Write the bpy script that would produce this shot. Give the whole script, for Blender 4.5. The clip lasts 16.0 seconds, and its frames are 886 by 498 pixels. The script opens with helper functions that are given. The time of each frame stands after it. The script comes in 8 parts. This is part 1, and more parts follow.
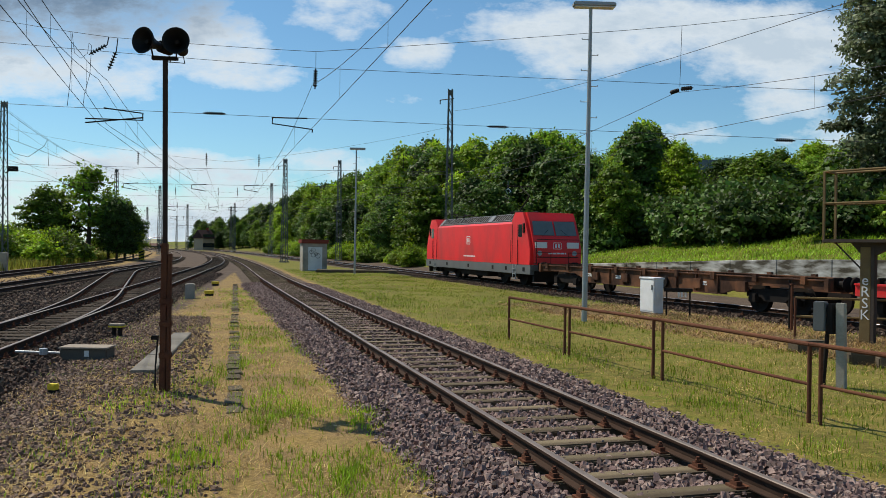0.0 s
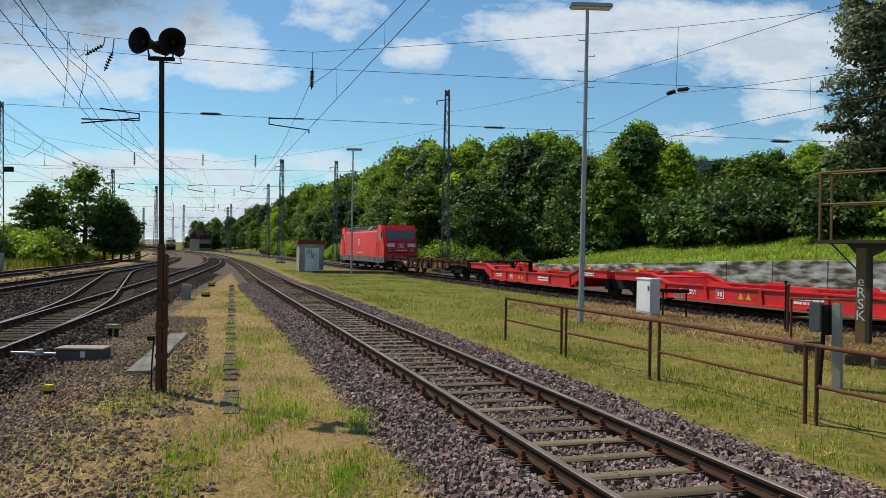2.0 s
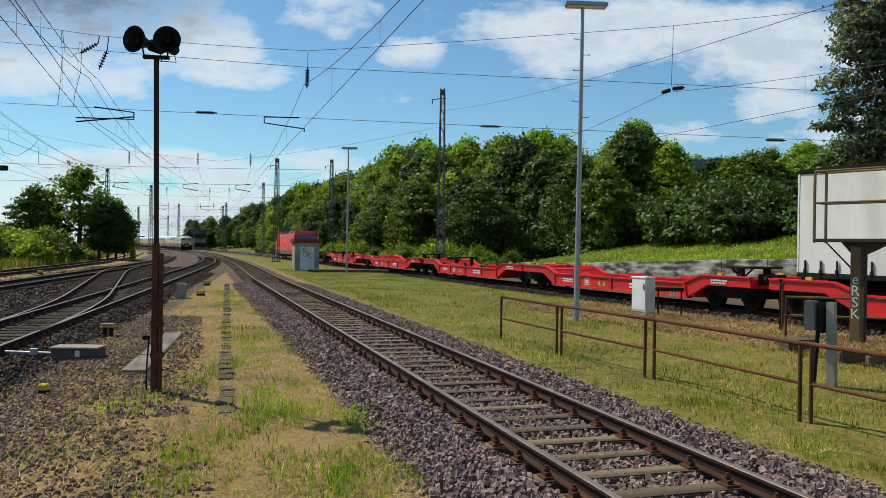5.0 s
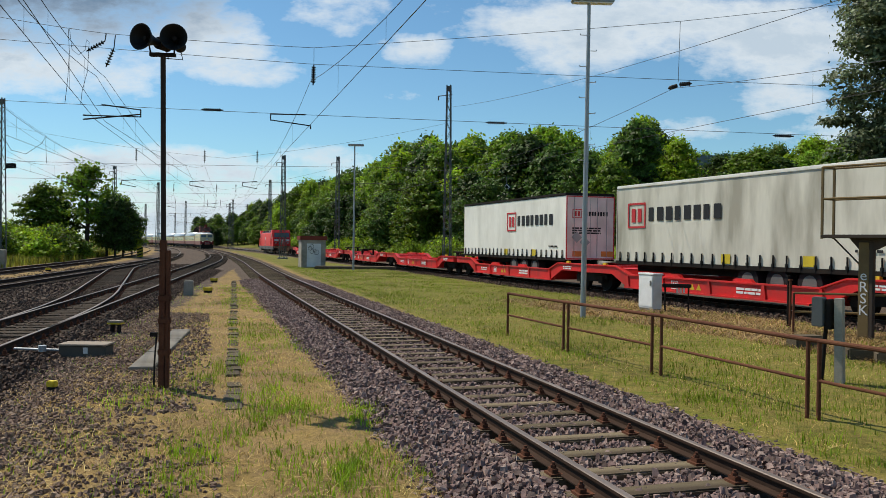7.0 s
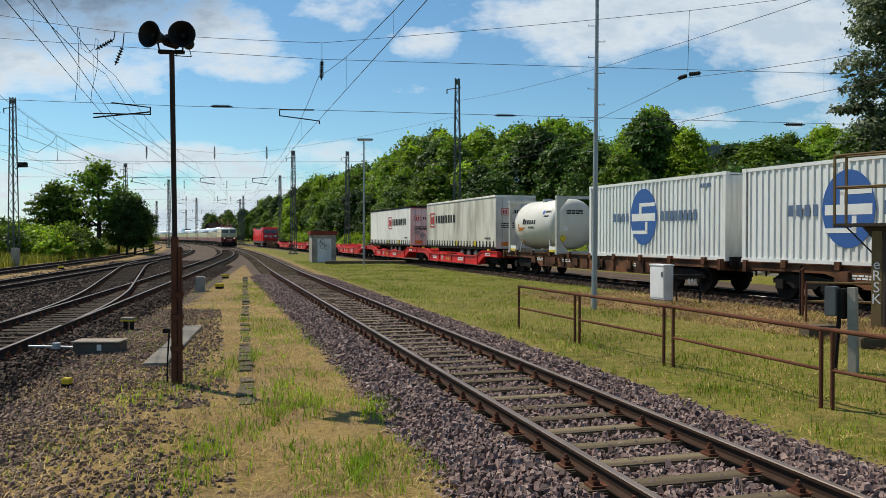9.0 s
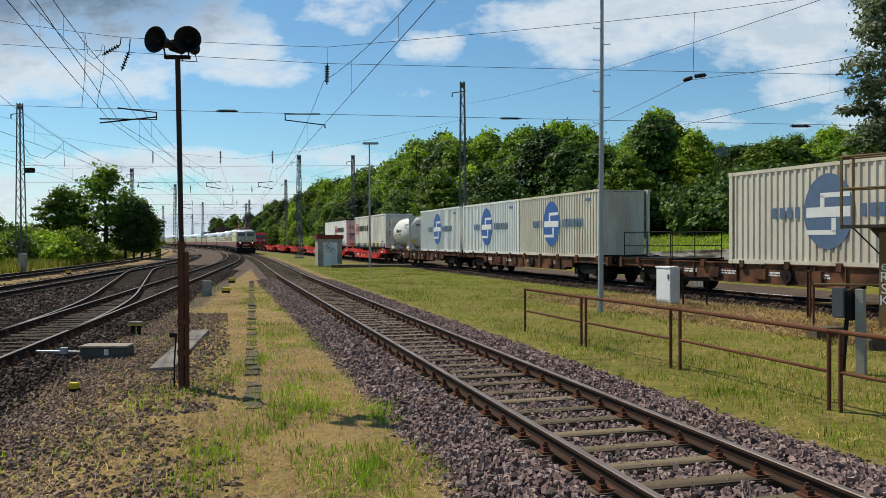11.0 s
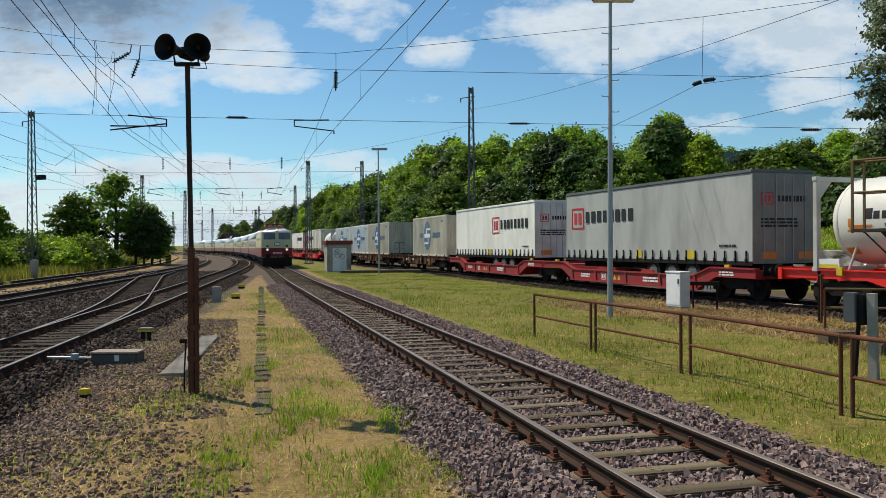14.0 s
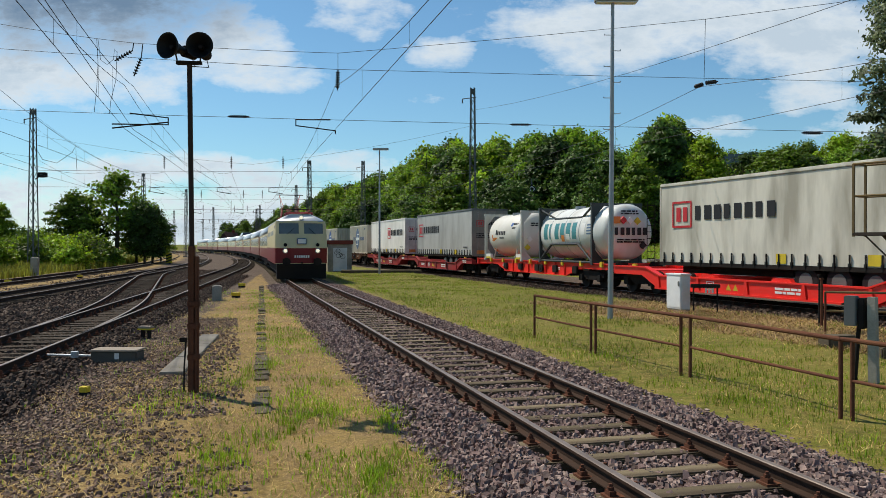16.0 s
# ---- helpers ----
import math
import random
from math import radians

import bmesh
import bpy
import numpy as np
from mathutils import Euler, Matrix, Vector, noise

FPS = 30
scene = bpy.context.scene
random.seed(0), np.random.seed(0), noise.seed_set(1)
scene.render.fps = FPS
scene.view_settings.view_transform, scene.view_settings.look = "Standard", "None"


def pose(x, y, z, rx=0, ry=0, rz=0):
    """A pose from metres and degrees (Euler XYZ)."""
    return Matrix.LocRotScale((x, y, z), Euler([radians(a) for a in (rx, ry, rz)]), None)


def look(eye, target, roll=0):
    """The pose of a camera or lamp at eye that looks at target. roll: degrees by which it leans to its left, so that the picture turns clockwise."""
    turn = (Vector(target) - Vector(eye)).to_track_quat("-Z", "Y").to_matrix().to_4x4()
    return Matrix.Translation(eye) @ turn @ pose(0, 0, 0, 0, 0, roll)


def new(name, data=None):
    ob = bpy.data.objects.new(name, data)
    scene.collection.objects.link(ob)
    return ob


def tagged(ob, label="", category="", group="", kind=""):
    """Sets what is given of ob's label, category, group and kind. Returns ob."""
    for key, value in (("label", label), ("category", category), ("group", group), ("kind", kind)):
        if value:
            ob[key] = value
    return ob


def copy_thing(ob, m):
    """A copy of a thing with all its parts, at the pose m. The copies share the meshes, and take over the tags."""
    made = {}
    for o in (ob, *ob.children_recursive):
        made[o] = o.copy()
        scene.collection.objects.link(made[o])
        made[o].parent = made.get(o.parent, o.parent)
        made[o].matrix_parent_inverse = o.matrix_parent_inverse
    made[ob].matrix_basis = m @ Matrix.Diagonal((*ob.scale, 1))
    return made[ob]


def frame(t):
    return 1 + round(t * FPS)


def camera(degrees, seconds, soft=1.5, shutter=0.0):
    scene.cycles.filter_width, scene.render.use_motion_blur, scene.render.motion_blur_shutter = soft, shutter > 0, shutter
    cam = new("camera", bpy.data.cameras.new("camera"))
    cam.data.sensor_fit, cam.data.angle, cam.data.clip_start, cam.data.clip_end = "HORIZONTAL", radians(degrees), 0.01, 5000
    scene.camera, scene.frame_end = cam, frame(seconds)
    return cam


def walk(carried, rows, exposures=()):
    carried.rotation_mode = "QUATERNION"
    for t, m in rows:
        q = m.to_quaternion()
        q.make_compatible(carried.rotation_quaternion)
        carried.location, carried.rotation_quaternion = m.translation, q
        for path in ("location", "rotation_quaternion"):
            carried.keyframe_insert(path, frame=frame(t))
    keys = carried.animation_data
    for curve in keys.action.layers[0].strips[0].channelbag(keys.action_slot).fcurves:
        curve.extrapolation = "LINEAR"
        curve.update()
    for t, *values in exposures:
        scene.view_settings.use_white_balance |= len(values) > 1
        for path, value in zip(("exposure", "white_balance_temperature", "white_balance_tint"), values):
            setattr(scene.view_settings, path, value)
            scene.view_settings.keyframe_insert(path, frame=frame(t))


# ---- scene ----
cam = camera(57.0, 16.0, soft=0.65)
EYE = (0.0, 0.0, 2.1)
# seconds, yaw, pitch, roll of a hand-held camera that stands in one place
TURNS = [
    (0.0, -1.741, -0.124, -0.853),
    (0.5, -1.757, -0.046, -0.985),
    (1.0, -1.687, -0.105, -1.086),
    (1.5, -1.839, -0.1, -1.07),
    (2.0, -1.973, -0.068, -0.875),
    (2.5, -2.208, -0.27, -1.017),
    (3.0, -2.311, -0.334, -0.979),
    (3.5, -2.558, -0.219, -0.883),
    (4.0, -2.575, -0.024, -0.811),
    (6.5, -1.796, -0.387, -0.908),
    (7.0, -1.836, -0.39, -0.733),
    (7.5, -1.62, -0.535, -0.391),
    (8.0, -1.318, -0.595, 0.087),
    (8.5, -1.21, -0.849, -0.047),
    (11.0, -0.713, -0.614, 0.206),
    (11.5, -0.337, -0.227, -0.203),
    (12.0, -0.119, -0.125, -0.064),
    (12.5, 0.0, 0.0, 0.35),
    (13.0, 0.003, 0.238, 0.366),
    (13.5, -0.19, 0.035, 0.106),
    (14.0, -0.081, -0.237, 0.383),
    (14.5, -0.056, 0.017, 0.177),
    (15.0, -0.153, 0.153, 0.009),
    (15.5, -0.1, 0.025, -0.271),
    (16.0, -0.036, -0.202, -0.034),
]
walk(cam, [(t, pose(*EYE, 90 + p, r, w)) for t, w, p, r in TURNS])

# ---- world, sun ----
SUN_TO = Vector((-0.78, 0.60, 1.36)).normalized()
scene.view_settings.exposure = 0.0


def make_world():
    w = bpy.data.worlds.new("sky")
    scene.world = w
    w.use_nodes = True
    nt = w.node_tree
    N, L = nt.nodes, nt.links
    bg = N["Background"]
    sky = N.new("ShaderNodeTexSky")
    sky.sky_type = "NISHITA"
    sky.sun_disc = False
    sky.sun_elevation = math.asin(SUN_TO.z)
    sky.sun_rotation = math.atan2(SUN_TO.x, SUN_TO.y)
    sky.air_density, sky.dust_density, sky.ozone_density = 1.0, 0.3, 1.5
    # cumulus on a flat layer overhead: the direction meets a plane
    geo = N.new("ShaderNodeTexCoord")
    sep = N.new("ShaderNodeSeparateXYZ")
    L.new(geo.outputs["Generated"], sep.inputs[0])

    def m(op, a, b=None, c=None):
        n = N.new("ShaderNodeMath")
        n.operation = op
        for i, v in enumerate((a, b, c)):
            if v is None:
                continue
            if isinstance(v, (int, float)):
                n.inputs[i].default_value = v
            else:
                L.new(v, n.inputs[i])
        return n.outputs[0]
    zz = m("MAXIMUM", sep.outputs[2], 0.0)
    zz = m("ADD", zz, 0.10)
    u = m("DIVIDE", sep.outputs[0], zz)
    v = m("DIVIDE", sep.outputs[1], zz)
    comb = N.new("ShaderNodeCombineXYZ")
    L.new(u, comb.inputs[0])
    L.new(v, comb.inputs[1])
    comb.inputs[2].default_value = 3.1

    def noise_tex(scale, detail, rough, off):
        mp = N.new("ShaderNodeMapping")
        mp.inputs["Location"].default_value = off
        L.new(comb.outputs[0], mp.inputs[0])
        n = N.new("ShaderNodeTexNoise")
        n.inputs["Scale"].default_value = scale
        n.inputs["Detail"].default_value = detail
        n.inputs["Roughness"].default_value = rough
        L.new(mp.outputs[0], n.inputs["Vector"])
        return n.outputs["Fac"]
    big = noise_tex(1.6, 7.0, 0.60, CLOUD_OFF)
    # the view ahead as slopes: to the right and up, where the banks of cumulus stand
    yy = m("MAXIMUM", sep.outputs[1], 0.05)
    tx = m("DIVIDE", sep.outputs[0], yy)
    tz = m("DIVIDE", sep.outputs[2], yy)
    flat = N.new("ShaderNodeCombineXYZ")
    L.new(m("MULTIPLY", tx, 1.0), flat.inputs[0])
    L.new(m("MULTIPLY", tz, 2.0), flat.inputs[1])

    def puff(scale, detail, rough):
        n = N.new("ShaderNodeTexNoise")
        n.inputs["Scale"].default_value, n.inputs["Detail"].default_value, n.inputs["Roughness"].default_value = scale, detail, rough
        L.new(flat.outputs[0], n.inputs["Vector"])
        return n.outputs["Fac"]
    edge = m("MULTIPLY", m("SUBTRACT", puff(8.0, 9.0, 0.64), 0.5), 3.5)
    bank, dark = None, None
    for cx, cz, rx, rz, amt in CLOUDS:
        a = m("DIVIDE", m("SUBTRACT", tx, cx), rx)
        b = m("DIVIDE", m("SUBTRACT", tz, cz), rz)
        q = m("MULTIPLY", m("SUBTRACT", 1.0, m("ADD", m("MULTIPLY", a, a), m("MULTIPLY", b, b))), amt)
        bank = q if bank is None else m("MAXIMUM", bank, q)
    ahead = m("ADD", m("MULTIPLY", m("MAXIMUM", bank, -1.6), 0.75), edge)
    behind = m("MULTIPLY", m("SUBTRACT", big, 0.57), 9.0)
    front = m("GREATER_THAN", sep.outputs[1], 0.3)
    den = m("ADD", m("MULTIPLY", ahead, front), m("MULTIPLY", behind, m("SUBTRACT", 1.0, front)))
    ramp = N.new("ShaderNodeValToRGB")
    e = ramp.color_ramp.elements
    e[0].position, e[0].color = 0.1, (0, 0, 0, 1)
    e[1].position, e[1].color = 0.85, (1, 1, 1, 1)
    L.new(den, ramp.inputs[0])
    # thick parts of the banks turn grey underneath
    grey = N.new("ShaderNodeValToRGB")
    g = grey.color_ramp.elements
    g[0].position, g[0].color = 0.35, (9.6, 10.1, 10.3, 1)
    g[1].position, g[1].color = 1.0, (5.9, 7.0, 8.0, 1)
    L.new(m("MULTIPLY", m("ADD", den, m("MULTIPLY", puff(11.0, 5.0, 0.6), 0.8)), 0.6), grey.inputs[0])
    a = m("DIVIDE", m("SUBTRACT", tx, -0.43), 0.26)
    b = m("DIVIDE", m("SUBTRACT", tz, 0.31), 0.095)
    storm = m("MAXIMUM", m("ADD", m("SUBTRACT", 1.0, m("ADD", m("MULTIPLY", a, a), m("MULTIPLY", b, b))), m("MULTIPLY", edge, 0.4)), 0.0)
    storm = m("MULTIPLY", m("MINIMUM", storm, 1.0), front)
    shade = N.new("ShaderNodeMix")
    shade.data_type = "RGBA"
    L.new(storm, shade.inputs[0])
    L.new(grey.outputs[0], shade.inputs[6])
    shade.inputs[7].default_value = (1.7, 2.6, 3.8, 1)
    tint = N.new("ShaderNodeMix")
    tint.data_type, tint.blend_type = "RGBA", "MULTIPLY"
    tint.inputs[0].default_value = 1.0
    L.new(sky.outputs[0], tint.inputs[6])
    tint.inputs[7].default_value = SKY_TINT
    mix = N.new("ShaderNodeMix")
    mix.data_type = "RGBA"
    L.new(m("MULTIPLY", ramp.outputs[0], 0.95), mix.inputs[0])
    L.new(tint.outputs[2], mix.inputs[6])
    L.new(shade.outputs[2], mix.inputs[7])
    L.new(mix.outputs[2], bg.inputs[0])
    bg.inputs[1].default_value = 0.092


SKY_TINT = (0.77, 1.09, 1.2, 1)
# banks of cloud: bearing, rise, half width, half height, weight
CLOUDS = [
    (-0.44, 0.29, 0.21, 0.08, 1.3), (-0.46, 0.205, 0.22, 0.045, 1.0), (-0.27, 0.25, 0.09, 0.065, 1.1), (-0.22, 0.205, 0.09, 0.02, 0.7), (-0.11, 0.285, 0.07, 0.035, 1.0),
    (0.0, 0.24, 0.05, 0.026, 0.9), (-0.02, 0.18, 0.03, 0.009, 0.6), (0.25, 0.265, 0.24, 0.06, 1.3), (0.46, 0.255, 0.2, 0.06, 1.3), (0.46, 0.18, 0.08, 0.024, 1.0), (0.31, 0.145, 0.08, 0.018, 0.9),
    (0.52, 0.15, 0.08, 0.03, 1.0), (-0.40, 0.09, 0.24, 0.026, 1.0), (-0.52, 0.075, 0.12, 0.03, 1.0), (-0.22, 0.082, 0.1, 0.026, 1.0), (-0.12, 0.098, 0.08, 0.024, 1.1), (-0.3, 0.035, 0.34, 0.05, 1.2),
]
CLOUD_OFF = (2.0, 0.6, 0.0)
make_world()
sun = new("sun", bpy.data.lights.new("sun", "SUN"))
sun.data.energy, sun.data.angle, sun.data.color = 5.0, radians(0.6), (1.0, 0.92, 0.78)
sun.matrix_basis = look((0, 0, 60), Vector((0, 0, 60)) - SUN_TO)

# ---- materials ----
def mat(name, color, rough=0.6, metal=0.0, var=0.25, scale=3.0, fine=40.0, bump=0.15, dirt=None, dirt_amt=0.0,
        dirt_scale=1.2, stretch=(1, 1, 1), rnd=0.0, spec=None, emit=None, emit_s=0.0, bump_d=0.01):
    """A surface with broad and fine variation of colour, stains, and fine relief, in metres."""
    m = bpy.data.materials.new(name)
    m.use_nodes = True
    nt = m.node_tree
    N, L = nt.nodes, nt.links
    b = N["Principled BSDF"]
    tc = N.new("ShaderNodeTexCoord")
    mp = N.new("ShaderNodeMapping")
    mp.inputs["Scale"].default_value = stretch
    L.new(tc.outputs["Object"], mp.inputs[0])

    def nz(s, d=4.0):
        n = N.new("ShaderNodeTexNoise")
        n.inputs["Scale"].default_value = s
        n.inputs["Detail"].default_value = d
        L.new(mp.outputs[0], n.inputs["Vector"])
        return n.outputs["Fac"]

    def mathn(op, a, c):
        n = N.new("ShaderNodeMath")
        n.operation = op
        for i, v in enumerate((a, c)):
            if isinstance(v, (int, float)):
                n.inputs[i].default_value = v
            else:
                L.new(v, n.inputs[i])
        return n.outputs[0]
    broad, grain = nz(scale), nz(fine, 3.0)
    amount = mathn("ADD", mathn("MULTIPLY", broad, 0.6), mathn("MULTIPLY", grain, 0.4))
    val = mathn("ADD", mathn("MULTIPLY", mathn("SUBTRACT", amount, 0.5), 3.0 * var), 1.0)
    if rnd:
        oi = N.new("ShaderNodeObjectInfo")
        val = mathn("MULTIPLY", val, mathn("ADD", mathn("MULTIPLY", oi.outputs["Random"], 2 * rnd), 1 - rnd))
    hsv = N.new("ShaderNodeHueSaturation")
    hsv.inputs["Color"].default_value = (*color, 1)
    L.new(val, hsv.inputs["Value"])
    out = hsv.outputs[0]
    if dirt:
        r = N.new("ShaderNodeValToRGB")
        r.color_ramp.elements[0].position, r.color_ramp.elements[1].position = 0.42, 0.68
        L.new(nz(dirt_scale, 8.0), r.inputs[0])
        mx = N.new("ShaderNodeMix")
        mx.data_type = "RGBA"
        L.new(mathn("MULTIPLY", r.outputs[0], dirt_amt), mx.inputs[0])
        L.new(out, mx.inputs[6])
        mx.inputs[7].default_value = (*dirt, 1)
        out = mx.outputs[2]
    L.new(out, b.inputs["Base Color"])
    b.inputs["Roughness"].default_value = rough
    b.inputs["Metallic"].default_value = metal
    b.inputs["Specular IOR Level"].default_value = spec if spec is not None else 0.45 if rough < 0.52 else 0.25 if rough < 0.7 else 0.08
    if bump:
        bp = N.new("ShaderNodeBump")
        bp.inputs["Strength"].default_value = bump
        bp.inputs["Distance"].default_value = bump_d
        L.new(grain, bp.inputs["Height"])
        L.new(bp.outputs[0], b.inputs["Normal"])
    if emit:
        b.inputs["Emission Color"].default_value = (*emit, 1)
        b.inputs["Emission Strength"].default_value = emit_s
    return m


M_RUST = mat("rust", (0.11, 0.046, 0.028), 0.85, var=0.5, scale=5, dirt=(0.16, 0.07, 0.035), dirt_amt=0.6, bump=0.4)
M_RAILSIDE = mat("rail_side", (0.045, 0.027, 0.019), 0.8, var=0.35, scale=4, bump=0.3)
M_RAILTOP = mat("rail_top", (0.42, 0.42, 0.44), 0.28, metal=1.0, var=0.2, scale=2, bump=0.0, dirt=(0.12, 0.08, 0.06), dirt_amt=0.5)
M_SLEEPER = mat("sleeper_wood", (0.17, 0.135, 0.085), 0.9, var=0.5, scale=4, fine=30, stretch=(0.25, 4, 4), dirt=(0.05, 0.036, 0.026), dirt_amt=0.85, rnd=0.3, bump=0.7)
M_BALLAST = mat("ballast_stone", (0.17, 0.13, 0.125), 0.9, var=0.5, scale=1.2, fine=25, rnd=0.0, bump=0.5)
M_STEEL = mat("galvanised_steel", (0.34, 0.36, 0.37), 0.55, metal=0.4, var=0.2, scale=3, bump=0.05)
M_MAST = mat("mast_steel", (0.13, 0.14, 0.135), 0.75, metal=0.2, var=0.3, scale=2)
M_WIRE = mat("wire", (0.05, 0.05, 0.052), 0.6, var=0.1)
M_OLDCONC = mat("sunken_concrete", (0.11, 0.088, 0.062), 0.95, var=0.5, scale=3, fine=30, dirt=(0.1, 0.085, 0.05), dirt_amt=0.7, rnd=0.2, bump=0.5)
M_RAILDULL = mat("rail_top_dull", (0.2, 0.155, 0.125), 0.5, metal=0.35, var=0.3, scale=2, bump=0.0, dirt=(0.1, 0.065, 0.045), dirt_amt=0.5)
M_HOOD = mat("roof_hood_grey", (0.12, 0.125, 0.13), 0.5, var=0.2, scale=1.0)
M_DARK = mat("dark_steel", (0.017, 0.015, 0.014), 0.75, var=0.4, scale=3, dirt=(0.05, 0.034, 0.024), dirt_amt=0.4)
M_BLACK = mat("black_plastic", (0.01, 0.01, 0.01), 0.6, var=0.2)
M_CONC = mat("concrete", (0.36, 0.33, 0.28), 0.92, var=0.4, scale=2, fine=30, dirt=(0.12, 0.11, 0.09), dirt_amt=0.6, bump=0.4)
M_RED = mat("wagon_red", (0.68, 0.014, 0.014), 0.5, var=0.22, scale=1.2, fine=12, dirt=(0.16, 0.03, 0.022), dirt_amt=0.55, bump=0.05)
M_LOCORED = mat("loco_red", (0.85, 0.014, 0.016), 0.42, var=0.12, scale=0.6, fine=9, dirt=(0.3, 0.035, 0.03), dirt_amt=0.6, dirt_scale=0.6, stretch=(1, 1, 0.5), bump=0.03)
M_BROWN = mat("wagon_brown", (0.06, 0.033, 0.023), 0.8, var=0.6, scale=1.5, fine=14, dirt=(0.25, 0.11, 0.055), dirt_amt=0.75, dirt_scale=1.6, stretch=(0.8, 1, 0.6), bump=0.15)
M_WHITE = mat("tarpaulin_white", (0.82, 0.8, 0.74), 0.55, var=0.12, scale=0.7, fine=8, dirt=(0.4, 0.38, 0.33), dirt_amt=0.45, dirt_scale=0.8, stretch=(1, 1, 0.35), bump=0.05)
M_TARP = mat("tarpaulin_grey", (0.66, 0.63, 0.54), 0.55, var=0.16, scale=0.7, fine=8, dirt=(0.24, 0.22, 0.17), dirt_amt=0.75, dirt_scale=1.3, stretch=(1, 1, 0.22), bump=0.06)
M_GREY = mat("grey_paint", (0.13, 0.135, 0.135), 0.55, var=0.18, scale=1.0, dirt=(0.1, 0.09, 0.08), dirt_amt=0.4)
M_BEIGE = mat("container_beige", (0.62, 0.57, 0.46), 0.55, var=0.16, scale=0.8, dirt=(0.3, 0.22, 0.14), dirt_amt=0.45, stretch=(1, 1, 0.4))
M_CWHITE = mat("container_white", (0.74, 0.75, 0.72), 0.5, var=0.1, scale=0.8, dirt=(0.4, 0.36, 0.3), dirt_amt=0.3, stretch=(1, 1, 0.4))
M_BLUE = mat("logo_blue", (0.03, 0.1, 0.32), 0.5, var=0.15)
M_LOGORED = mat("logo_red", (0.5, 0.02, 0.025), 0.5, var=0.1)
M_INK = mat("lettering_black", (0.02, 0.02, 0.022), 0.6, var=0.1)
M_PAINTW = mat("paint_white", (0.75, 0.75, 0.73), 0.5, var=0.08, dirt=(0.5, 0.48, 0.44), dirt_amt=0.3)
M_YELLOW = mat("paint_yellow", (0.62, 0.47, 0.03), 0.55, var=0.2, dirt=(0.3, 0.2, 0.04), dirt_amt=0.4)
M_SCREEN = mat("tinted_windscreen", (0.13, 0.15, 0.145), 0.1, var=0.2, bump=0, spec=0.6)
M_GLASS = mat("dark_glass", (0.02, 0.03, 0.035), 0.06, var=0.1, bump=0, spec=0.8)


def leaf_mat(name, color, var=0.5, trans=0.3, rnd=0.0):
    m = bpy.data.materials.new(name)
    m.use_nodes = True
    nt = m.node_tree
    N, L = nt.nodes, nt.links
    b = N["Principled BSDF"]
    g = N.new("ShaderNodeNewGeometry")
    h = N.new("ShaderNodeHueSaturation")
    h.inputs["Color"].default_value = (*color, 1)
    mr = N.new("ShaderNodeMapRange")
    mr.inputs[3].default_value, mr.inputs[4].default_value = 1 - var, 1 + var
    L.new(g.outputs["Random Per Island"], mr.inputs[0])
    n = N.new("ShaderNodeTexNoise")
    n.inputs["Scale"].default_value = 0.35
    L.new(N.new("ShaderNodeTexCoord").outputs["Object"], n.inputs["Vector"])
    mu = N.new("ShaderNodeMath")
    mu.operation = "MULTIPLY"
    mr2 = N.new("ShaderNodeMapRange")
    mr2.inputs[1].default_value, mr2.inputs[2].default_value = 0.3, 0.7
    mr2.inputs[3].default_value, mr2.inputs[4].default_value = 0.65, 1.35
    L.new(n.outputs["Fac"], mr2.inputs[0])
    L.new(mr.outputs[0], mu.inputs[0])
    L.new(mr2.outputs[0], mu.inputs[1])
    oi = N.new("ShaderNodeObjectInfo")
    mo = N.new("ShaderNodeMapRange")
    mo.inputs[3].default_value, mo.inputs[4].default_value = 1 - rnd, 1 + rnd
    L.new(oi.outputs["Random"], mo.inputs[0])
    mv = N.new("ShaderNodeMath")
    mv.operation = "MULTIPLY"
    L.new(mu.outputs[0], mv.inputs[0])
    L.new(mo.outputs[0], mv.inputs[1])
    L.new(mv.outputs[0], h.inputs["Value"])
    mh = N.new("ShaderNodeMapRange")
    mh.inputs[3].default_value, mh.inputs[4].default_value = 0.485, 0.515
    L.new(g.outputs["Random Per Island"], mh.inputs[0])
    L.new(mh.outputs[0], h.inputs["Hue"])
    L.new(h.outputs[0], b.inputs["Base Color"])
    b.inputs["Roughness"].default_value = 0.55
    b.inputs["Specular IOR Level"].default_value = 0.25
    tr = N.new("ShaderNodeBsdfTranslucent")
    L.new(h.outputs[0], tr.inputs[0])
    mx = N.new("ShaderNodeMixShader")
    mx.inputs[0].default_value = trans
    L.new(b.outputs[0], mx.inputs[1])
    L.new(tr.outputs[0], mx.inputs[2])
    L.new(mx.outputs[0], N["Material Output"].inputs[0])
    return m


M_LEAF = leaf_mat("leaf_green", (0.15, 0.235, 0.018), 0.55, 0.36, 0.4)
M_LEAF2 = leaf_mat("leaf_dark", (0.065, 0.115, 0.018), 0.6, 0.3, 0.35)
M_LEAF3 = leaf_mat("leaf_bright", (0.24, 0.34, 0.018), 0.5, 0.42, 0.3)
M_LEAF4 = leaf_mat("leaf_silver", (0.13, 0.16, 0.08))
M_GRASS = leaf_mat("grass_blade", (0.2, 0.265, 0.016), 0.55, 0.35)
M_TUFT = leaf_mat("tuft_blade", (0.25, 0.36, 0.02), 0.5, 0.45)
M_STRAW = leaf_mat("straw_blade", (0.5, 0.38, 0.15), 0.5)
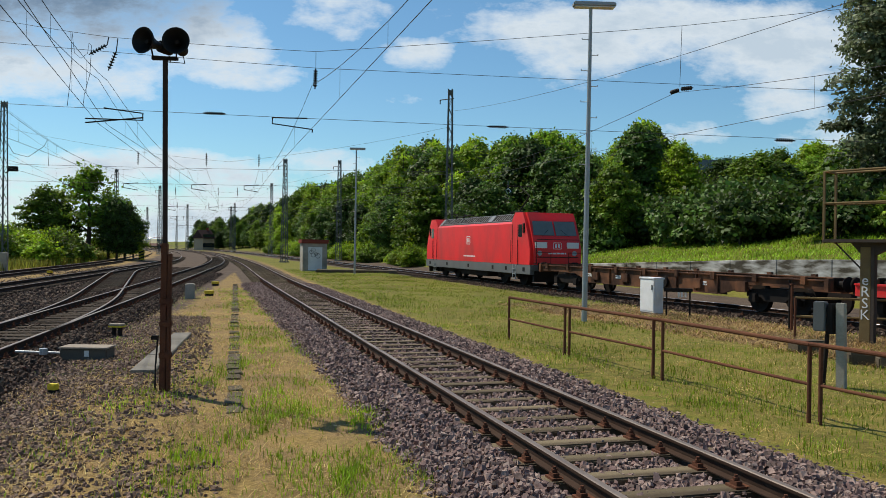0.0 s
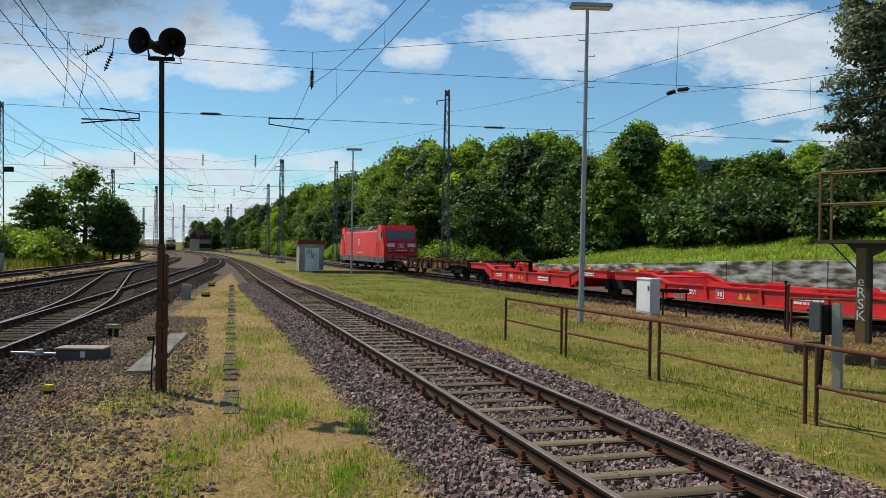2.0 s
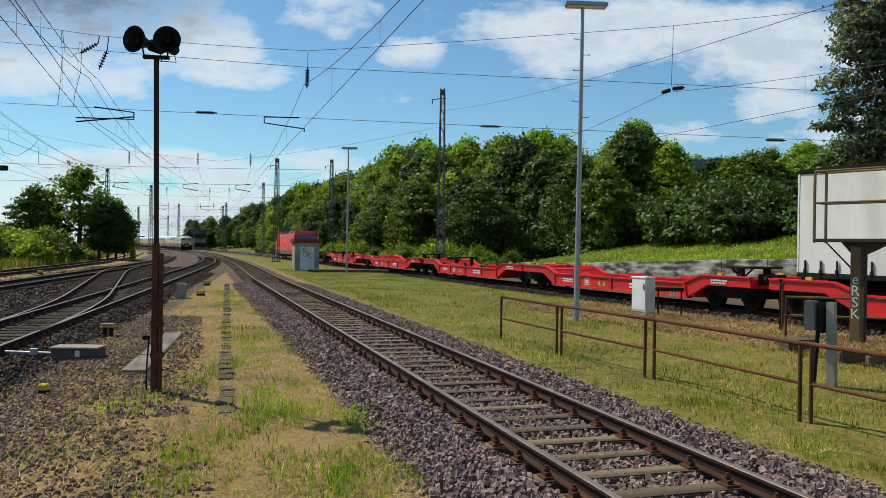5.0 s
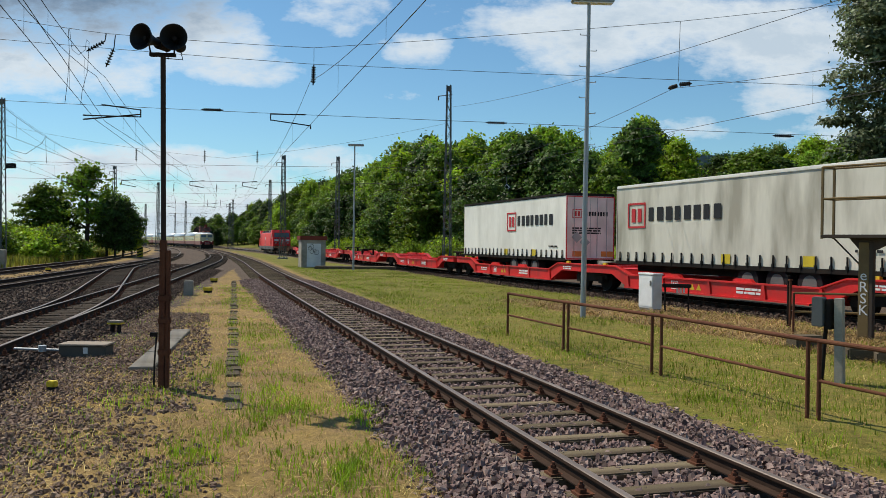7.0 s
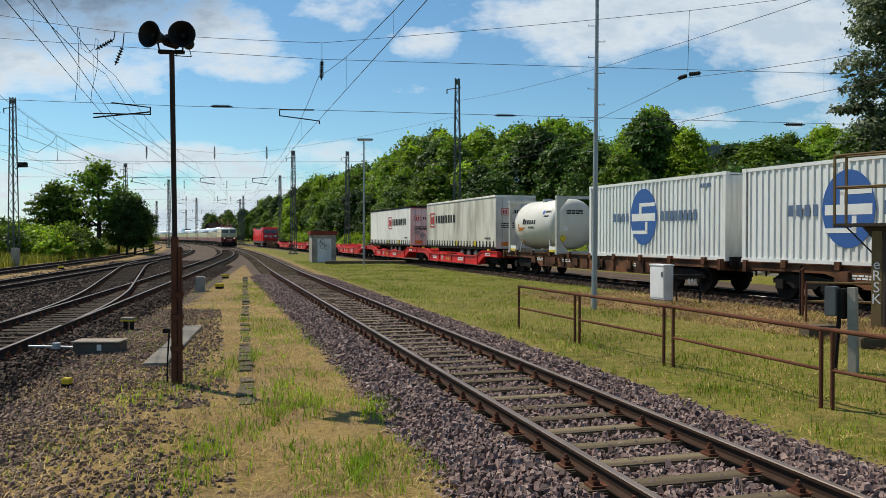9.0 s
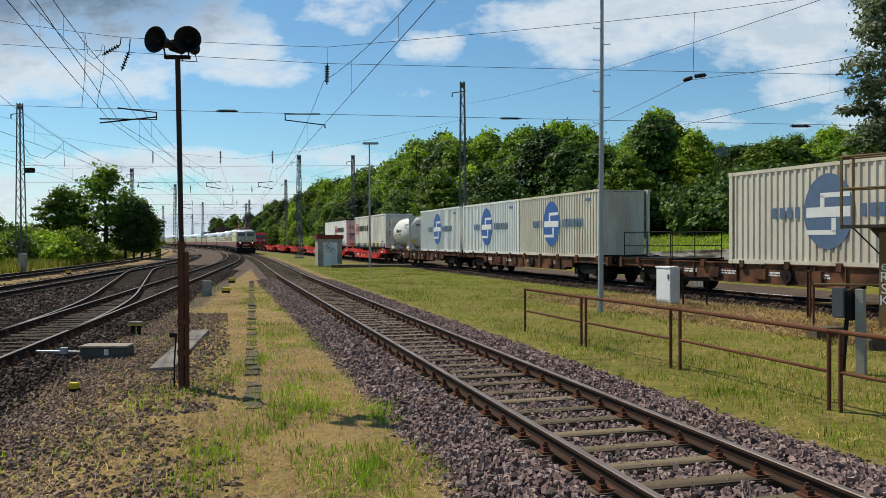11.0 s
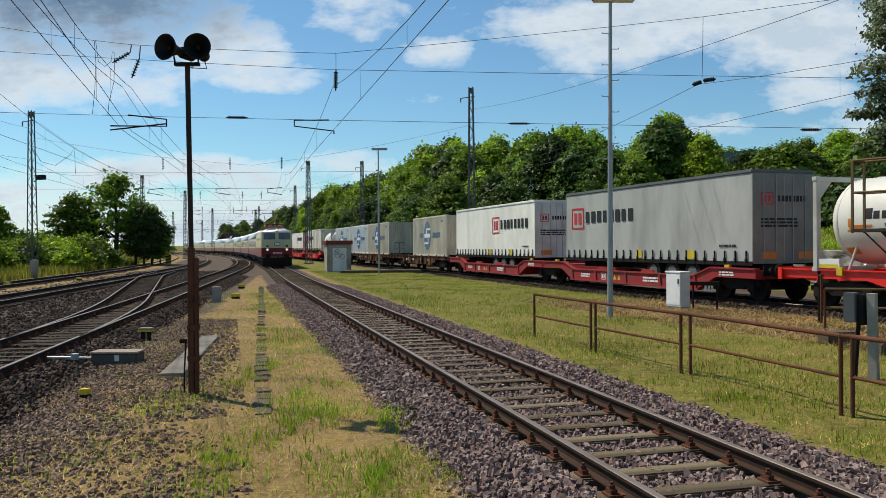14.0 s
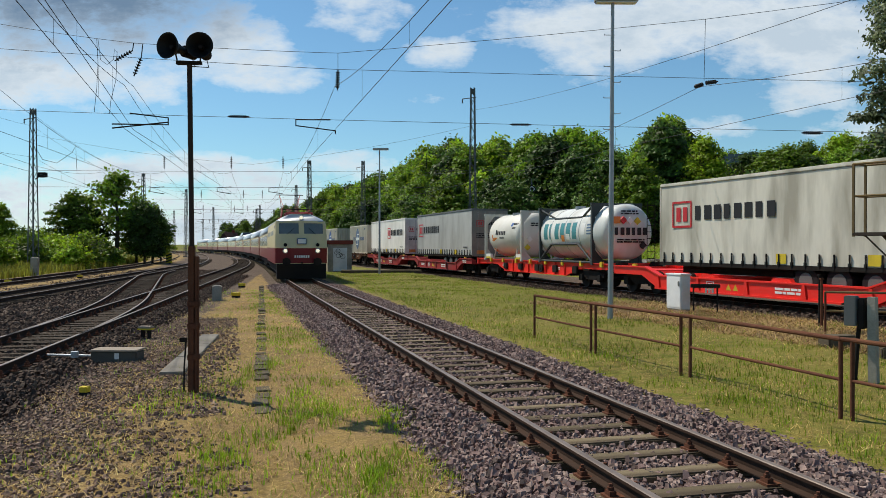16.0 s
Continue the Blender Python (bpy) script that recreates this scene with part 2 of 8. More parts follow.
M_LITTER = leaf_mat("litter_blade", (0.42, 0.28, 0.1), 0.6)
M_BARK = mat("bark", (0.09, 0.075, 0.06), 0.95, var=0.5, scale=3, fine=20, bump=0.8, stretch=(1, 1, 0.3))

# ---- shaping helpers ----
def box(bm, x0, x1, y0, y1, z0, z1, bevel=0.0):
    r = bmesh.ops.create_cube(bm, size=1.0, matrix=Matrix.Translation(((x0 + x1) / 2, (y0 + y1) / 2, (z0 + z1) / 2)) @ Matrix.Diagonal((x1 - x0, y1 - y0, z1 - z0, 1)))
    if bevel:
        es = list({e for v in r["verts"] for e in v.link_edges})
        bmesh.ops.bevel(bm, geom=es, offset=bevel, segments=2, affect="EDGES")


def rod(bm, a, b, r, n=8, r2=None):
    a, b = Vector(a), Vector(b)
    d = b - a
    m = Matrix.Translation((a + b) / 2) @ d.to_track_quat("Z", "Y").to_matrix().to_4x4()
    bmesh.ops.create_cone(bm, cap_ends=True, segments=n, radius1=r, radius2=r if r2 is None else r2, depth=d.length, matrix=m)


def disc_y(bm, x, y0, y1, z, r, n=20, r2=None):
    rod(bm, (x, y0, z), (x, y1, z), r, n, r2)


def prism(bm, outline, a0, a1, axis="y"):
    """A closed outline of (u, v) pushed from a0 to a1: along y the outline lies in x, z; along x in y, z; along z in x, y."""
    put = {"y": lambda u, v, a: (u, a, v), "x": lambda u, v, a: (a, u, v), "z": lambda u, v, a: (u, v, a)}[axis]
    lo = [bm.verts.new(put(u, v, a0)) for u, v in outline]
    hi = [bm.verts.new(put(u, v, a1)) for u, v in outline]
    n = len(outline)
    bm.faces.new(lo)
    bm.faces.new(hi[::-1])
    for i in range(n):
        bm.faces.new((lo[i], hi[i], hi[(i + 1) % n], lo[(i + 1) % n]))
    bmesh.ops.recalc_face_normals(bm, faces=bm.faces)


def mesh_of(bm, material, name="mesh", smooth=False):
    me = bpy.data.meshes.new(name)
    if smooth:
        for f in bm.faces:
            f.smooth = True
    bm.to_mesh(me)
    bm.free()
    for m in material if isinstance(material, (list, tuple)) else (material,):
        me.materials.append(m)
    return me


def part(name, bm, material, parent=None, label="", smooth=False):
    ob = new(name, mesh_of(bm, material, name, smooth))
    if parent:
        ob.parent = parent
    if label:
        ob["label"] = label
    return ob


def piece(name, me, parent, m):
    ob = new(name, me)
    ob.parent = parent
    ob.matrix_basis = m
    return ob


def thing(name, m, label, category, group="", kind=""):
    ob = new(name)
    ob.empty_display_size = 0.2
    ob.matrix_basis = m
    return tagged(ob, label, category, group, kind)


def letters(name, body, size, material, parent, m, label="", width=None, bold=0.0):
    """Built-in lettering turned into a thin mesh, in the x, y plane of m, centred."""
    cu = bpy.data.curves.new(name, "FONT")
    cu.body, cu.size, cu.extrude, cu.offset = body, size, 0.002, bold
    cu.align_x = cu.align_y = "CENTER"
    cu.resolution_u = 3
    tmp = new(name, cu)
    bpy.context.view_layer.update()
    me = bpy.data.meshes.new_from_object(tmp.evaluated_get(bpy.context.evaluated_depsgraph_get()))
    bpy.data.objects.remove(tmp)
    xs = [v.co.x for v in me.vertices]
    ys = [v.co.y for v in me.vertices]
    if width and xs:
        k = width / (max(xs) - min(xs))
        cx, cy = (max(xs) + min(xs)) / 2, (max(ys) + min(ys)) / 2
        for v in me.vertices:
            v.co.x, v.co.y = (v.co.x - cx) * k, v.co.y - cy
    me.materials.clear()
    me.materials.append(material)
    ob = new(name, me)
    ob.parent, ob.matrix_basis = parent, m
    if label:
        ob["label"] = label
    return ob

# ---- plan: the tracks as x over y, in metres ----
def path_from_slopes(knots, x_ref, y_ref, y0=-60.0, y1=620.0, step=0.5):
    ys = np.arange(y0, y1, step)
    sl = np.interp(ys, [k[0] for k in knots], [k[1] for k in knots])
    xs = np.concatenate([[0.0], np.cumsum((sl[1:] + sl[:-1]) * 0.5 * step)])
    xs += x_ref - np.interp(y_ref, ys, xs)
    ss = np.concatenate([[0.0], np.cumsum(np.hypot(np.diff(xs), step))])
    return {"y": ys, "x": xs, "s": ss}


NEAR_TRACK = path_from_slopes([(40, -0.26), (55, -0.243), (70, -0.243), (85, -0.262), (105, -0.272), (127, -0.285), (160, -0.305), (190, -0.345), (220, -0.39), (250, -0.42), (300, -0.48), (420, -0.55)], -8.05, 46.8)
TRAIN_TRACK = path_from_slopes([(10, -0.38), (20, -0.37), (25, -0.357), (30, -0.345), (40, -0.302), (55, -0.3075), (120, -0.3175), (200, -0.34), (300, -0.42), (420, -0.5)], 8.2, 37.8)
YARD_TRACK = path_from_slopes([(20, -0.175), (70, -0.18), (100, -0.24), (127, -0.285), (160, -0.305), (190, -0.345), (220, -0.39), (250, -0.42), (300, -0.48), (420, -0.55)], -9.35, 21.1)
CROSS_TRACK = path_from_slopes([(10, -0.175), (20, -0.20), (32, -0.32), (54, -0.32), (64, -0.20), (70, -0.17)], -9.2, 20.0)
FAR_TRACK = path_from_slopes([(30, -0.155), (70, -0.17), (105, -0.26), (127, -0.285), (160, -0.305), (190, -0.345), (220, -0.39), (250, -0.42), (300, -0.48), (420, -0.55)], -17.5, 32.0)
EDGE_TRACK = path_from_slopes([(30, -0.155), (70, -0.19), (105, -0.26), (127, -0.285), (160, -0.305), (190, -0.345), (220, -0.39), (250, -0.42), (300, -0.48), (420, -0.55)], -22.3, 32.0)
RAIL_TOP = 0.15


def px(p, y):
    return float(np.interp(y, p["y"], p["x"]))


def across(p, x, y):
    """Metres to the right of a track, square to it."""
    return (x - px(p, y)) * 0.958


def along(p, s, side=0.0):
    """The point at s metres along a track and its heading (x, y)."""
    y = float(np.interp(s, p["s"], p["y"]))
    x = float(np.interp(s, p["s"], p["x"]))
    y2 = float(np.interp(s + 0.6, p["s"], p["y"]))
    x2 = float(np.interp(s + 0.6, p["s"], p["x"]))
    h = Vector((x2 - x, y2 - y, 0)).normalized()
    return Vector((x + h.y * side, y - h.x * side, 0)), h


def s_at(p, y):
    return float(np.interp(y, p["y"], p["s"]))


def step01(a, b, v):
    t = min(1.0, max(0.0, (v - a) / (b - a)))
    return t * t * (3 - 2 * t)


def wall_line(y):
    return px(TRAIN_TRACK, y) + 7.6


def height(x, y):
    """Height of the ground."""
    z = 0.0
    d2 = across(TRAIN_TRACK, x, y)
    if d2 > 5.0:
        if y < 62:
            back = d2 - 7.6
            shelf = 1.75 - 0.75 * step01(28, 62, y)
            bank = shelf + 0.17 * max(0, back) * (1 if back < 14 else 0) + (2.4 + 0.24 * (back - 14) if back >= 14 else 0)
            flat = 0.35 * step01(5.5, 7.2, d2)
            z = bank if back > 0.0 else flat
        else:
            back = d2 - 5.0
            z = 0.15 * back if back < 12 else 1.8 + 0.36 * (back - 12)
        z = min(z, 1.8 + float(np.interp(y, [20, 100, 150, 220], [1.1, 5.5, 5.0, 1.2])))
        z += 0.25 * noise.noise(Vector((x * 0.12, y * 0.12, 0))) * step01(7.8, 14, d2)
    dl = -across(EDGE_TRACK, x, y)
    if dl > 3.0:
        z += 1.6 * step01(3.0, 16.0, dl) + 0.3 * noise.noise(Vector((x * 0.1, y * 0.1, 4.0)))
    d1 = across(NEAR_TRACK, x, y)
    # ballast shoulders fall away from the near track
    z -= 0.06 * max(1 - step01(1.7, 2.4, abs(d1)), 1 - step01(1.7, 2.5, abs(d2)), step01(1.5, 3.0, -dl) * (1 - step01(1.6, 2.6, across(YARD_TRACK, x, y))))
    if y < 90:
        z += 0.03 * noise.noise(Vector((x * 0.5, y * 0.5, 1.0))) - 0.03 if d2 < 5 else 0
    return z


def ground_material():
    m = bpy.data.materials.new("ground_cover")
    m.use_nodes = True
    nt = m.node_tree
    N, L = nt.nodes, nt.links
    b = N["Principled BSDF"]
    b.inputs["Roughness"].default_value = 0.95
    b.inputs["Specular IOR Level"].default_value = 0.15
    tc = N.new("ShaderNodeTexCoord")
    at = N.new("ShaderNodeAttribute")
    at.attribute_name = "cover"
    sep = N.new("ShaderNodeSeparateColor")
    L.new(at.outputs["Color"], sep.inputs[0])

    def nz(s, d=5.0, r=0.6):
        n = N.new("ShaderNodeTexNoise")
        n.inputs["Scale"].default_value, n.inputs["Detail"].default_value, n.inputs["Roughness"].default_value = s, d, r
        L.new(tc.outputs["Object"], n.inputs["Vector"])
        return n.outputs["Fac"]

    def ramp(f, a, ca, bb, cb):
        r = N.new("ShaderNodeValToRGB")
        r.color_ramp.elements[0].position, r.color_ramp.elements[0].color = a, (*ca, 1)
        r.color_ramp.elements[1].position, r.color_ramp.elements[1].color = bb, (*cb, 1)
        L.new(f, r.inputs[0])
        return r.outputs[0]

    def mix(f, a, c):
        n = N.new("ShaderNodeMix")
        n.data_type = "RGBA"
        L.new(f, n.inputs[0])
        L.new(a, n.inputs[6])
        L.new(c, n.inputs[7])
        return n.outputs[2]

    def mth(op, a, c):
        n = N.new("ShaderNodeMath")
        n.operation = op
        n.use_clamp = op == "ADD"
        for i, v in enumerate((a, c)):
            if isinstance(v, (int, float)):
                n.inputs[i].default_value = v
            else:
                L.new(v, n.inputs[i])
        return n.outputs[0]
    broad, mid, fine = nz(0.45), nz(2.2), mth("ADD", mth("MULTIPLY", nz(26.0, 4.0, 0.7), 0.5), mth("MULTIPLY", nz(95.0, 3.0, 0.7), 0.5))
    soil = ramp(fine, 0.3, (0.065, 0.043, 0.022), 0.66, (0.4, 0.265, 0.125))
    straw = ramp(fine, 0.3, (0.09, 0.06, 0.02), 0.68, (0.5, 0.345, 0.115))
    grass = ramp(fine, 0.28, (0.03, 0.04, 0.005), 0.7, (0.2, 0.23, 0.022))
    stone = ramp(fine, 0.3, (0.025, 0.018, 0.013), 0.7, (0.19, 0.137, 0.1))
    dry = ramp(mth("ADD", mth("MULTIPLY", mid, 0.6), mth("MULTIPLY", nz(9.0), 0.4)), 0.36, (0, 0, 0), 0.56, (1, 1, 1))
    meadow = mix(mth("MULTIPLY", dry, sep.outputs[1]), grass, straw)
    bare = mix(ramp(nz(1.1), 0.38, (0, 0, 0), 0.56, (1, 1, 1)), soil, mix(ramp(mid, 0.48, (0, 0, 0), 0.7, (1, 1, 1)), straw, soil))
    edge = mth("ADD", sep.outputs[0], mth("MULTIPLY", mth("SUBTRACT", mid, 0.5), 0.9))
    col = mix(ramp(edge, 0.42, (0, 0, 0), 0.6, (1, 1, 1)), bare, meadow)
    edge2 = mth("ADD", sep.outputs[2], mth("MULTIPLY", mth("SUBTRACT", mid, 0.5), 0.5))
    col = mix(ramp(edge2, 0.45, (0, 0, 0), 0.55, (1, 1, 1)), col, stone)
    hsv = N.new("ShaderNodeHueSaturation")
    mr = N.new("ShaderNodeMapRange")
    mr.inputs[1].default_value, mr.inputs[2].default_value, mr.inputs[3].default_value, mr.inputs[4].default_value = 0.32, 0.68, 0.4, 1.5
    L.new(mth("MULTIPLY", mth("ADD", broad, nz(7.0)), 0.5), mr.inputs[0])
    L.new(mr.outputs[0], hsv.inputs["Value"])
    L.new(col, hsv.inputs["Color"])
    L.new(hsv.outputs[0], b.inputs["Base Color"])
    bp = N.new("ShaderNodeBump")
    bp.inputs["Strength"].default_value, bp.inputs["Distance"].default_value = 0.8, 0.03
    L.new(fine, bp.inputs["Height"])
    L.new(bp.outputs[0], b.inputs["Normal"])
    return m


M_GROUND = ground_material()


def cover(x, y):
    """Share of meadow, of dry straw in it, and of loose stone at a place."""
    d1, d2 = across(NEAR_TRACK, x, y), across(TRAIN_TRACK, x, y)
    d3, de = across(YARD_TRACK, x, y), across(EDGE_TRACK, x, y)
    g = 0.1 + (0.36 - 0.3 * step01(17, 28, y)) * step01(-3.7, -2.2, d1) + 0.5 * step01(1.5, 2.4, d1)
    dry = 0.85
    # cut hay lies beyond the railing
    hay = step01(-8.0, -6.0, d2) * (1 - step01(26, 31, y)) * (1 - step01(-2.6, -2.0, d2))
    g = g * (1 - 0.95 * hay)
    dry = dry + 0.15 * hay
    if d1 > 2:
        dry = dry * (0.62 - 0.25 * step01(16, 34, y)) + 0.35 * hay
    st = max(1 - step01(1.5, 2.1, abs(d1)), 1 - step01(2.0, 2.9, abs(d2)))
    st = max(st, 0.95 * step01(2.2, 3.0, de) * (1 - step01(1.8, 3.4, d3)))
    st = max(st, 0.42 * (1 - step01(3.0, 6.0, d3)) * step01(0, 2, de))
    bank = max(1 - step01(-3.0, -2.2, de), step01(5.2, 6.4, d2))
    # dark stone tone runs on to the wall, partly for the train's shade
    st = max(st, 0.95 * step01(0.0, 1.0, d2) * (1 - step01(5.4, 6.4, d2)))
    g = g + (1 - g) * bank
    dry = dry * (1 - bank) + bank * (0.4 if d2 < 8 else 0.12)
    st = st * (1 - bank)
    return g, dry, st


def build_ground():
    def axis(lo, hi, fine_lo, fine_hi, f, grow):
        v, out = fine_lo, []
        st = f
        while v > lo:
            out.append(v)
            st *= grow
            v -= st
        out.append(lo)
        out.reverse()
        v = fine_lo + f
        while v < fine_hi:
            out.append(v)
            v += f
        st = f
        while v < hi:
            out.append(v)
            st *= grow
            v += st
        out.append(hi)
        return out
    xs = axis(-2500, 2500, -24, 26, 0.3, 1.12)
    ys = axis(-800, 4000, 4, 52, 0.3, 1.06)
    verts, cols = [], []
    for y in ys:
        for x in xs:
            verts.append((x, y, height(x, y)))
            cols.append(cover(x, y))
    nx = len(xs)
    faces = [(j * nx + i, j * nx + i + 1, (j + 1) * nx + i + 1, (j + 1) * nx + i) for j in range(len(ys) - 1) for i in range(nx - 1)]
    me = bpy.data.meshes.new("ground")
    me.from_pydata(verts, [], faces)
    a = me.color_attributes.new("cover", "FLOAT_COLOR", "POINT")
    a.data.foreach_set("color", np.array([(*c, 1.0) for c in cols], dtype=np.float32).ravel())
    me.materials.append(M_GROUND)
    for p in me.polygons:
        p.use_smooth = True
    return tagged(new("ground", me), "mown dry grass, soil and weeds around the railway tracks", "ground", kind="structure")


build_ground()


def build_wall():
    root = thing("retaining_wall", Matrix(), "long weathered concrete retaining wall with peeling whitewash below the bank", "wall", kind="structure")
    y, i = 6.0, 0
    while y < 62:
        y2 = min(62.0, y + 3.0)
        bm = bmesh.new()
        top0, top1 = 1.88 - 0.85 * step01(28, 62, y), 1.88 - 0.85 * step01(28, 62, y2)
        a, c = wall_line(y + 0.012), wall_line(y2 - 0.012)
        vs = [bm.verts.new(p) for p in ((a - 0.35, y + .012, -0.2), (a + 0.1, y + .012, -0.2), (a + 0.1, y + .012, top0), (a - 0.35, y + .012, top0),
                                        (c - 0.35, y2 - .012, -0.2), (c + 0.1, y2 - .012, -0.2), (c + 0.1, y2 - .012, top1), (c - 0.35, y2 - .012, top1))]
        for f in ((0, 1, 2, 3), (7, 6, 5, 4), (0, 4, 5, 1), (1, 5, 6, 2), (2, 6, 7, 3), (3, 7, 4, 0)):
            bm.faces.new([vs[k] for k in f])
        bmesh.ops.recalc_face_normals(bm, faces=bm.faces)
        bmesh.ops.bevel(bm, geom=list(bm.edges), offset=0.02, segments=1, affect="EDGES")
        part("panel", bm, M_WALL, root)
        y, i = y2, i + 1


M_WALL = mat("old_wall", (0.085, 0.075, 0.055), 0.9, var=0.8, scale=1.5, fine=14, dirt=(0.55, 0.55, 0.52), dirt_amt=0.9, dirt_scale=1.5, stretch=(0.6, 0.6, 2.4), bump=0.6)
build_wall()


# ---- tracks ----
def rail_mesh(p, y0, y1, off, top, step=2.0):
    """One rail swept along a track, with foot, web and head."""
    prof = [(-0.07, 0.0), (0.07, 0.0), (0.07, 0.012), (0.012, 0.03), (0.012, 0.105), (0.035, 0.115), (0.035, 0.142), (0.028, 0.15),
            (-0.028, 0.15), (-0.035, 0.142), (-0.035, 0.115), (-0.012, 0.105), (-0.012, 0.03), (-0.07, 0.012)]
    s0, s1 = s_at(p, y0), s_at(p, y1)
    n = max(2, int((s1 - s0) / step))
    verts, faces, mats = [], [], []
    k = len(prof)
    for i in range(n + 1):
        c, h = along(p, s0 + (s1 - s0) * i / n)
        for u, v in prof:
            verts.append((c.x + h.y * (off + u), c.y - h.x * (off + u), v))
    for i in range(n):
        for j in range(k):
            j2 = (j + 1) % k
            faces.append((i * k + j, i * k + j2, (i + 1) * k + j2, (i + 1) * k + j))
            mats.append(1 if j in (7, 6, 8) else 0)
    me = bpy.data.meshes.new("rail")
    me.from_pydata(verts, [], faces)
    me.materials.append(M_RAILSIDE)
    me.materials.append(top)
    me.polygons.foreach_set("material_index", mats)
    me.update()
    return me


M_TARRED = mat("tarred_wood", (0.05, 0.038, 0.028), 0.9, var=0.5, scale=4, fine=30, stretch=(0.25, 4, 4), dirt=(0.11, 0.085, 0.06), dirt_amt=0.6, rnd=0.3, bump=0.6)


def sleeper_mesh(m, w=2.6):
    bm = bmesh.new()
    box(bm, -w / 2, w / 2, -0.125, 0.125, -0.14, 0.0, 0.015)
    return mesh_of(bm, m, "sleeper")


def fastening_mesh():
    bm = bmesh.new()
    box(bm, -0.17, 0.17, -0.08, 0.08, 0.0, 0.022)
    for sx in (-0.115, 0.115):
        box(bm, sx - 0.03, sx + 0.03, -0.05, 0.05, 0.02, 0.06)
        rod(bm, (sx, 0, 0.05), (sx, 0, 0.115), 0.017, 6)
        rod(bm, (sx, 0, 0.065), (sx, 0, 0.09), 0.03, 6)
    return mesh_of(bm, M_RUST, "fastening")


ME_SLEEPER, ME_TARRED, ME_FAST = sleeper_mesh(M_SLEEPER), sleeper_mesh(M_TARRED), fastening_mesh()


def build_track(name, label, p, y0, y1, near=None, spacing=0.63, top=None, wood=None):
    wood = wood or ME_SLEEPER
    root = thing(name, Matrix(), label, "railway track", kind="structure")
    for off in (-0.7525, 0.7525):
        r = new("rail", rail_mesh(p, y0, y1, off, top or M_RAILTOP))
        r.parent = root
    s, s1 = s_at(p, y0), s_at(p, min(y1, 130))
    verts_all, faces_all = [], []
    src = [v.co.copy() for v in wood.vertices]
    srcf = [tuple(f.vertices) for f in wood.polygons]
    k = 0
    rng = random.Random(5)
    while s < s1:
        c, h = along(p, s)
        m = Matrix.Translation((c.x + h.y * rng.uniform(-.02, .02), c.y, rng.uniform(-.012, .004))) @ Matrix.Rotation(math.atan2(h.y, h.x) - math.pi / 2 + rng.uniform(-.012, .012), 4, "Z")
        if near and near[0] < c.y < near[1] and k < 150:
            piece("sleeper", wood, root, m)
            if k < 75:
                for off in (-0.7525, 0.7525):
                    piece("fastening", ME_FAST, root, m @ Matrix.Translation((off, 0, 0)))
            k += 1
        else:
            b0 = len(verts_all)
            verts_all += [m @ v for v in src]
            faces_all += [tuple(i + b0 for i in f) for f in srcf]
        s += spacing * rng.uniform(0.97, 1.03)
    if verts_all:
        me = bpy.data.meshes.new("sleepers_far")
        me.from_pydata(verts_all, [], faces_all)
        me.materials.append(wood.materials[0])
        ob = new("sleepers_far", me)
        ob.parent = root
        ob["kind"] = "stuff"
    return root


build_track("railway_track", "single track of rusty bolted rails on old wooden sleepers in purple-grey ballast", NEAR_TRACK, -40, 420, near=(2.0, 60), top=M_RAILDULL)
build_track("railway_track", "main track of the freight train, worn rails on dark sleepers", TRAIN_TRACK, -40, 420, near=(14, 50), wood=ME_TARRED)
build_track("railway_track", "yard track with dark sleepers leading into a set of points", YARD_TRACK, -40, 420, near=(8, 60), top=M_RAILDULL, wood=ME_TARRED)
build_track("railway_track", "curved crossover track of the points between two yard tracks", CROSS_TRACK, 18, 66, near=(22, 60), top=M_RAILDULL, wood=ME_TARRED)
build_track("railway_track", "rear yard track with rusty rails in dark ballast", FAR_TRACK, -40, 420, top=M_RAILDULL, wood=ME_TARRED)
build_track("railway_track", "outermost yard track beside the overgrown bank", EDGE_TRACK, -40, 420, top=M_RAILDULL, wood=ME_TARRED)

# ---- rolling stock: +x is the way of travel, +y the side that faces the yard, z from the rail ----
SIDE = Matrix(((-1, 0, 0, 0), (0, 0, 1, 0), (0, 1, 0, 0), (0, 0, 0, 1)))
REAR = Matrix(((0, 0, -1, 0), (-1, 0, 0, 0), (0, 1, 0, 0), (0, 0, 0, 1)))
FRONT = Matrix(((0, 0, 1, 0), (1, 0, 0, 0), (0, 1, 0, 0), (0, 0, 0, 1)))


def on_side(x, y, z):
    return Matrix.Translation((x, y, z)) @ SIDE


def on_rear(x, y, z):
    return Matrix.Translation((x, y, z)) @ REAR


WHEELS = []
WHEEL_MESHES = {}


def wheel_mesh(r):
    """A wheel about its own axle: rim, flange, dished web with bolts, hub."""
    if r not in WHEEL_MESHES:
        bm = bmesh.new()
        disc_y(bm, 0, 0.70, 0.83, 0, r, 20)
        disc_y(bm, 0, 0.68, 0.71, 0, r + 0.03, 20)
        disc_y(bm, 0, 0.83, 0.85, 0, r * 0.42, 14)
        for k in range(4):
            a = math.pi * k / 2 + 0.4
            disc_y(bm, 0.62 * r * math.cos(a), 0.83, 0.84, 0.62 * r * math.sin(a), r * 0.1, 8)
        WHEEL_MESHES[r] = mesh_of(bm, M_DARK, "wheel")
    return WHEEL_MESHES[r]


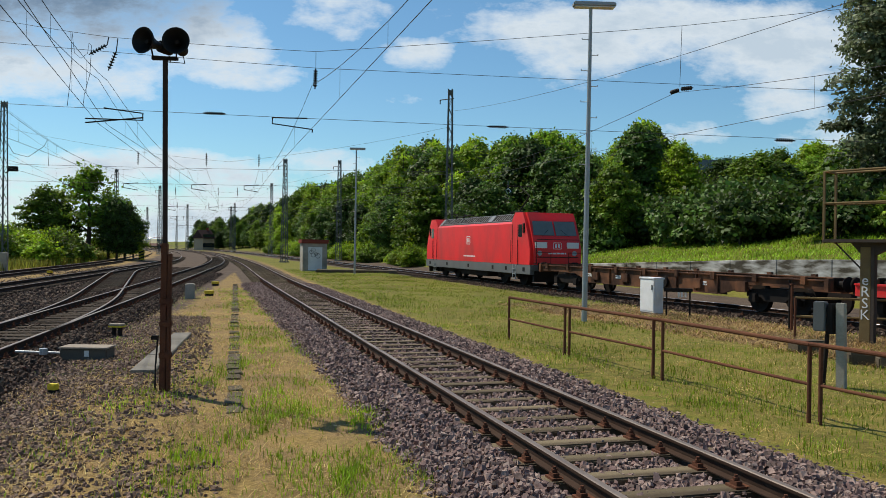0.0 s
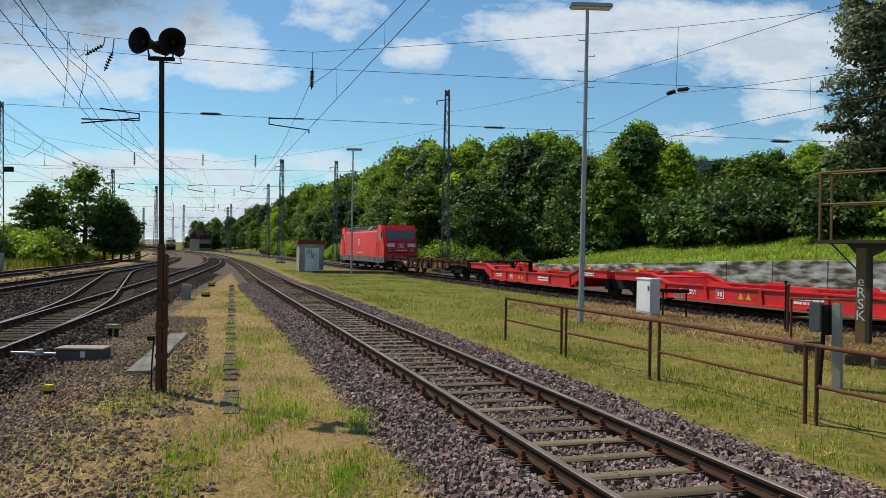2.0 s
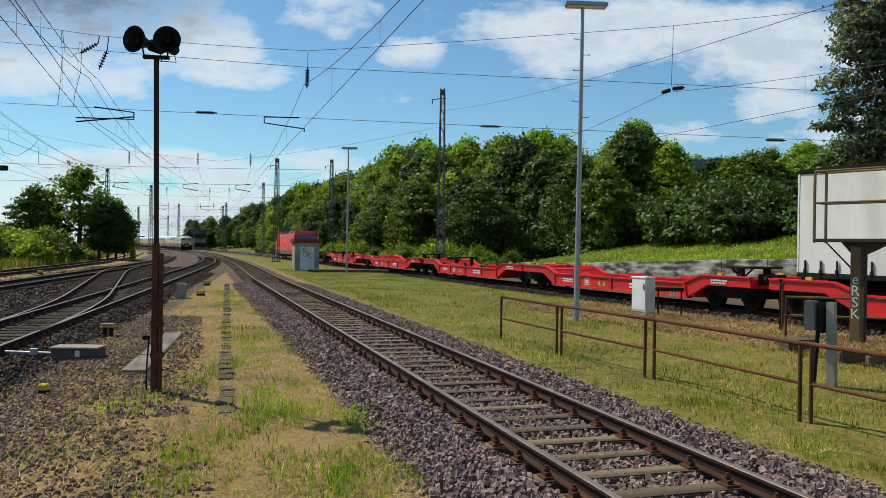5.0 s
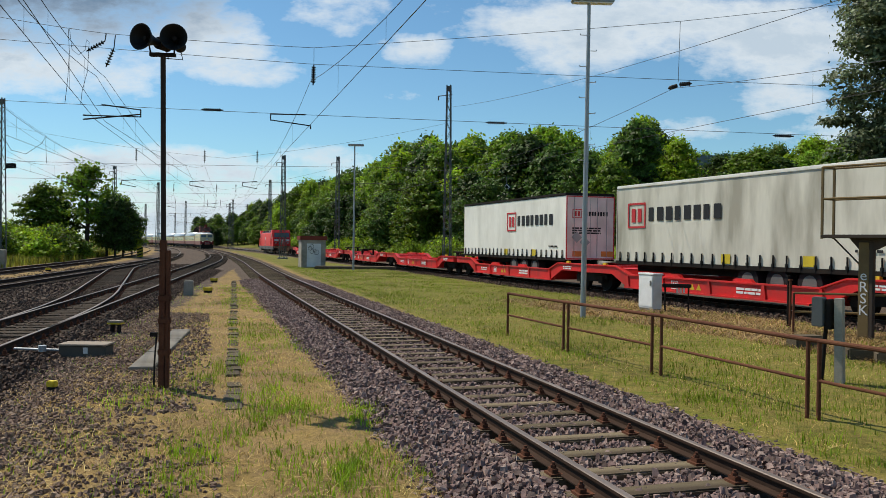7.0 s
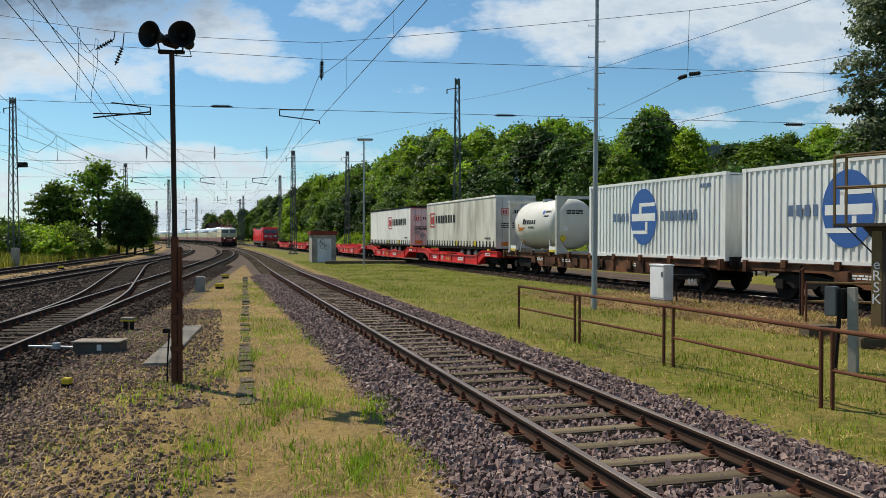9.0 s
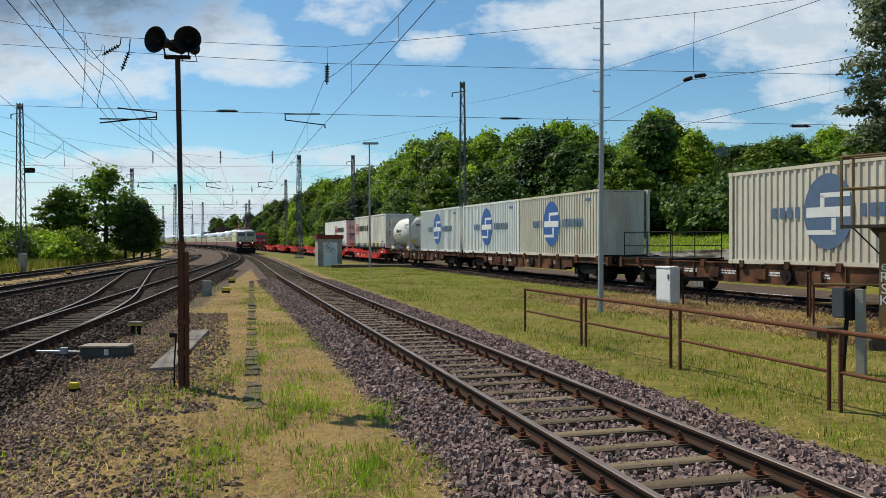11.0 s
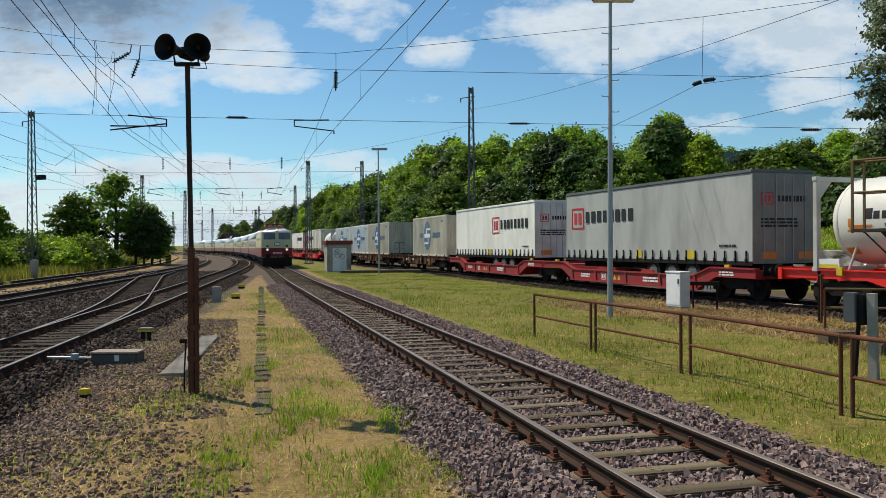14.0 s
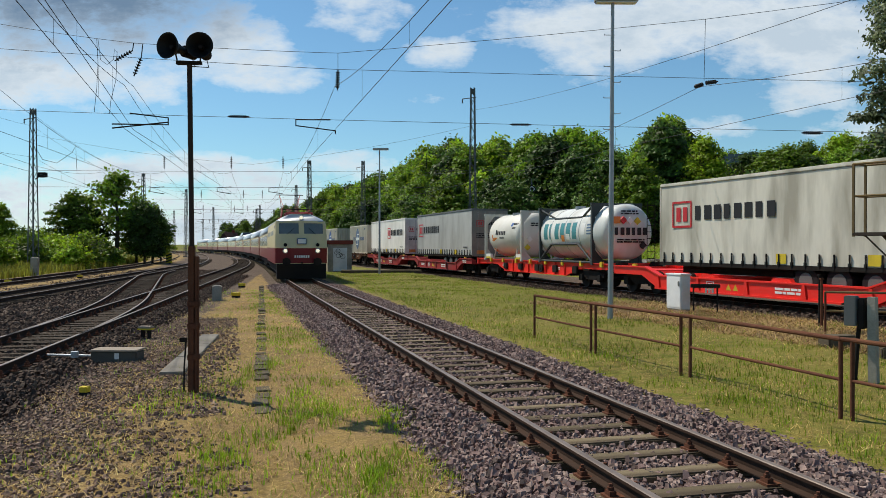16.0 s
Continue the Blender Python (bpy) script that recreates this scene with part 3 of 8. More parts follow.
def wheelset(parent, x, r=0.46):
    for rz in (0, 180):
        ob = piece("wheel", wheel_mesh(r), parent, pose(x, 0, r, 0, 0, rz))
        WHEELS.append((ob, x, r, rz))
    bm = bmesh.new()
    disc_y(bm, x, -0.69, 0.69, r, 0.09, 10)
    part("axle", bm, M_DARK, parent)


def bogie(root, x, r=0.46, base=1.8, m=None):
    bm = bmesh.new()
    for sy in (1, -1):
        y = sy * 0.98
        prism(bm, [(x - base / 2 - 0.35, 0.50), (x - base / 2 + 0.30, 0.50), (x - 0.45, 0.38), (x + 0.45, 0.38), (x + base / 2 - 0.30, 0.50),
                   (x + base / 2 + 0.35, 0.50), (x + base / 2 + 0.35, 0.66), (x + 0.5, 0.78), (x - 0.5, 0.78), (x - base / 2 - 0.35, 0.66)], y - 0.06, y + 0.06)
        for sx in (-base / 2, base / 2):
            box(bm, x + sx - 0.17, x + sx + 0.17, y - 0.02 if sy > 0 else y - 0.16, y + 0.16 if sy > 0 else y + 0.02, 0.32, 0.62, 0.02)
            rod(bm, (x + sx - 0.2, y, 0.52), (x + sx - 0.2, y, 0.72), 0.07, 8)
            rod(bm, (x + sx + 0.2, y, 0.52), (x + sx + 0.2, y, 0.72), 0.07, 8)
    box(bm, x - 0.25, x + 0.25, -0.95, 0.95, 0.45, 0.82)
    b = part("bogie", bm, m or M_DARK, root)
    wheelset(b, x - base / 2, r)
    wheelset(b, x + base / 2, r)
    return b


def buffers(root, x, d):
    """A pair of buffers at the end x of a vehicle that looks towards d."""
    for sy in (0.875, -0.875):
        bm = bmesh.new()
        rod(bm, (x, sy, 1.05), (x + d * 0.36, sy, 1.05), 0.10, 12)
        rod(bm, (x + d * 0.36, sy, 1.05), (x + d * 0.40, sy, 1.05), 0.21, 16, 0.23)
        box(bm, min(x, x + d * 0.05), max(x, x + d * 0.05), sy - 0.2, sy + 0.2, 0.87, 1.23)
        part("buffer", bm, M_DARK, root)
    bm = bmesh.new()
    rod(bm, (x, 0, 1.0), (x + d * 0.3, 0, 1.0), 0.05, 8)
    rod(bm, (x + d * 0.3, 0, 1.02), (x + d * 0.34, 0, 0.62), 0.035, 8)
    part("coupling", bm, M_DARK, root)


def bars(root, x, y, z, w, h, rows=2, m=None, name="lettering", rear=False):
    """Small unreadable writing as rows of bars."""
    bm = bmesh.new()
    rng = random.Random(int(x * 97 + z * 31))
    rh = h / (rows * 1.6)
    for r in range(rows):
        u = -w / 2
        while u < w / 2 - 0.03:
            l = min(rng.uniform(0.08, 0.3) * max(0.5, w), w / 2 - u)
            z0 = h / 2 - (r + 1) * h / rows + 0.2 * rh
            box(bm, u, u + l, z0, z0 + rh, 0.0, 0.004)
            u += l + 0.04
    ob = part(name, bm, m or M_PAINTW, root)
    ob.matrix_basis = on_rear(x, y, z) if rear else on_side(x, y, z)
    return ob


def panel_frame(root, x, y, z, w, h, m, name="marking", rear=False, inner=None, t=0.14):
    """A rounded square badge: a frame with two upright blocks in it."""
    bm = bmesh.new()
    k = t * h
    box(bm, -w / 2, w / 2, -h / 2, -h / 2 + k * 0.6, 0, 0.004)
    box(bm, -w / 2, w / 2, h / 2 - k * 0.6, h / 2, 0, 0.004)
    box(bm, -w / 2, -w / 2 + k * 0.6, -h / 2 + k * 0.6, h / 2 - k * 0.6, 0, 0.004)
    box(bm, w / 2 - k * 0.6, w / 2, -h / 2 + k * 0.6, h / 2 - k * 0.6, 0, 0.004)
    for u in (-w * 0.17, w * 0.17):
        box(bm, u - w * 0.11, u + w * 0.11, -h * 0.27, h * 0.27, 0, 0.004)
    ob = part(name, bm, m, root)
    ob.matrix_basis = on_rear(x, y, z) if rear else on_side(x, y, z)
    return ob


def word_blocks(root, x, y, z, w, h, n, m, name="lettering", rear=False):
    """A brand word drawn as n plain upright blocks in its colour."""
    bm = bmesh.new()
    pitch = w / n
    for i in range(n):
        u = -w / 2 + i * pitch
        box(bm, u, u + pitch * (0.7 if i % 3 else 0.58), -h / 2, h / 2, 0, 0.004)
    ob = part(name, bm, m, root)
    ob.matrix_basis = on_rear(x, y, z) if rear else on_side(x, y, z)
    return ob


def each(name, boxes, m, parent, bevel=0.0):
    """Every box of the list becomes a part of its own."""
    for b in boxes:
        bm = bmesh.new()
        box(bm, *b, bevel)
        part(name, bm, m, parent)


# -- the electric engine of the freight train --
def freight_engine():
    root = thing("electric_locomotive", Matrix(), "red electric freight locomotive with grey roof hoods and grey skirt", "locomotive")
    L, W = 8.75, 1.46
    bm = bmesh.new()
    # machine room, side outline
    prism(bm, [(-W, 1.12), (W, 1.12), (W, 3.25), (W - 0.10, 3.36), (-W + 0.10, 3.36), (-W, 3.25)], -6.3, 6.3, "x")
    part("body", bm, M_LOCORED, root)
    for d in (1, -1):
        bm = bmesh.new()
        # cab, slanting front
        o = [(6.3, 1.12), (L - 0.02, 1.12), (L, 1.95), (L - 0.22, 2.55), (L - 0.62, 3.42), (L - 0.9, 3.82), (6.7, 3.84), (6.3, 3.4)]
        prism(bm, [(d * u, v) for u, v in o], -W, W)
        es = [e for e in bm.edges if all(abs(abs(v.co.x) - L) < 1.0 for v in e.verts) and abs(e.verts[0].co.y) > W - .01 and abs(e.verts[1].co.y) > W - .01 and e.verts[0].co.y * e.verts[1].co.y > 0]
        bmesh.ops.bevel(bm, geom=es, offset=0.16, segments=2, affect="EDGES")
        c = part("cab", bm, M_LOCORED, root)
        # windscreen halves
        for sy in (1, -1):
            bm = bmesh.new()
            a = Vector((L - 0.235, 0, 2.63))
            b = Vector((L - 0.575, 0, 3.36))
            up = (b - a)
            n = Vector((up.z, 0, -up.x)).normalized() * 0.012
            y0, y1 = (0.05, 1.22) if sy > 0 else (-1.22, -0.05)
            q = [a + Vector((0, y0, 0)), a + Vector((0, y1, 0)), b + Vector((0, y1 * 0.95, 0)), b + Vector((0, y0, 0))]
            lo = [bm.verts.new((d * (p.x - n.x), p.y, p.z - n.z)) for p in q]
            hi = [bm.verts.new((d * (p.x + n.x), p.y, p.z + n.z)) for p in q]
            for f in ((0, 1, 2, 3), (7, 6, 5, 4), (0, 4, 5, 1), (1, 5, 6, 2), (2, 6, 7, 3), (3, 7, 4, 0)):
                bm.faces.new([(lo + hi)[k] for k in f])
            bmesh.ops.recalc_face_normals(bm, faces=bm.faces)
            part("windscreen", bm, M_SCREEN, c)
            bm = bmesh.new()
            rod(bm, (d * (L - 0.21), sy * 0.75, 2.58), (d * (L - 0.36), sy * 0.35, 2.93), 0.012, 5)
            part("wiper", bm, M_BLACK, c)
            bm = bmesh.new()
            box(bm, min(d * (L - 0.08), d * (L + 0.015)), max(d * (L - 0.08), d * (L + 0.015)), sy * 0.9 - 0.33, sy * 0.9 + 0.33, 1.98, 2.28, 0.01)
            part("white_panel", bm, M_PAINTW, c, "light grey front panel")
            bm = bmesh.new()
            rod(bm, (d * (L - 0.02), sy * 0.98, 1.72), (d * (L + 0.03), sy * 0.98, 1.72), 0.13, 14)
            part("headlamp", bm, M_STEEL, c)
            # side window and door lines
            bm = bmesh.new()
            box(bm, min(d * 7.15, d * 7.62), max(d * 7.15, d * 7.62), sy * W - 0.01, sy * W + 0.012, 2.55, 3.2, 0.02)
            part("side_window", bm, M_GLASS, c)
            bm = bmesh.new()
            for xx in (6.36, 7.06):
                box(bm, min(d * xx, d * (xx + 0.035)), max(d * xx, d * (xx + 0.035)), sy * W - 0.01, sy * W + 0.01, 1.1, 3.22)
            rod(bm, (d * 6.28, sy * (W + 0.05), 1.2), (d * 6.28, sy * (W + 0.05), 2.4), 0.014, 6)
            rod(bm, (d * 7.15, sy * (W + 0.05), 1.2), (d * 7.15, sy * (W + 0.05), 2.4), 0.014, 6)
            part("cab_door", bm, M_DARK, c, "door gaps and handrails")
        bm = bmesh.new()
        box(bm, min(d * (L - 0.01), d * (L + 0.02)), max(d * (L - 0.01), d * (L + 0.02)), -1.2, 1.2, 1.5, 1.54)
        rod(bm, (d * (L + 0.08), -1.2, 2.42), (d * (L + 0.08), 1.2, 2.42), 0.016, 6)
        part("grab_rail", bm, M_DARK, c)
        for sy in (1, -1):
            bm = bmesh.new()
            pts = [(d * (L + 0.02), sy * 1.3, 1.2), (d * (L + 0.3), sy * 1.3, 1.2), (d * (L + 0.3), sy * 1.3, 2.3), (d * (L + 0.04), sy * 1.3, 2.3)]
            for a, b in zip(pts, pts[1:]):
                rod(bm, a, b, 0.018, 6)
            rod(bm, (d * (L + 0.3), sy * 1.3, 1.75), (d * (L + 0.3), sy * 0.5, 1.75), 0.016, 6)
            rod(bm, (d * (L + 0.3), sy * 0.5, 1.75), (d * (L + 0.3), sy * 0.5, 1.1), 0.016, 6)
            part("shunter_rail", bm, M_DARK, c, "dark shunter's handrail")
            bm = bmesh.new()
            box(bm, min(d * 7.75, d * 7.95), max(d * 7.75, d * 7.95), sy * 1.46 - 0.05, sy * 1.46 + 0.05, 2.75, 3.25, 0.02)
            part("mirror_flap", bm, M_DARK, c)
        if d < 0:
            panel_frame(c, -L - 0.02, 0, 2.1, 0.46, 0.34, M_PAINTW, rear=True)
            bars(c, -L - 0.006, 0, 1.72, 1.0, 0.12, 1, rear=True)
        buffers(root, d * (L + 0.0), d)
        bm = bmesh.new()
        box(bm, min(d * (L - 0.3), d * (L + 0.03)), max(d * (L - 0.3), d * (L + 0.03)), -1.4, 1.4, 0.82, 1.12, 0.03)
        part("buffer_beam", bm, M_GREY, root)
        bm = bmesh.new()
        prism(bm, [(d * (L - 0.25), 0.25), (d * (L - 0.05), 0.25), (d * (L + 0.0), 0.8), (d * (L - 0.25), 0.8)], -1.25, 1.25)
        part("snow_plough", bm, M_DARK, root)
    # skirt, roof, vents
    bm = bmesh.new()
    box(bm, -L + 0.05, L - 0.05, -W - 0.015, W + 0.015, 0.62, 1.12, 0.02)
    part("skirt", bm, M_GREY, root, "grey lower side panel")
    bm = bmesh.new()
    prism(bm, [(-1.36, 3.36), (1.36, 3.36), (0.98, 3.78), (-0.98, 3.78)], -6.3, 6.3, "x")
    part("roof", bm, M_GREY, root)
    for x0, x1 in ((-5.9, -3.3), (-3.15, -2.5), (-2.35, 2.2), (2.4, 5.9)):
        for sy in (1, -1):
            bm = bmesh.new()
            prism(bm, [(sy * 1.33, 3.41), (sy * 1.36, 3.44), (sy * 1.02, 3.81), (sy * 0.99, 3.78)], x0, x1, "x")
            hood = part("roof_hood", bm, M_HOOD, root, "dark grey roof hood")
            for k in range(int((x1 - x0) / 0.32)) if x1 - x0 > 3 or x0 < -5 else ():
                bm = bmesh.new()
                u = x0 + 0.1 + k * 0.32
                prism(bm, [(sy * 1.325, 3.46), (sy * 1.345, 3.475), (sy * 1.06, 3.79), (sy * 1.04, 3.775)], u, u + 0.2, "x")
                part("grille", bm, M_DARK, hood)
    panel_frame(root, 0.3, W + 0.002, 2.4, 0.62, 0.5, M_PAINTW)
    bars(root, 0.1, W + 0.002, 1.45, 2.0, 0.12, 1)
    each("label_plate", [(x - 0.12, x + 0.12, W + 0.01, W + 0.03, 0.78, 0.98) for x in (-7.9, -5.6, -3.7, 0.2, 4.2, 7.8)], M_DARK, root)
    # folded and raised collectors
    for x, up in ((-4.6, True), (4.6, False)):
        bm = bmesh.new()
        for sy in (-0.45, 0.45):
            rod(bm, (x - 0.9, sy, 3.98), (x + 0.9, sy, 3.98), 0.03, 6)
            for sx in (-0.7, 0.7):
                rod(bm, (x + sx, sy, 3.78), (x + sx, sy, 3.98), 0.07, 8)
        if up:
            rod(bm, (x + 0.7, 0, 4.0), (x - 0.7, 0, 4.85), 0.04, 6)
            rod(bm, (x - 0.7, 0, 4.85), (x + 0.5, 0, 5.42), 0.03, 6)
            rod(bm, (x + 0.5, -0.85, 5.44), (x + 0.5, 0.85, 5.44), 0.03, 6)
        else:
            rod(bm, (x + 0.8, 0, 4.02), (x - 0.8, 0, 4.1), 0.04, 6)
            rod(bm, (x + 0.8, -0.85, 4.14), (x + 0.8, 0.85, 4.14), 0.03, 6)
        part("pantograph", bm, M_DARK, root)
    for x in (-5.2, 5.2):
        bogie(root, x, 0.62, 2.6)
    bm = bmesh.new()
    box(bm, -2.3, 2.3, -1.2, 1.2, 0.3, 0.95, 0.05)
    part("underfloor_box", bm, M_DARK, root)
    for d in (1, -1):
        bm = bmesh.new()
        for z in (0.35, 0.6, 0.85):
            box(bm, d * 6.7 - 0.2, d * 6.7 + 0.2, W - 0.1, W + 0.06, z, z + 0.03)
        for sx in (-0.2, 0.2):
            box(bm, d * 6.7 + sx - 0.015, d * 6.7 + sx + 0.015, W, W + 0.03, 0.33, 1.1)
        part("step", bm, M_STEEL, root)
    return root


# -- flat container wagon with fish-belly sills --
def flat_wagon(L, color, label, railing=False, new_paint=False):
    root = thing("container_wagon", Matrix(), label, "freight wagon", "wagons of the freight train")
    h = L / 2 - 0.45
    for sy in (1, -1):
        bm = bmesh.new()
        o = [(-h, 0.88), (-h, 1.13), (h, 1.13), (h, 0.88), (h - 3.2, 0.88), (h - 4.6, 0.52), (-h + 4.6, 0.52), (-h + 3.2, 0.88)]
        y = sy * 1.12
        prism(bm, o, y - 0.05, y + 0.05)
        box(bm, -h, h, y - 0.12, y + 0.12, 1.13, 1.16)
        box(bm, -h + 4.6, h - 4.6, y - 0.12, y + 0.12, 0.49, 0.52)
        for x in np.arange(-h + 4.8, h - 4.7, 1.15):
            box(bm, x - 0.02, x + 0.02, y - 0.11, y + 0.11, 0.52, 1.13)
        part("sill", bm, color, root)
    each("cross_beam", [(x - 0.1, x + 0.1, -1.1, 1.1, 0.92, 1.12) for x in np.linspace(-h + 0.5, h - 0.5, 8)], color, root)
    each("centre_sill", [(-h, h, -0.2, 0.2, 0.75, 0.9)], color, root)
    each("headstock", [(d * h - 0.08, d * h + 0.08, -1.28, 1.28, 0.82, 1.2) for d in (1, -1)], color, root)
    each("container_spigot", [(x - 0.1, x + 0.1, sy * 1.22 - 0.06, sy * 1.22 + 0.06, 1.0, 1.24) for x in np.arange(-h + 0.9, h - 0.5, 2.05) for sy in (1, -1)], color if not new_paint else M_YELLOW, root)
    each("label_board", [(x - 0.25, x + 0.25, 1.16, 1.27, 0.62, 0.98) for x in np.arange(-h + 3.6, h - 3, 2.3)], M_DARK if new_paint else color, root, 0.02)
    for x in np.linspace(-h + 5.2, h - 5.2, 4):
        bars(root, x + 0.6, 1.175, 0.83, 0.8, 0.16, 2)
    bm = bmesh.new()
    rod(bm, (-1.2, 1.2, 0.78), (-1.2, 1.28, 0.78), 0.22, 16)
    rod(bm, (-1.2, 1.27, 0.78), (-1.2, 1.3, 0.78), 0.05, 8)
    part("brake_wheel", bm, M_DARK, root)
    bm = bmesh.new()
    rod(bm, (-2, 0.5, 0.62), (2, 0.5, 0.62), 0.17, 12)
    box(bm, -2.6, -1.4, -0.5, 0.3, 0.42, 0.75)
    for x in (-h + 4.7, h - 4.7):
        rod(bm, (x, 0.9, 0.5), (x * 0.3, 0.3, 0.55), 0.03, 6)
    part("brake_gear", bm, M_DARK, root)
    for d in (1, -1):
        bogie(root, d * (L / 2 - 2.75))
        buffers(root, d * (L / 2 - 0.42), d)
    if railing:
        bm = bmesh.new()
        x0, x1 = h - 3.4, h - 0.1
        for sy in (1.15, -1.15):
            for x in (x0, (x0 + x1) / 2, x1):
                rod(bm, (x, sy, 1.15), (x, sy, 2.25), 0.022, 6)
            for z in (1.7, 2.25):
                rod(bm, (x0, sy, z), (x1, sy, z), 0.022, 6)
        part("handrail", bm, M_DARK, root)
        bm = bmesh.new()
        box(bm, x0, x1, -1.2, 1.2, 1.17, 1.22)
        part("platform", bm, M_DARK, root)
    return root


# -- double pocket wagon: two sections share a bogie in the middle --
def pocket_section(L, color, label, end_at_front):
    """One half of an articulated pocket wagon; its outer end looks forward or back."""
    root = thing("pocket_wagon", Matrix(), label, "freight wagon", "pocket wagons of the freight train")
    h = L / 2
    for sy in (1, -1):
        bm = bmesh.new()
        y = sy * 1.32
        # side wall, high over the bogies and low over the pocket
        o = [(-h + 0.1, 0.78), (-h + 0.1, 1.08), (-h + 2.5, 1.08), (-h + 3.5, 0.76), (h - 3.5, 0.76), (h - 2.5, 1.08), (h - 0.1, 1.08), (h - 0.1, 0.78),
             (h - 2.2, 0.78), (h - 3.3, 0.3), (-h + 3.3, 0.3), (-h + 2.2, 0.78)]
        prism(bm, o, y - 0.05, y + 0.05)
        # top flange follows the outline
        top = o[1:7]
        for (u, v), (u2, v2) in zip(top, top[1:]):
            prism(bm, [(u, v), (u2, v2), (u2, v2 + 0.05), (u, v + 0.05)], y - 0.13, y + 0.1)
        box(bm, -h + 3.2, h - 3.2, y - 0.12, y + 0.1, 0.26, 0.32)
        for x in (-h + 3.4, -2.6, 0.0, 2.6, h - 3.4):
            prism(bm, [(x - 0.12, 0.32), (x + 0.12, 0.32), (x + 0.05, 0.76), (x - 0.05, 0.76)], y - 0.02, y + 0.1 if sy > 0 else y + 0.02)
        part("side_wall", bm, color, root)
    bm = bmesh.new()
    box(bm, -h + 3.0, h - 3.0, -1.28, 1.28, 0.3, 0.36)
    part("pocket_floor", bm, color, root)
    for d in (1, -1):
        bm = bmesh.new()
        box(bm, d * (h - 1.3) - 1.15, d * (h - 1.3) + 1.15, -1.27, 1.27, 0.84, 0.98)
        part("end_deck", bm, color, root)
        bm = bmesh.new()
        prism(bm, [(d * (h - 2.45), 0.96), (d * (h - 3.1), 0.34), (d * (h - 3.0), 0.34), (d * (h - 2.35), 0.96)], -1.27, 1.27)
        part("pocket_end", bm, color, root)
        bm = bmesh.new()
        box(bm, d * (h - 0.2) - 0.1, d * (h - 0.2) + 0.1, -1.3, 1.3, 0.76, 1.06)
        part("headstock", bm, color, root)
    # flaps and boxes along the top
    for x in (-1.6, 2.1):
        for sy in (1, -1):
            bm = bmesh.new()
            prism(bm, [(x - 0.5, 0.8), (x + 0.5, 0.8), (x + 0.35, 0.92), (x - 0.35, 0.92)], min(sy * 1.18, sy * 1.36), max(sy * 1.18, sy * 1.36))
            part("spigot_carrier", bm, color, root)
    each("catch", [(d * (h - 1.6) - 0.12, d * (h - 1.6) + 0.12, sy * 1.3 - 0.06, sy * 1.3 + 0.06, 1.12, 1.22) for d in (1, -1) for sy in (1, -1)], M_YELLOW, root)
    bars(root, -2.0, 1.376, 0.54, 1.3, 0.24, 2)
    bars(root, 3.6, 1.376, 0.54, 0.9, 0.2, 2)
    bars(root, -h + 1.6, 1.376, 0.92, 0.8, 0.18, 2)
    panel_frame(root, 1.9, 1.376, 0.54, 0.4, 0.3, M_PAINTW)
    bm = bmesh.new()
    for k in range(2):
        prism(bm, [(0.42 + k * 0.36, 0.42), (0.68 + k * 0.36, 0.42), (0.55 + k * 0.36, 0.64)], 1.37, 1.378)
    part("warning_triangle", bm, M_YELLOW, root)
    d = 1 if end_at_front else -1
    bogie(root, d * (h - 1.55))
    buffers(root, d * (h - 0.1), d)
    if not end_at_front:
        bogie(root, h - 0.05)
    # black king-pin stand: on the outer end deck, or over the pocket of an empty front section
    if end_at_front and "empty" not in label:
        return root
    xx = h - 4.4 if end_at_front else d * (h - 1.5)
    zb, zt = (0.74, 1.24) if end_at_front else (0.98, 1.36)
    bm = bmesh.new()
    for sy in (-0.55, 0.55):
        box(bm, xx - 0.12, xx + 0.12, sy - 0.07, sy + 0.07, zb, zt)
    box(bm, xx - 0.6, xx + 0.6, -0.7, 0.7, zt, zt + 0.07, 0.02)
    for sx in (-0.5, 0.5):
        rod(bm, (xx, 0.5, zb + 0.03), (xx + sx, 0.5, zt), 0.035, 6)
    if end_at_front:
        box(bm, xx - 0.15, xx + 0.15, -1.28, 1.28, zb - 0.08, zb)
    part("kingpin_stand", bm, M_DARK, root, "black king-pin support")
    return root


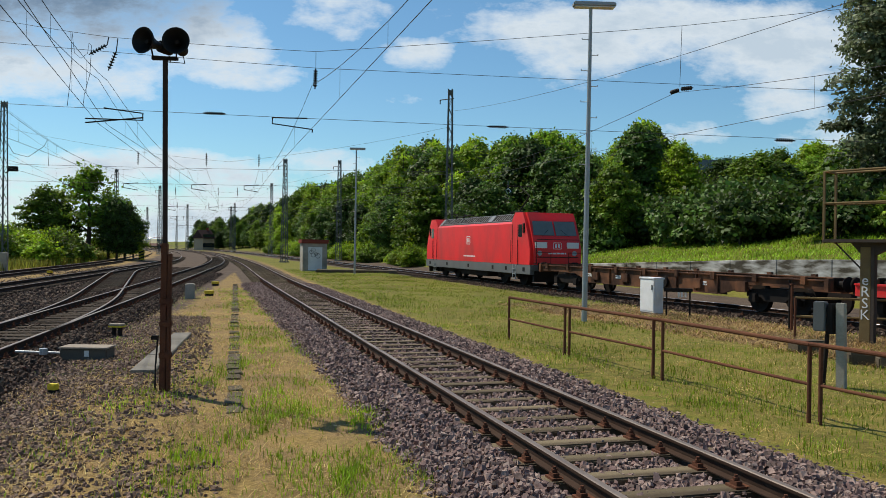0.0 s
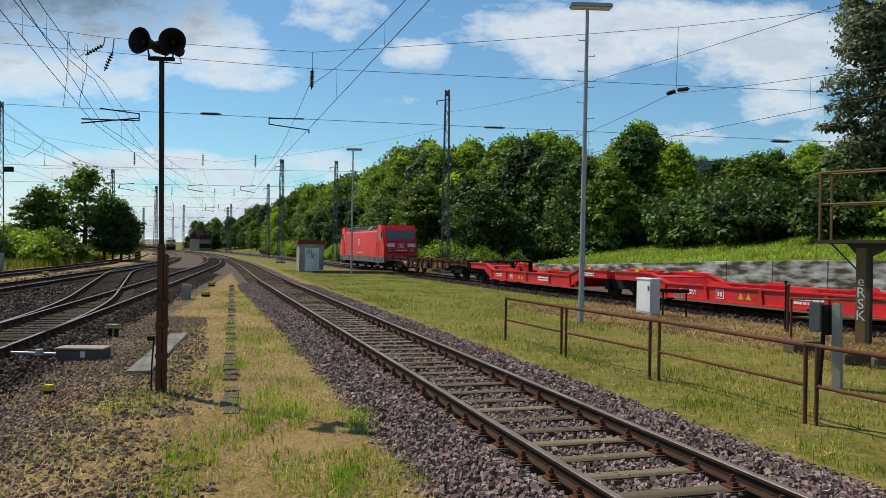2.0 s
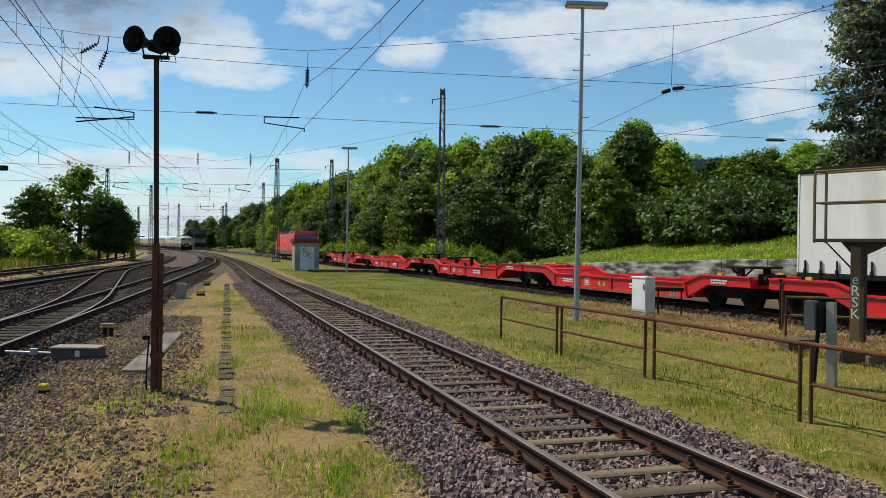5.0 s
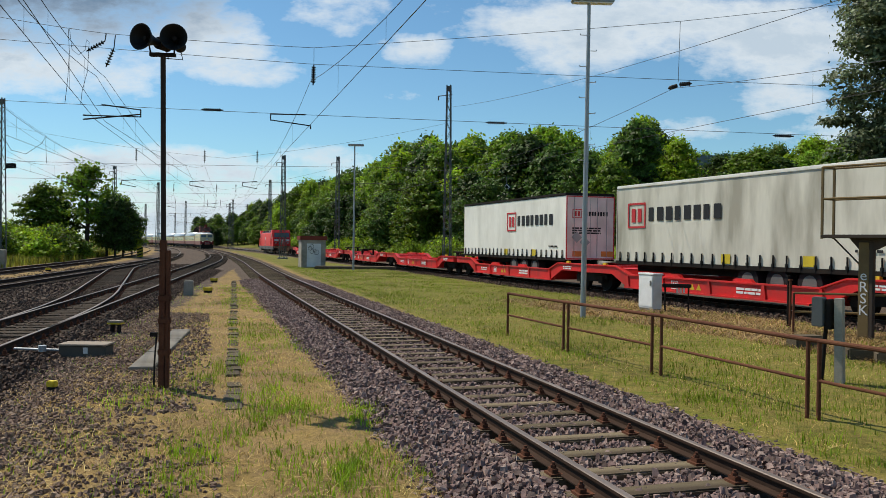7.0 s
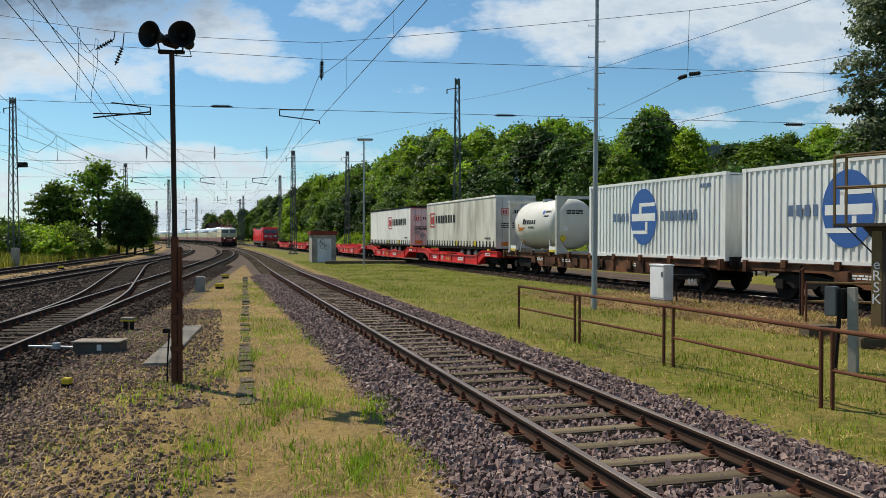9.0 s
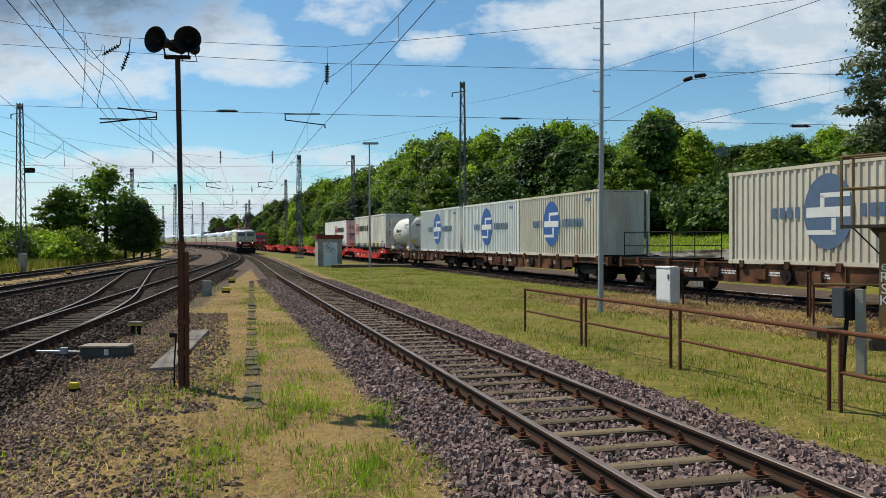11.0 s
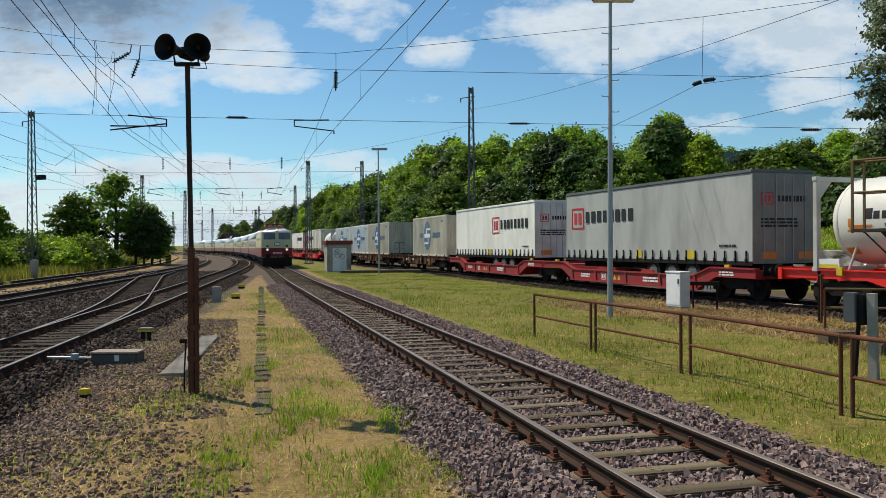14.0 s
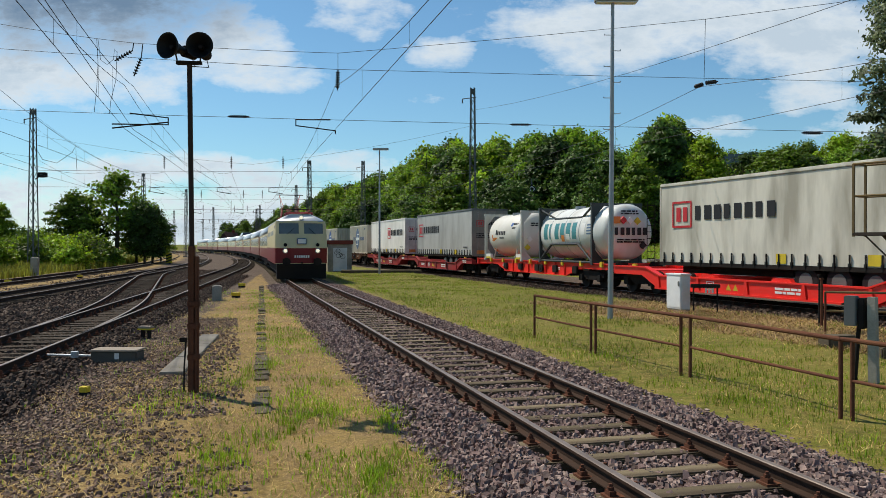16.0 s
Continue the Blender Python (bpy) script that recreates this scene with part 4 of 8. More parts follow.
# -- curtain-sided semi-trailer --
def trailer(cloth, label, logo_x=3.2, roof=None, rear_m=None, word_n=8, tall=3.02):
    root = thing("semi_trailer", Matrix(), label, "trailer", "semi-trailers on the freight train")
    h, w = 6.8, 1.27
    z0, z1 = 1.37, 1.37 + tall
    rng = random.Random(int(logo_x * 10))
    for sy in (1, -1):
        # curtain with slight bellies between the posts
        n, k = 60, 8
        bm = bmesh.new()
        grid = []
        ph = rng.uniform(0, 6)
        for i in range(n + 1):
            u = -h + 0.05 + (2 * h - 0.1) * i / n
            col = []
            for j in range(k + 1):
                v = z0 - 0.02 + (tall - 0.12) * j / k
                bulge = 0.007 * math.sin(u * 2 * math.pi / 2.9 + ph) * math.sin(math.pi * j / k) + 0.003 * noise.noise(Vector((u * 3, v * 2, ph)))
                col.append(bm.verts.new((u, sy * (w - 0.015 + bulge), v)))
            grid.append(col)
        for i in range(n):
            for j in range(k):
                bm.faces.new((grid[i][j], grid[i + 1][j], grid[i + 1][j + 1], grid[i][j + 1]))
        bmesh.ops.recalc_face_normals(bm, faces=bm.faces)
        r = bmesh.ops.solidify(bm, geom=list(bm.faces), thickness=0.01)
        c = part("curtain", bm, cloth, root)
        for x in np.linspace(-h + 0.3, h - 0.3, 24) if sy > 0 else ():
            bm = bmesh.new()
            box(bm, x - 0.016, x + 0.016, w, w + 0.045, z0 - 0.12, z0 + 0.34)
            box(bm, x - 0.035, x + 0.035, w, w + 0.06, z0 - 0.02, z0 + 0.08)
            part("strap", bm, M_BLACK, c)
        bm = bmesh.new()
        box(bm, -h, h, sy * w - 0.03, sy * w + 0.03, z0 - 0.16, z0 - 0.03)
        part("side_rail", bm, M_DARK, root)
    bm = bmesh.new()
    box(bm, -h, h, -w - 0.02, w + 0.02, z1 - 0.13, z1, 0.025)
    part("roof", bm, roof or cloth, root)
    bm = bmesh.new()
    box(bm, -h - 0.03, -h + 0.03, -w, w, z0 - 0.1, z1 - 0.13, 0.01)
    rear = part("rear_door", bm, rear_m or M_TRAILREAR, root)
    bm = bmesh.new()
    box(bm, -h - 0.036, -h - 0.028, -0.012, 0.012, z0, z1 - 0.2)
    for y in (-0.85, -0.35, 0.35, 0.85):
        rod(bm, (-h - 0.05, y, z0), (-h - 0.05, y, z1 - 0.2), 0.016, 6)
    part("locking_bar", bm, M_STEEL, rear)
    bm = bmesh.new()
    box(bm, h - 0.03, h + 0.03, -w, w, z0 - 0.1, z1 - 0.13)
    part("front_wall", bm, cloth, root)
    bm = bmesh.new()
    for sy in (0.42, -0.42):
        box(bm, -h + 0.1, h - 0.4, sy - 0.06, sy + 0.06, 0.92, z0 - 0.06)
    for x in np.linspace(-h + 0.3, h - 0.5, 12):
        box(bm, x - 0.04, x + 0.04, -1.22, 1.22, z0 - 0.14, z0 - 0.05)
    box(bm, -h - 0.02, -h + 0.1, -1.2, 1.2, 0.75, 1.0)
    part("chassis", bm, M_DARK, root)
    for x in (-3.1, -1.8, -0.5):
        for sy in (1, -1):
            bm = bmesh.new()
            disc_y(bm, x - 0.3, sy * 0.85, sy * 1.22, 0.86, 0.48, 22)
            tyre = part("tyre", bm, M_TYRE, root)
            bm = bmesh.new()
            disc_y(bm, x - 0.3, sy * 1.2, sy * 1.232, 0.86, 0.28, 18)
            part("rim", bm, M_MAST, tyre)
    for x in (-3.4, 0.2):
        bm = bmesh.new()
        box(bm, x - 0.22, x + 0.22, w, w + 0.012, z0 + 0.02, z0 + 0.34)
        part("lifting_mark", bm, M_YELLOW, root, "yellow lifting mark")
    panel_frame(root, logo_x + 1.7, w + 0.004, z0 + tall * 0.59, 1.2, 1.0, M_LOGORED, t=0.13)
    word_blocks(root, logo_x - 1.25, w + 0.004, z0 + tall * 0.6, 4.3, 0.52, word_n, M_INK)
    bars(root, -h + 1.3, w + 0.009, z0 + 0.52, 0.9, 0.12, 1, M_INK)
    panel_frame(rear, -h - 0.034, 0.7, z0 + tall * 0.68, 0.5, 0.42, M_LOGORED, rear=True)
    word_blocks(rear, -h - 0.034, -0.35, z0 + tall * 0.68, 1.2, 0.2, word_n, M_INK, rear=True)
    bars(rear, -h - 0.034, 0.2, z0 + tall * 0.42, 1.5, 0.34, 3, M_INK, rear=True)
    if rear_m is M_PINKREAR:
        each("door_edge", [(-h - 0.05, -h - 0.03, -w, w, z, z + 0.05) for z in (z0 - 0.08, z1 - 0.19)]
             + [(-h - 0.05, -h - 0.03, y - 0.025, y + 0.025, z0 - 0.03, z1 - 0.19) for y in (-w + 0.025, w - 0.025)], M_LOGORED, rear)
        for y, z in ((0.72, 0.95), (0.3, 0.72)):
            bm = bmesh.new()
            prism(bm, [(y - 0.27, z0 + z), (y, z0 + z - 0.27), (y + 0.27, z0 + z), (y, z0 + z + 0.27)], -h - 0.062, -h - 0.052, "x")
            part("placard", bm, M_STEEL, rear, "folded grey warning placard")
    for y in (0.6, -0.9):
        bm = bmesh.new()
        box(bm, -h - 0.045, -h - 0.03, y - 0.32, y + 0.32, z0 + 0.05, z0 + 0.3)
        part("reflector", bm, M_ORANGE, rear)
    return root


M_TYRE = mat("tyre_rubber", (0.02, 0.02, 0.021), 0.9, var=0.3, bump=0.3)
M_ORANGE = mat("orange_marker", (0.65, 0.2, 0.03), 0.4, var=0.15)
M_TRAILREAR = mat("door_grey", (0.62, 0.59, 0.56), 0.5, var=0.1, scale=0.8, dirt=(0.3, 0.27, 0.25), dirt_amt=0.5)
M_PINKREAR = mat("door_pink_grey", (0.74, 0.64, 0.62), 0.5, var=0.1, scale=0.8, dirt=(0.35, 0.28, 0.26), dirt_amt=0.4)
M_TANK = mat("tank_jacket", (0.64, 0.62, 0.56), 0.48, metal=0.0, var=0.12, scale=0.9, dirt=(0.4, 0.36, 0.28), dirt_amt=0.35, dirt_scale=0.7)
M_FRAMEW = mat("frame_grey_white", (0.5, 0.5, 0.46), 0.5, var=0.15, dirt=(0.3, 0.24, 0.17), dirt_amt=0.4)
M_FRAMED = mat("frame_dark", (0.05, 0.055, 0.055), 0.55, var=0.2)
M_TEAL = mat("lettering_teal", (0.05, 0.22, 0.24), 0.5, var=0.1)


# -- corrugated bulk container --
def container(L, color, label, blue=True, H=3.08):
    root = thing("shipping_container", Matrix(), label, "container", "bulk containers on the freight train")
    h, w = L / 2, 1.22
    z0 = 1.13
    z1 = z0 + H
    for sy in (1, -1):
        bm = bmesh.new()
        pitch, d = 0.26, 0.035
        n = int((L - 0.3) / pitch)
        x = -h + 0.15
        step = (L - 0.3) / n
        verts = []
        for i in range(n):
            for u, o in ((0, d), (0.42, d), (0.55, 0), (0.87, 0)):
                verts.append((x + (i + u) * step, sy * (w - o)))
        verts.append((x + n * step, sy * (w - d)))
        lo = [bm.verts.new((u, v, z0 + 0.14)) for u, v in verts]
        hi = [bm.verts.new((u, v, z1 - 0.1)) for u, v in verts]
        for i in range(len(verts) - 1):
            bm.faces.new((lo[i], lo[i + 1], hi[i + 1], hi[i]))
        bmesh.ops.recalc_face_normals(bm, faces=bm.faces)
        bmesh.ops.solidify(bm, geom=list(bm.faces), thickness=0.006)
        part("corrugated_side", bm, color, root)
        bm = bmesh.new()
        box(bm, -h, h, sy * w - 0.06, sy * w + 0.01, z0, z0 + 0.15)
        box(bm, -h, h, sy * w - 0.05, sy * w + 0.01, z1 - 0.11, z1)
        for d2 in (1, -1):
            box(bm, d2 * h - 0.08, d2 * h + 0.08, sy * w - 0.1, sy * w + 0.012, z0, z1)
            for z in (z0, z1 - 0.12):
                box(bm, d2 * h - 0.1, d2 * h + 0.1, sy * w - 0.14, sy * w + 0.02, z - 0.004, z + 0.125)
        part("corner_frame", bm, color, root)
    for d2 in (1, -1):
        bm = bmesh.new()
        nn = 10
        yy = np.linspace(-w + 0.1, w - 0.1, nn * 4 + 1)
        pts = [(d2 * (h - 0.02 - (0.035 if i % 4 in (0, 1) else 0.0)), y) for i, y in enumerate(yy)]
        lo = [bm.verts.new((u, v, z0 + 0.14)) for u, v in pts]
        hi = [bm.verts.new((u, v, z1 - 0.1)) for u, v in pts]
        for i in range(len(pts) - 1):
            bm.faces.new((lo[i], lo[i + 1], hi[i + 1], hi[i]))
        bmesh.ops.recalc_face_normals(bm, faces=bm.faces)
        bmesh.ops.solidify(bm, geom=list(bm.faces), thickness=0.006)
        part("end_wall", bm, color, root)
    bm = bmesh.new()
    box(bm, -h + 0.05, h - 0.05, -w + 0.03, w - 0.03, z1 - 0.08, z1 - 0.02)
    part("roof", bm, color, root)
    bm = bmesh.new()
    box(bm, -h + 0.05, h - 0.05, -w + 0.05, w - 0.05, z0 + 0.02, z0 + 0.14)
    part("floor", bm, M_DARK, root)
    # badge: a blue oval with a white zigzag
    bm = bmesh.new()
    rod(bm, (0, 0, -0.004), (0, 0, 0.004), 1.0, 40)
    for v in bm.verts:
        v.co.x *= 0.92
        v.co.y *= 1.12
    ov = part("badge", bm, M_BLUE if blue else M_LOGOBLUE2, root, "blue oval badge")
    ov.matrix_basis = on_side(0.35, w + 0.006, z0 + H * 0.53)
    bm = bmesh.new()
    for z, x0, x1 in ((0.48, -0.28, 0.8), (-0.62, -0.8, 0.3)):
        box(bm, x0, x1, z - 0.07, z + 0.07, 0.004, 0.010)
    box(bm, -0.28, -0.12, 0.12, 0.48, 0.004, 0.010)
    box(bm, 0.14, 0.3, -0.62, -0.2, 0.004, 0.010)
    box(bm, -0.82, 0.82, -0.17, 0.13, 0.004, 0.008)
    part("badge_stroke", bm, M_CWHITE, ov)
    word_blocks(root, 1.95, w + 0.008, z0 + H * 0.53, 1.3, 0.34, 4, M_LOGOBLUE2)
    word_blocks(root, -2.0, w + 0.008, z0 + H * 0.53, 2.3, 0.38, 8, M_LOGOBLUE2)
    bars(root, -h + 1.0, w + 0.008, z1 - 0.4, 0.6, 0.24, 1, M_LOGOBLUE2)
    return root


M_LOGOBLUE2 = mat("logo_blue_faded", (0.10, 0.15, 0.24), 0.55, var=0.25)


# -- tank container --
def tank_container(jacket, frame_m, label, open_frame=False, L=6.06):
    """A tank in a frame; the open-framed kind reaches past its frame at both ends."""
    root = thing("tank_container", Matrix(), label, "tank container", "tank containers on the freight train")
    h, w = L / 2, 1.22
    z0 = 1.1
    z1 = z0 + 2.86
    zc, r = z0 + 1.5, 1.27
    xr, xf = (-h - 1.4, h + 0.4) if open_frame else (-h + 0.42, h - 0.3)
    bm = bmesh.new()
    prof = [(0.0, 0.0), (0.03, 0.4), (0.1, 0.75), (0.22, 1.02), (0.34, 1.17), (0.5, r)]
    prof = [(xr + u, q) for u, q in prof] + [(xf - u, q) for u, q in reversed(prof)]
    n = 48
    rings = []
    for x, q in prof:
        if q == 0:
            rings.append([bm.verts.new((x, 0, zc))])
        else:
            rings.append([bm.verts.new((x, q * math.cos(2 * math.pi * i / n), zc + q * math.sin(2 * math.pi * i / n))) for i in range(n)])
    for a, b in zip(rings, rings[1:]):
        for i in range(n):
            i2 = (i + 1) % n
            if len(a) == 1:
                bm.faces.new((a[0], b[i], b[i2]))
            elif len(b) == 1:
                bm.faces.new((a[i], a[i2], b[0]))
            else:
                bm.faces.new((a[i], a[i2], b[i2], b[i]))
    bmesh.ops.recalc_face_normals(bm, faces=bm.faces)
    shell = part("tank_shell", bm, jacket, root, smooth=True)
    for x in ((-2.9, -1.6, 0.0, 1.6, 2.9) if open_frame else (-2.0, 2.15)):
        bm = bmesh.new()
        rod(bm, (x - 0.025, 0, zc), (x + 0.025, 0, zc), r + 0.008, 48)
        part("jacket_band", bm, M_STEEL if open_frame else jacket, shell)
    for d in (1, -1):
        x = d * (h - 0.08)
        each("corner_post", [(x - 0.08, x + 0.08, sy * w - 0.08, sy * w + 0.08, z0, z1) for sy in (1, -1)], frame_m, root, 0.01)
        each("end_beam", [(x - 0.075, x + 0.075, -w + 0.08, w - 0.08, z - 0.07, z + 0.07) for z in (z0 + 0.08, z1 - 0.075)], frame_m, root)
        for sy in (1, -1):
            for z, dz in ((z0 + 0.15, 0.55), (z1 - 0.145, -0.55)):
                bm = bmesh.new()
                prism(bm, [(sy * (w - 0.08), z), (sy * (w - 0.55), z), (sy * (w - 0.08), z + dz)], x - 0.04, x + 0.04, "x")
                part("gusset", bm, frame_m, root)
            each("corner_casting", [(x - 0.1, x + 0.1, sy * w - 0.1, sy * w + 0.1, z, z + 0.13) for z in (z0 - 0.004, z1 - 0.126)], frame_m, root, 0.01)
            bm = bmesh.new()
            if open_frame:
                rod(bm, (x, sy * (w - 0.02), z1 - 0.1), (d * (h - 1.55), sy * 0.98, z1 - 0.62), 0.055, 8)
            else:
                # bent support under the belly
                rod(bm, (d * (h - 1.15), sy * (w - 0.12), z0 + 0.03), (d * (h - 1.4), sy * 0.98, zc - 0.62), 0.04, 8)
            part("brace", bm, frame_m, root)
            if not open_frame:
                each("side_box", [(x - d * 0.08 - d * 0.8 if d > 0 else x + 0.08, x - 0.08 if d > 0 else x + 0.88, sy * w - 0.12, sy * w + 0.04, z0 + 0.1, z0 + 0.38)], M_PAINTW, root, 0.01)
                each("yellow_edge", [(x - d * 0.08 - d * 0.74 if d > 0 else x + 0.14, x - 0.14 if d > 0 else x + 0.82, sy * w + 0.04 - (0.0 if sy > 0 else 0.09), sy * w + 0.05 - (0.0 if sy > 0 else 0.09), z0 + 0.11, z0 + 0.22)], M_YELLOW, root)
    if open_frame:
        for sy in (1, -1):
            y = sy * (w + 0.03)
            for a, b in (((-h + 0.1, z0 + 0.1), (h - 0.1, z0 + 0.1)), ((-h + 0.1, z0 + 0.12), (-1.5, z0 + 0.95)), ((-1.5, z0 + 0.95), (1.5, z0 + 0.95)), ((1.5, z0 + 0.95), (h - 0.1, z0 + 0.12)),
                         ((-1.5, z1 - 0.62), (1.5, z1 - 0.62))):
                bm = bmesh.new()
                yy = y if a[1] < zc else sy * 1.02
                rod(bm, (a[0], yy, a[1]), (b[0], yy, b[1]), 0.055, 8)
                part("frame_tube", bm, frame_m, root)
    bm = bmesh.new()
    box(bm, xr + 0.8, xf - 0.8, -0.5, -0.08, zc + r - 0.04, zc + r + 0.035)
    part("walkway", bm, M_STEEL, root)
    bm = bmesh.new()
    rod(bm, (0.2, 0.25, zc + r - 0.1), (0.2, 0.25, zc + r + 0.08), 0.26, 16)
    part("manhole", bm, M_STEEL, root)
    xe = -h - 0.02 if not open_frame else xr - 0.06
    bm = bmesh.new()
    for y in (-1.1, -0.7):
        rod(bm, (xe, y, z0 + 0.1), (xe, y, z1), 0.02, 6)
    for z in np.arange(z0 + 0.3, z1, 0.3):
        rod(bm, (xe, -1.1, z), (xe, -0.7, z), 0.016, 6)
    part("ladder", bm, M_DARK if open_frame else frame_m, root)

    def curved(x0, x1, za, zb, m, name, lift=0.006):
        """A flat marking that follows the round jacket."""
        bm = bmesh.new()
        rows = []
        for k in range(6):
            z = za + (zb - za) * k / 5
            y = math.sqrt(r * r - z * z) + lift
            rows.append([bm.verts.new((x, y, zc + z)) for x in (x0, x1)])
        for a, b in zip(rows, rows[1:]):
            bm.faces.new((a[0], a[1], b[1], b[0]))
        bmesh.ops.recalc_face_normals(bm, faces=bm.faces)
        bmesh.ops.solidify(bm, geom=list(bm.faces), thickness=0.003)
        return part(name, bm, m, shell)
    if open_frame:
        for i in range(6):
            u = 2.45 - i * 0.66
            curved(u - (0.46 if i != 1 else 0.2), u, -0.3, 0.5, M_TEAL, "lettering")
        for i in range(4):
            curved(-3.0, -2.4, -0.1 + i * 0.14, -0.02 + i * 0.14, M_LOGOBLUE2, "lettering")
        curved(-2.2, -1.8, -0.1, 0.45, M_PAINTW, "label_plate")
        curved(0.0, 0.36, -0.42, -0.1, M_ORANGE, "placard")
        curved(-0.6, -0.2, -0.35, -0.05, M_PAINTW, "placard")
    else:
        for i in range(6):
            u = 1.15 - i * 0.28
            curved(u - (0.2 if i else 0.24), u, 0.02, 0.24 if i else 0.32, M_INK, "lettering")
        curved(-0.25, 0.5, -0.2, -0.1, M_GREY, "lettering")
        for i in range(3):
            curved(1.42 + i * 0.1 - 0.5 + i * 0.12, 1.62 + i * 0.08, -0.2 - i * 0.07, -0.14 - i * 0.07, M_ORANGE, "swoosh")
        curved(1.62, 1.74, -0.2, 0.05, M_ORANGE, "swoosh")
        curved(-1.35, -1.1, 0.5, 0.7, M_BLUE, "lettering")
        curved(-2.1, -1.4, 0.58, 0.68, M_INK, "lettering")
        curved(-1.9, -1.35, 0.36, 0.44, M_INK, "lettering")
        curved(1.65, 2.05, -0.98, -0.78, M_ORANGE, "placard")
    ends = ((0.6, -0.25, M_PAINTW), (0.72, -0.72, M_YELLOW)) if not open_frame else ((0.45, 0.52, M_LOGORED), (0.12, 0.5, M_PAINTW), (-0.25, 0.48, M_YELLOW), (-0.55, -0.6, M_INK))
    for y, z, m in ends:
        bm = bmesh.new()
        prism(bm, [(y - 0.17, zc + z), (y, zc + z - 0.17), (y + 0.17, zc + z), (y, zc + z + 0.17)], xr - 0.01 if open_frame else xr + 0.02, xr + 0.15, "x")
        part("placard", bm, m, shell)
    if open_frame:
        each("placard", [(xr - 0.01, xr + 0.15, 0.62, 0.98, zc + 0.38, zc + 0.68)], M_ORANGE, shell)
        word_blocks(shell, xr - 0.008, 0.05, zc + 0.02, 1.7, 0.34, 6, M_INK, rear=True)
        bars(shell, xr - 0.008, 0.15, zc + 0.88, 0.9, 0.22, 2, M_INK, rear=True)
        bars(shell, xr - 0.008, 0.1, zc - 0.4, 1.4, 0.2, 2, M_DARK, rear=True)
    else:
        bars(shell, xr + 0.02, 0.1, zc + 0.6, 0.9, 0.24, 2, M_INK, rear=True)
    return root


# -- express engine of the second train: +x looks towards the yard --
M_CREAM = mat("cream_paint", (0.62, 0.52, 0.28), 0.4, var=0.1, scale=0.8, dirt=(0.45, 0.36, 0.2), dirt_amt=0.3)
M_CRIMSON = mat("crimson_paint", (0.2, 0.012, 0.02), 0.38, var=0.15, scale=0.8, dirt=(0.1, 0.015, 0.015), dirt_amt=0.35)
M_PANRED = mat("pantograph_red", (0.3, 0.025, 0.02), 0.5, var=0.2)
M_SILVER = mat("silver_roof", (0.5, 0.52, 0.53), 0.35, metal=0.5, var=0.12, scale=0.8)
M_COACHGLASS = mat("coach_glass", (0.09, 0.075, 0.045), 0.12, var=0.15, bump=0)
M_LAMP = mat("lit_headlamp", (0.9, 0.85, 0.7), 0.3, var=0.0, emit=(1.0, 0.86, 0.6), emit_s=0.8)


def hull(bm, stations, half_width, zs):
    """Cross-sections along x: each station is (x, width factor, length lean per height)."""
    rings = []
    for x, wf, lean in stations:
        ring = [(half_width(z) * wf, z) for z in zs]
        pts = [(-y, z) for y, z in ring] + [(y, z) for y, z in reversed(ring)]
        rings.append([bm.verts.new((x - lean(z), y, z)) for y, z in pts])
    n = len(rings[0])
    for a, b in zip(rings, rings[1:]):
        for i in range(n):
            bm.faces.new((a[i], a[(i + 1) % n], b[(i + 1) % n], b[i]))
    bm.faces.new(rings[0])
    bm.faces.new(rings[-1][::-1])
    bmesh.ops.recalc_face_normals(bm, faces=bm.faces)


def nose(z):
    return 0.12 * max(0, 1.9 - z) + 0.34 * max(0, z - 1.9) + 0.0


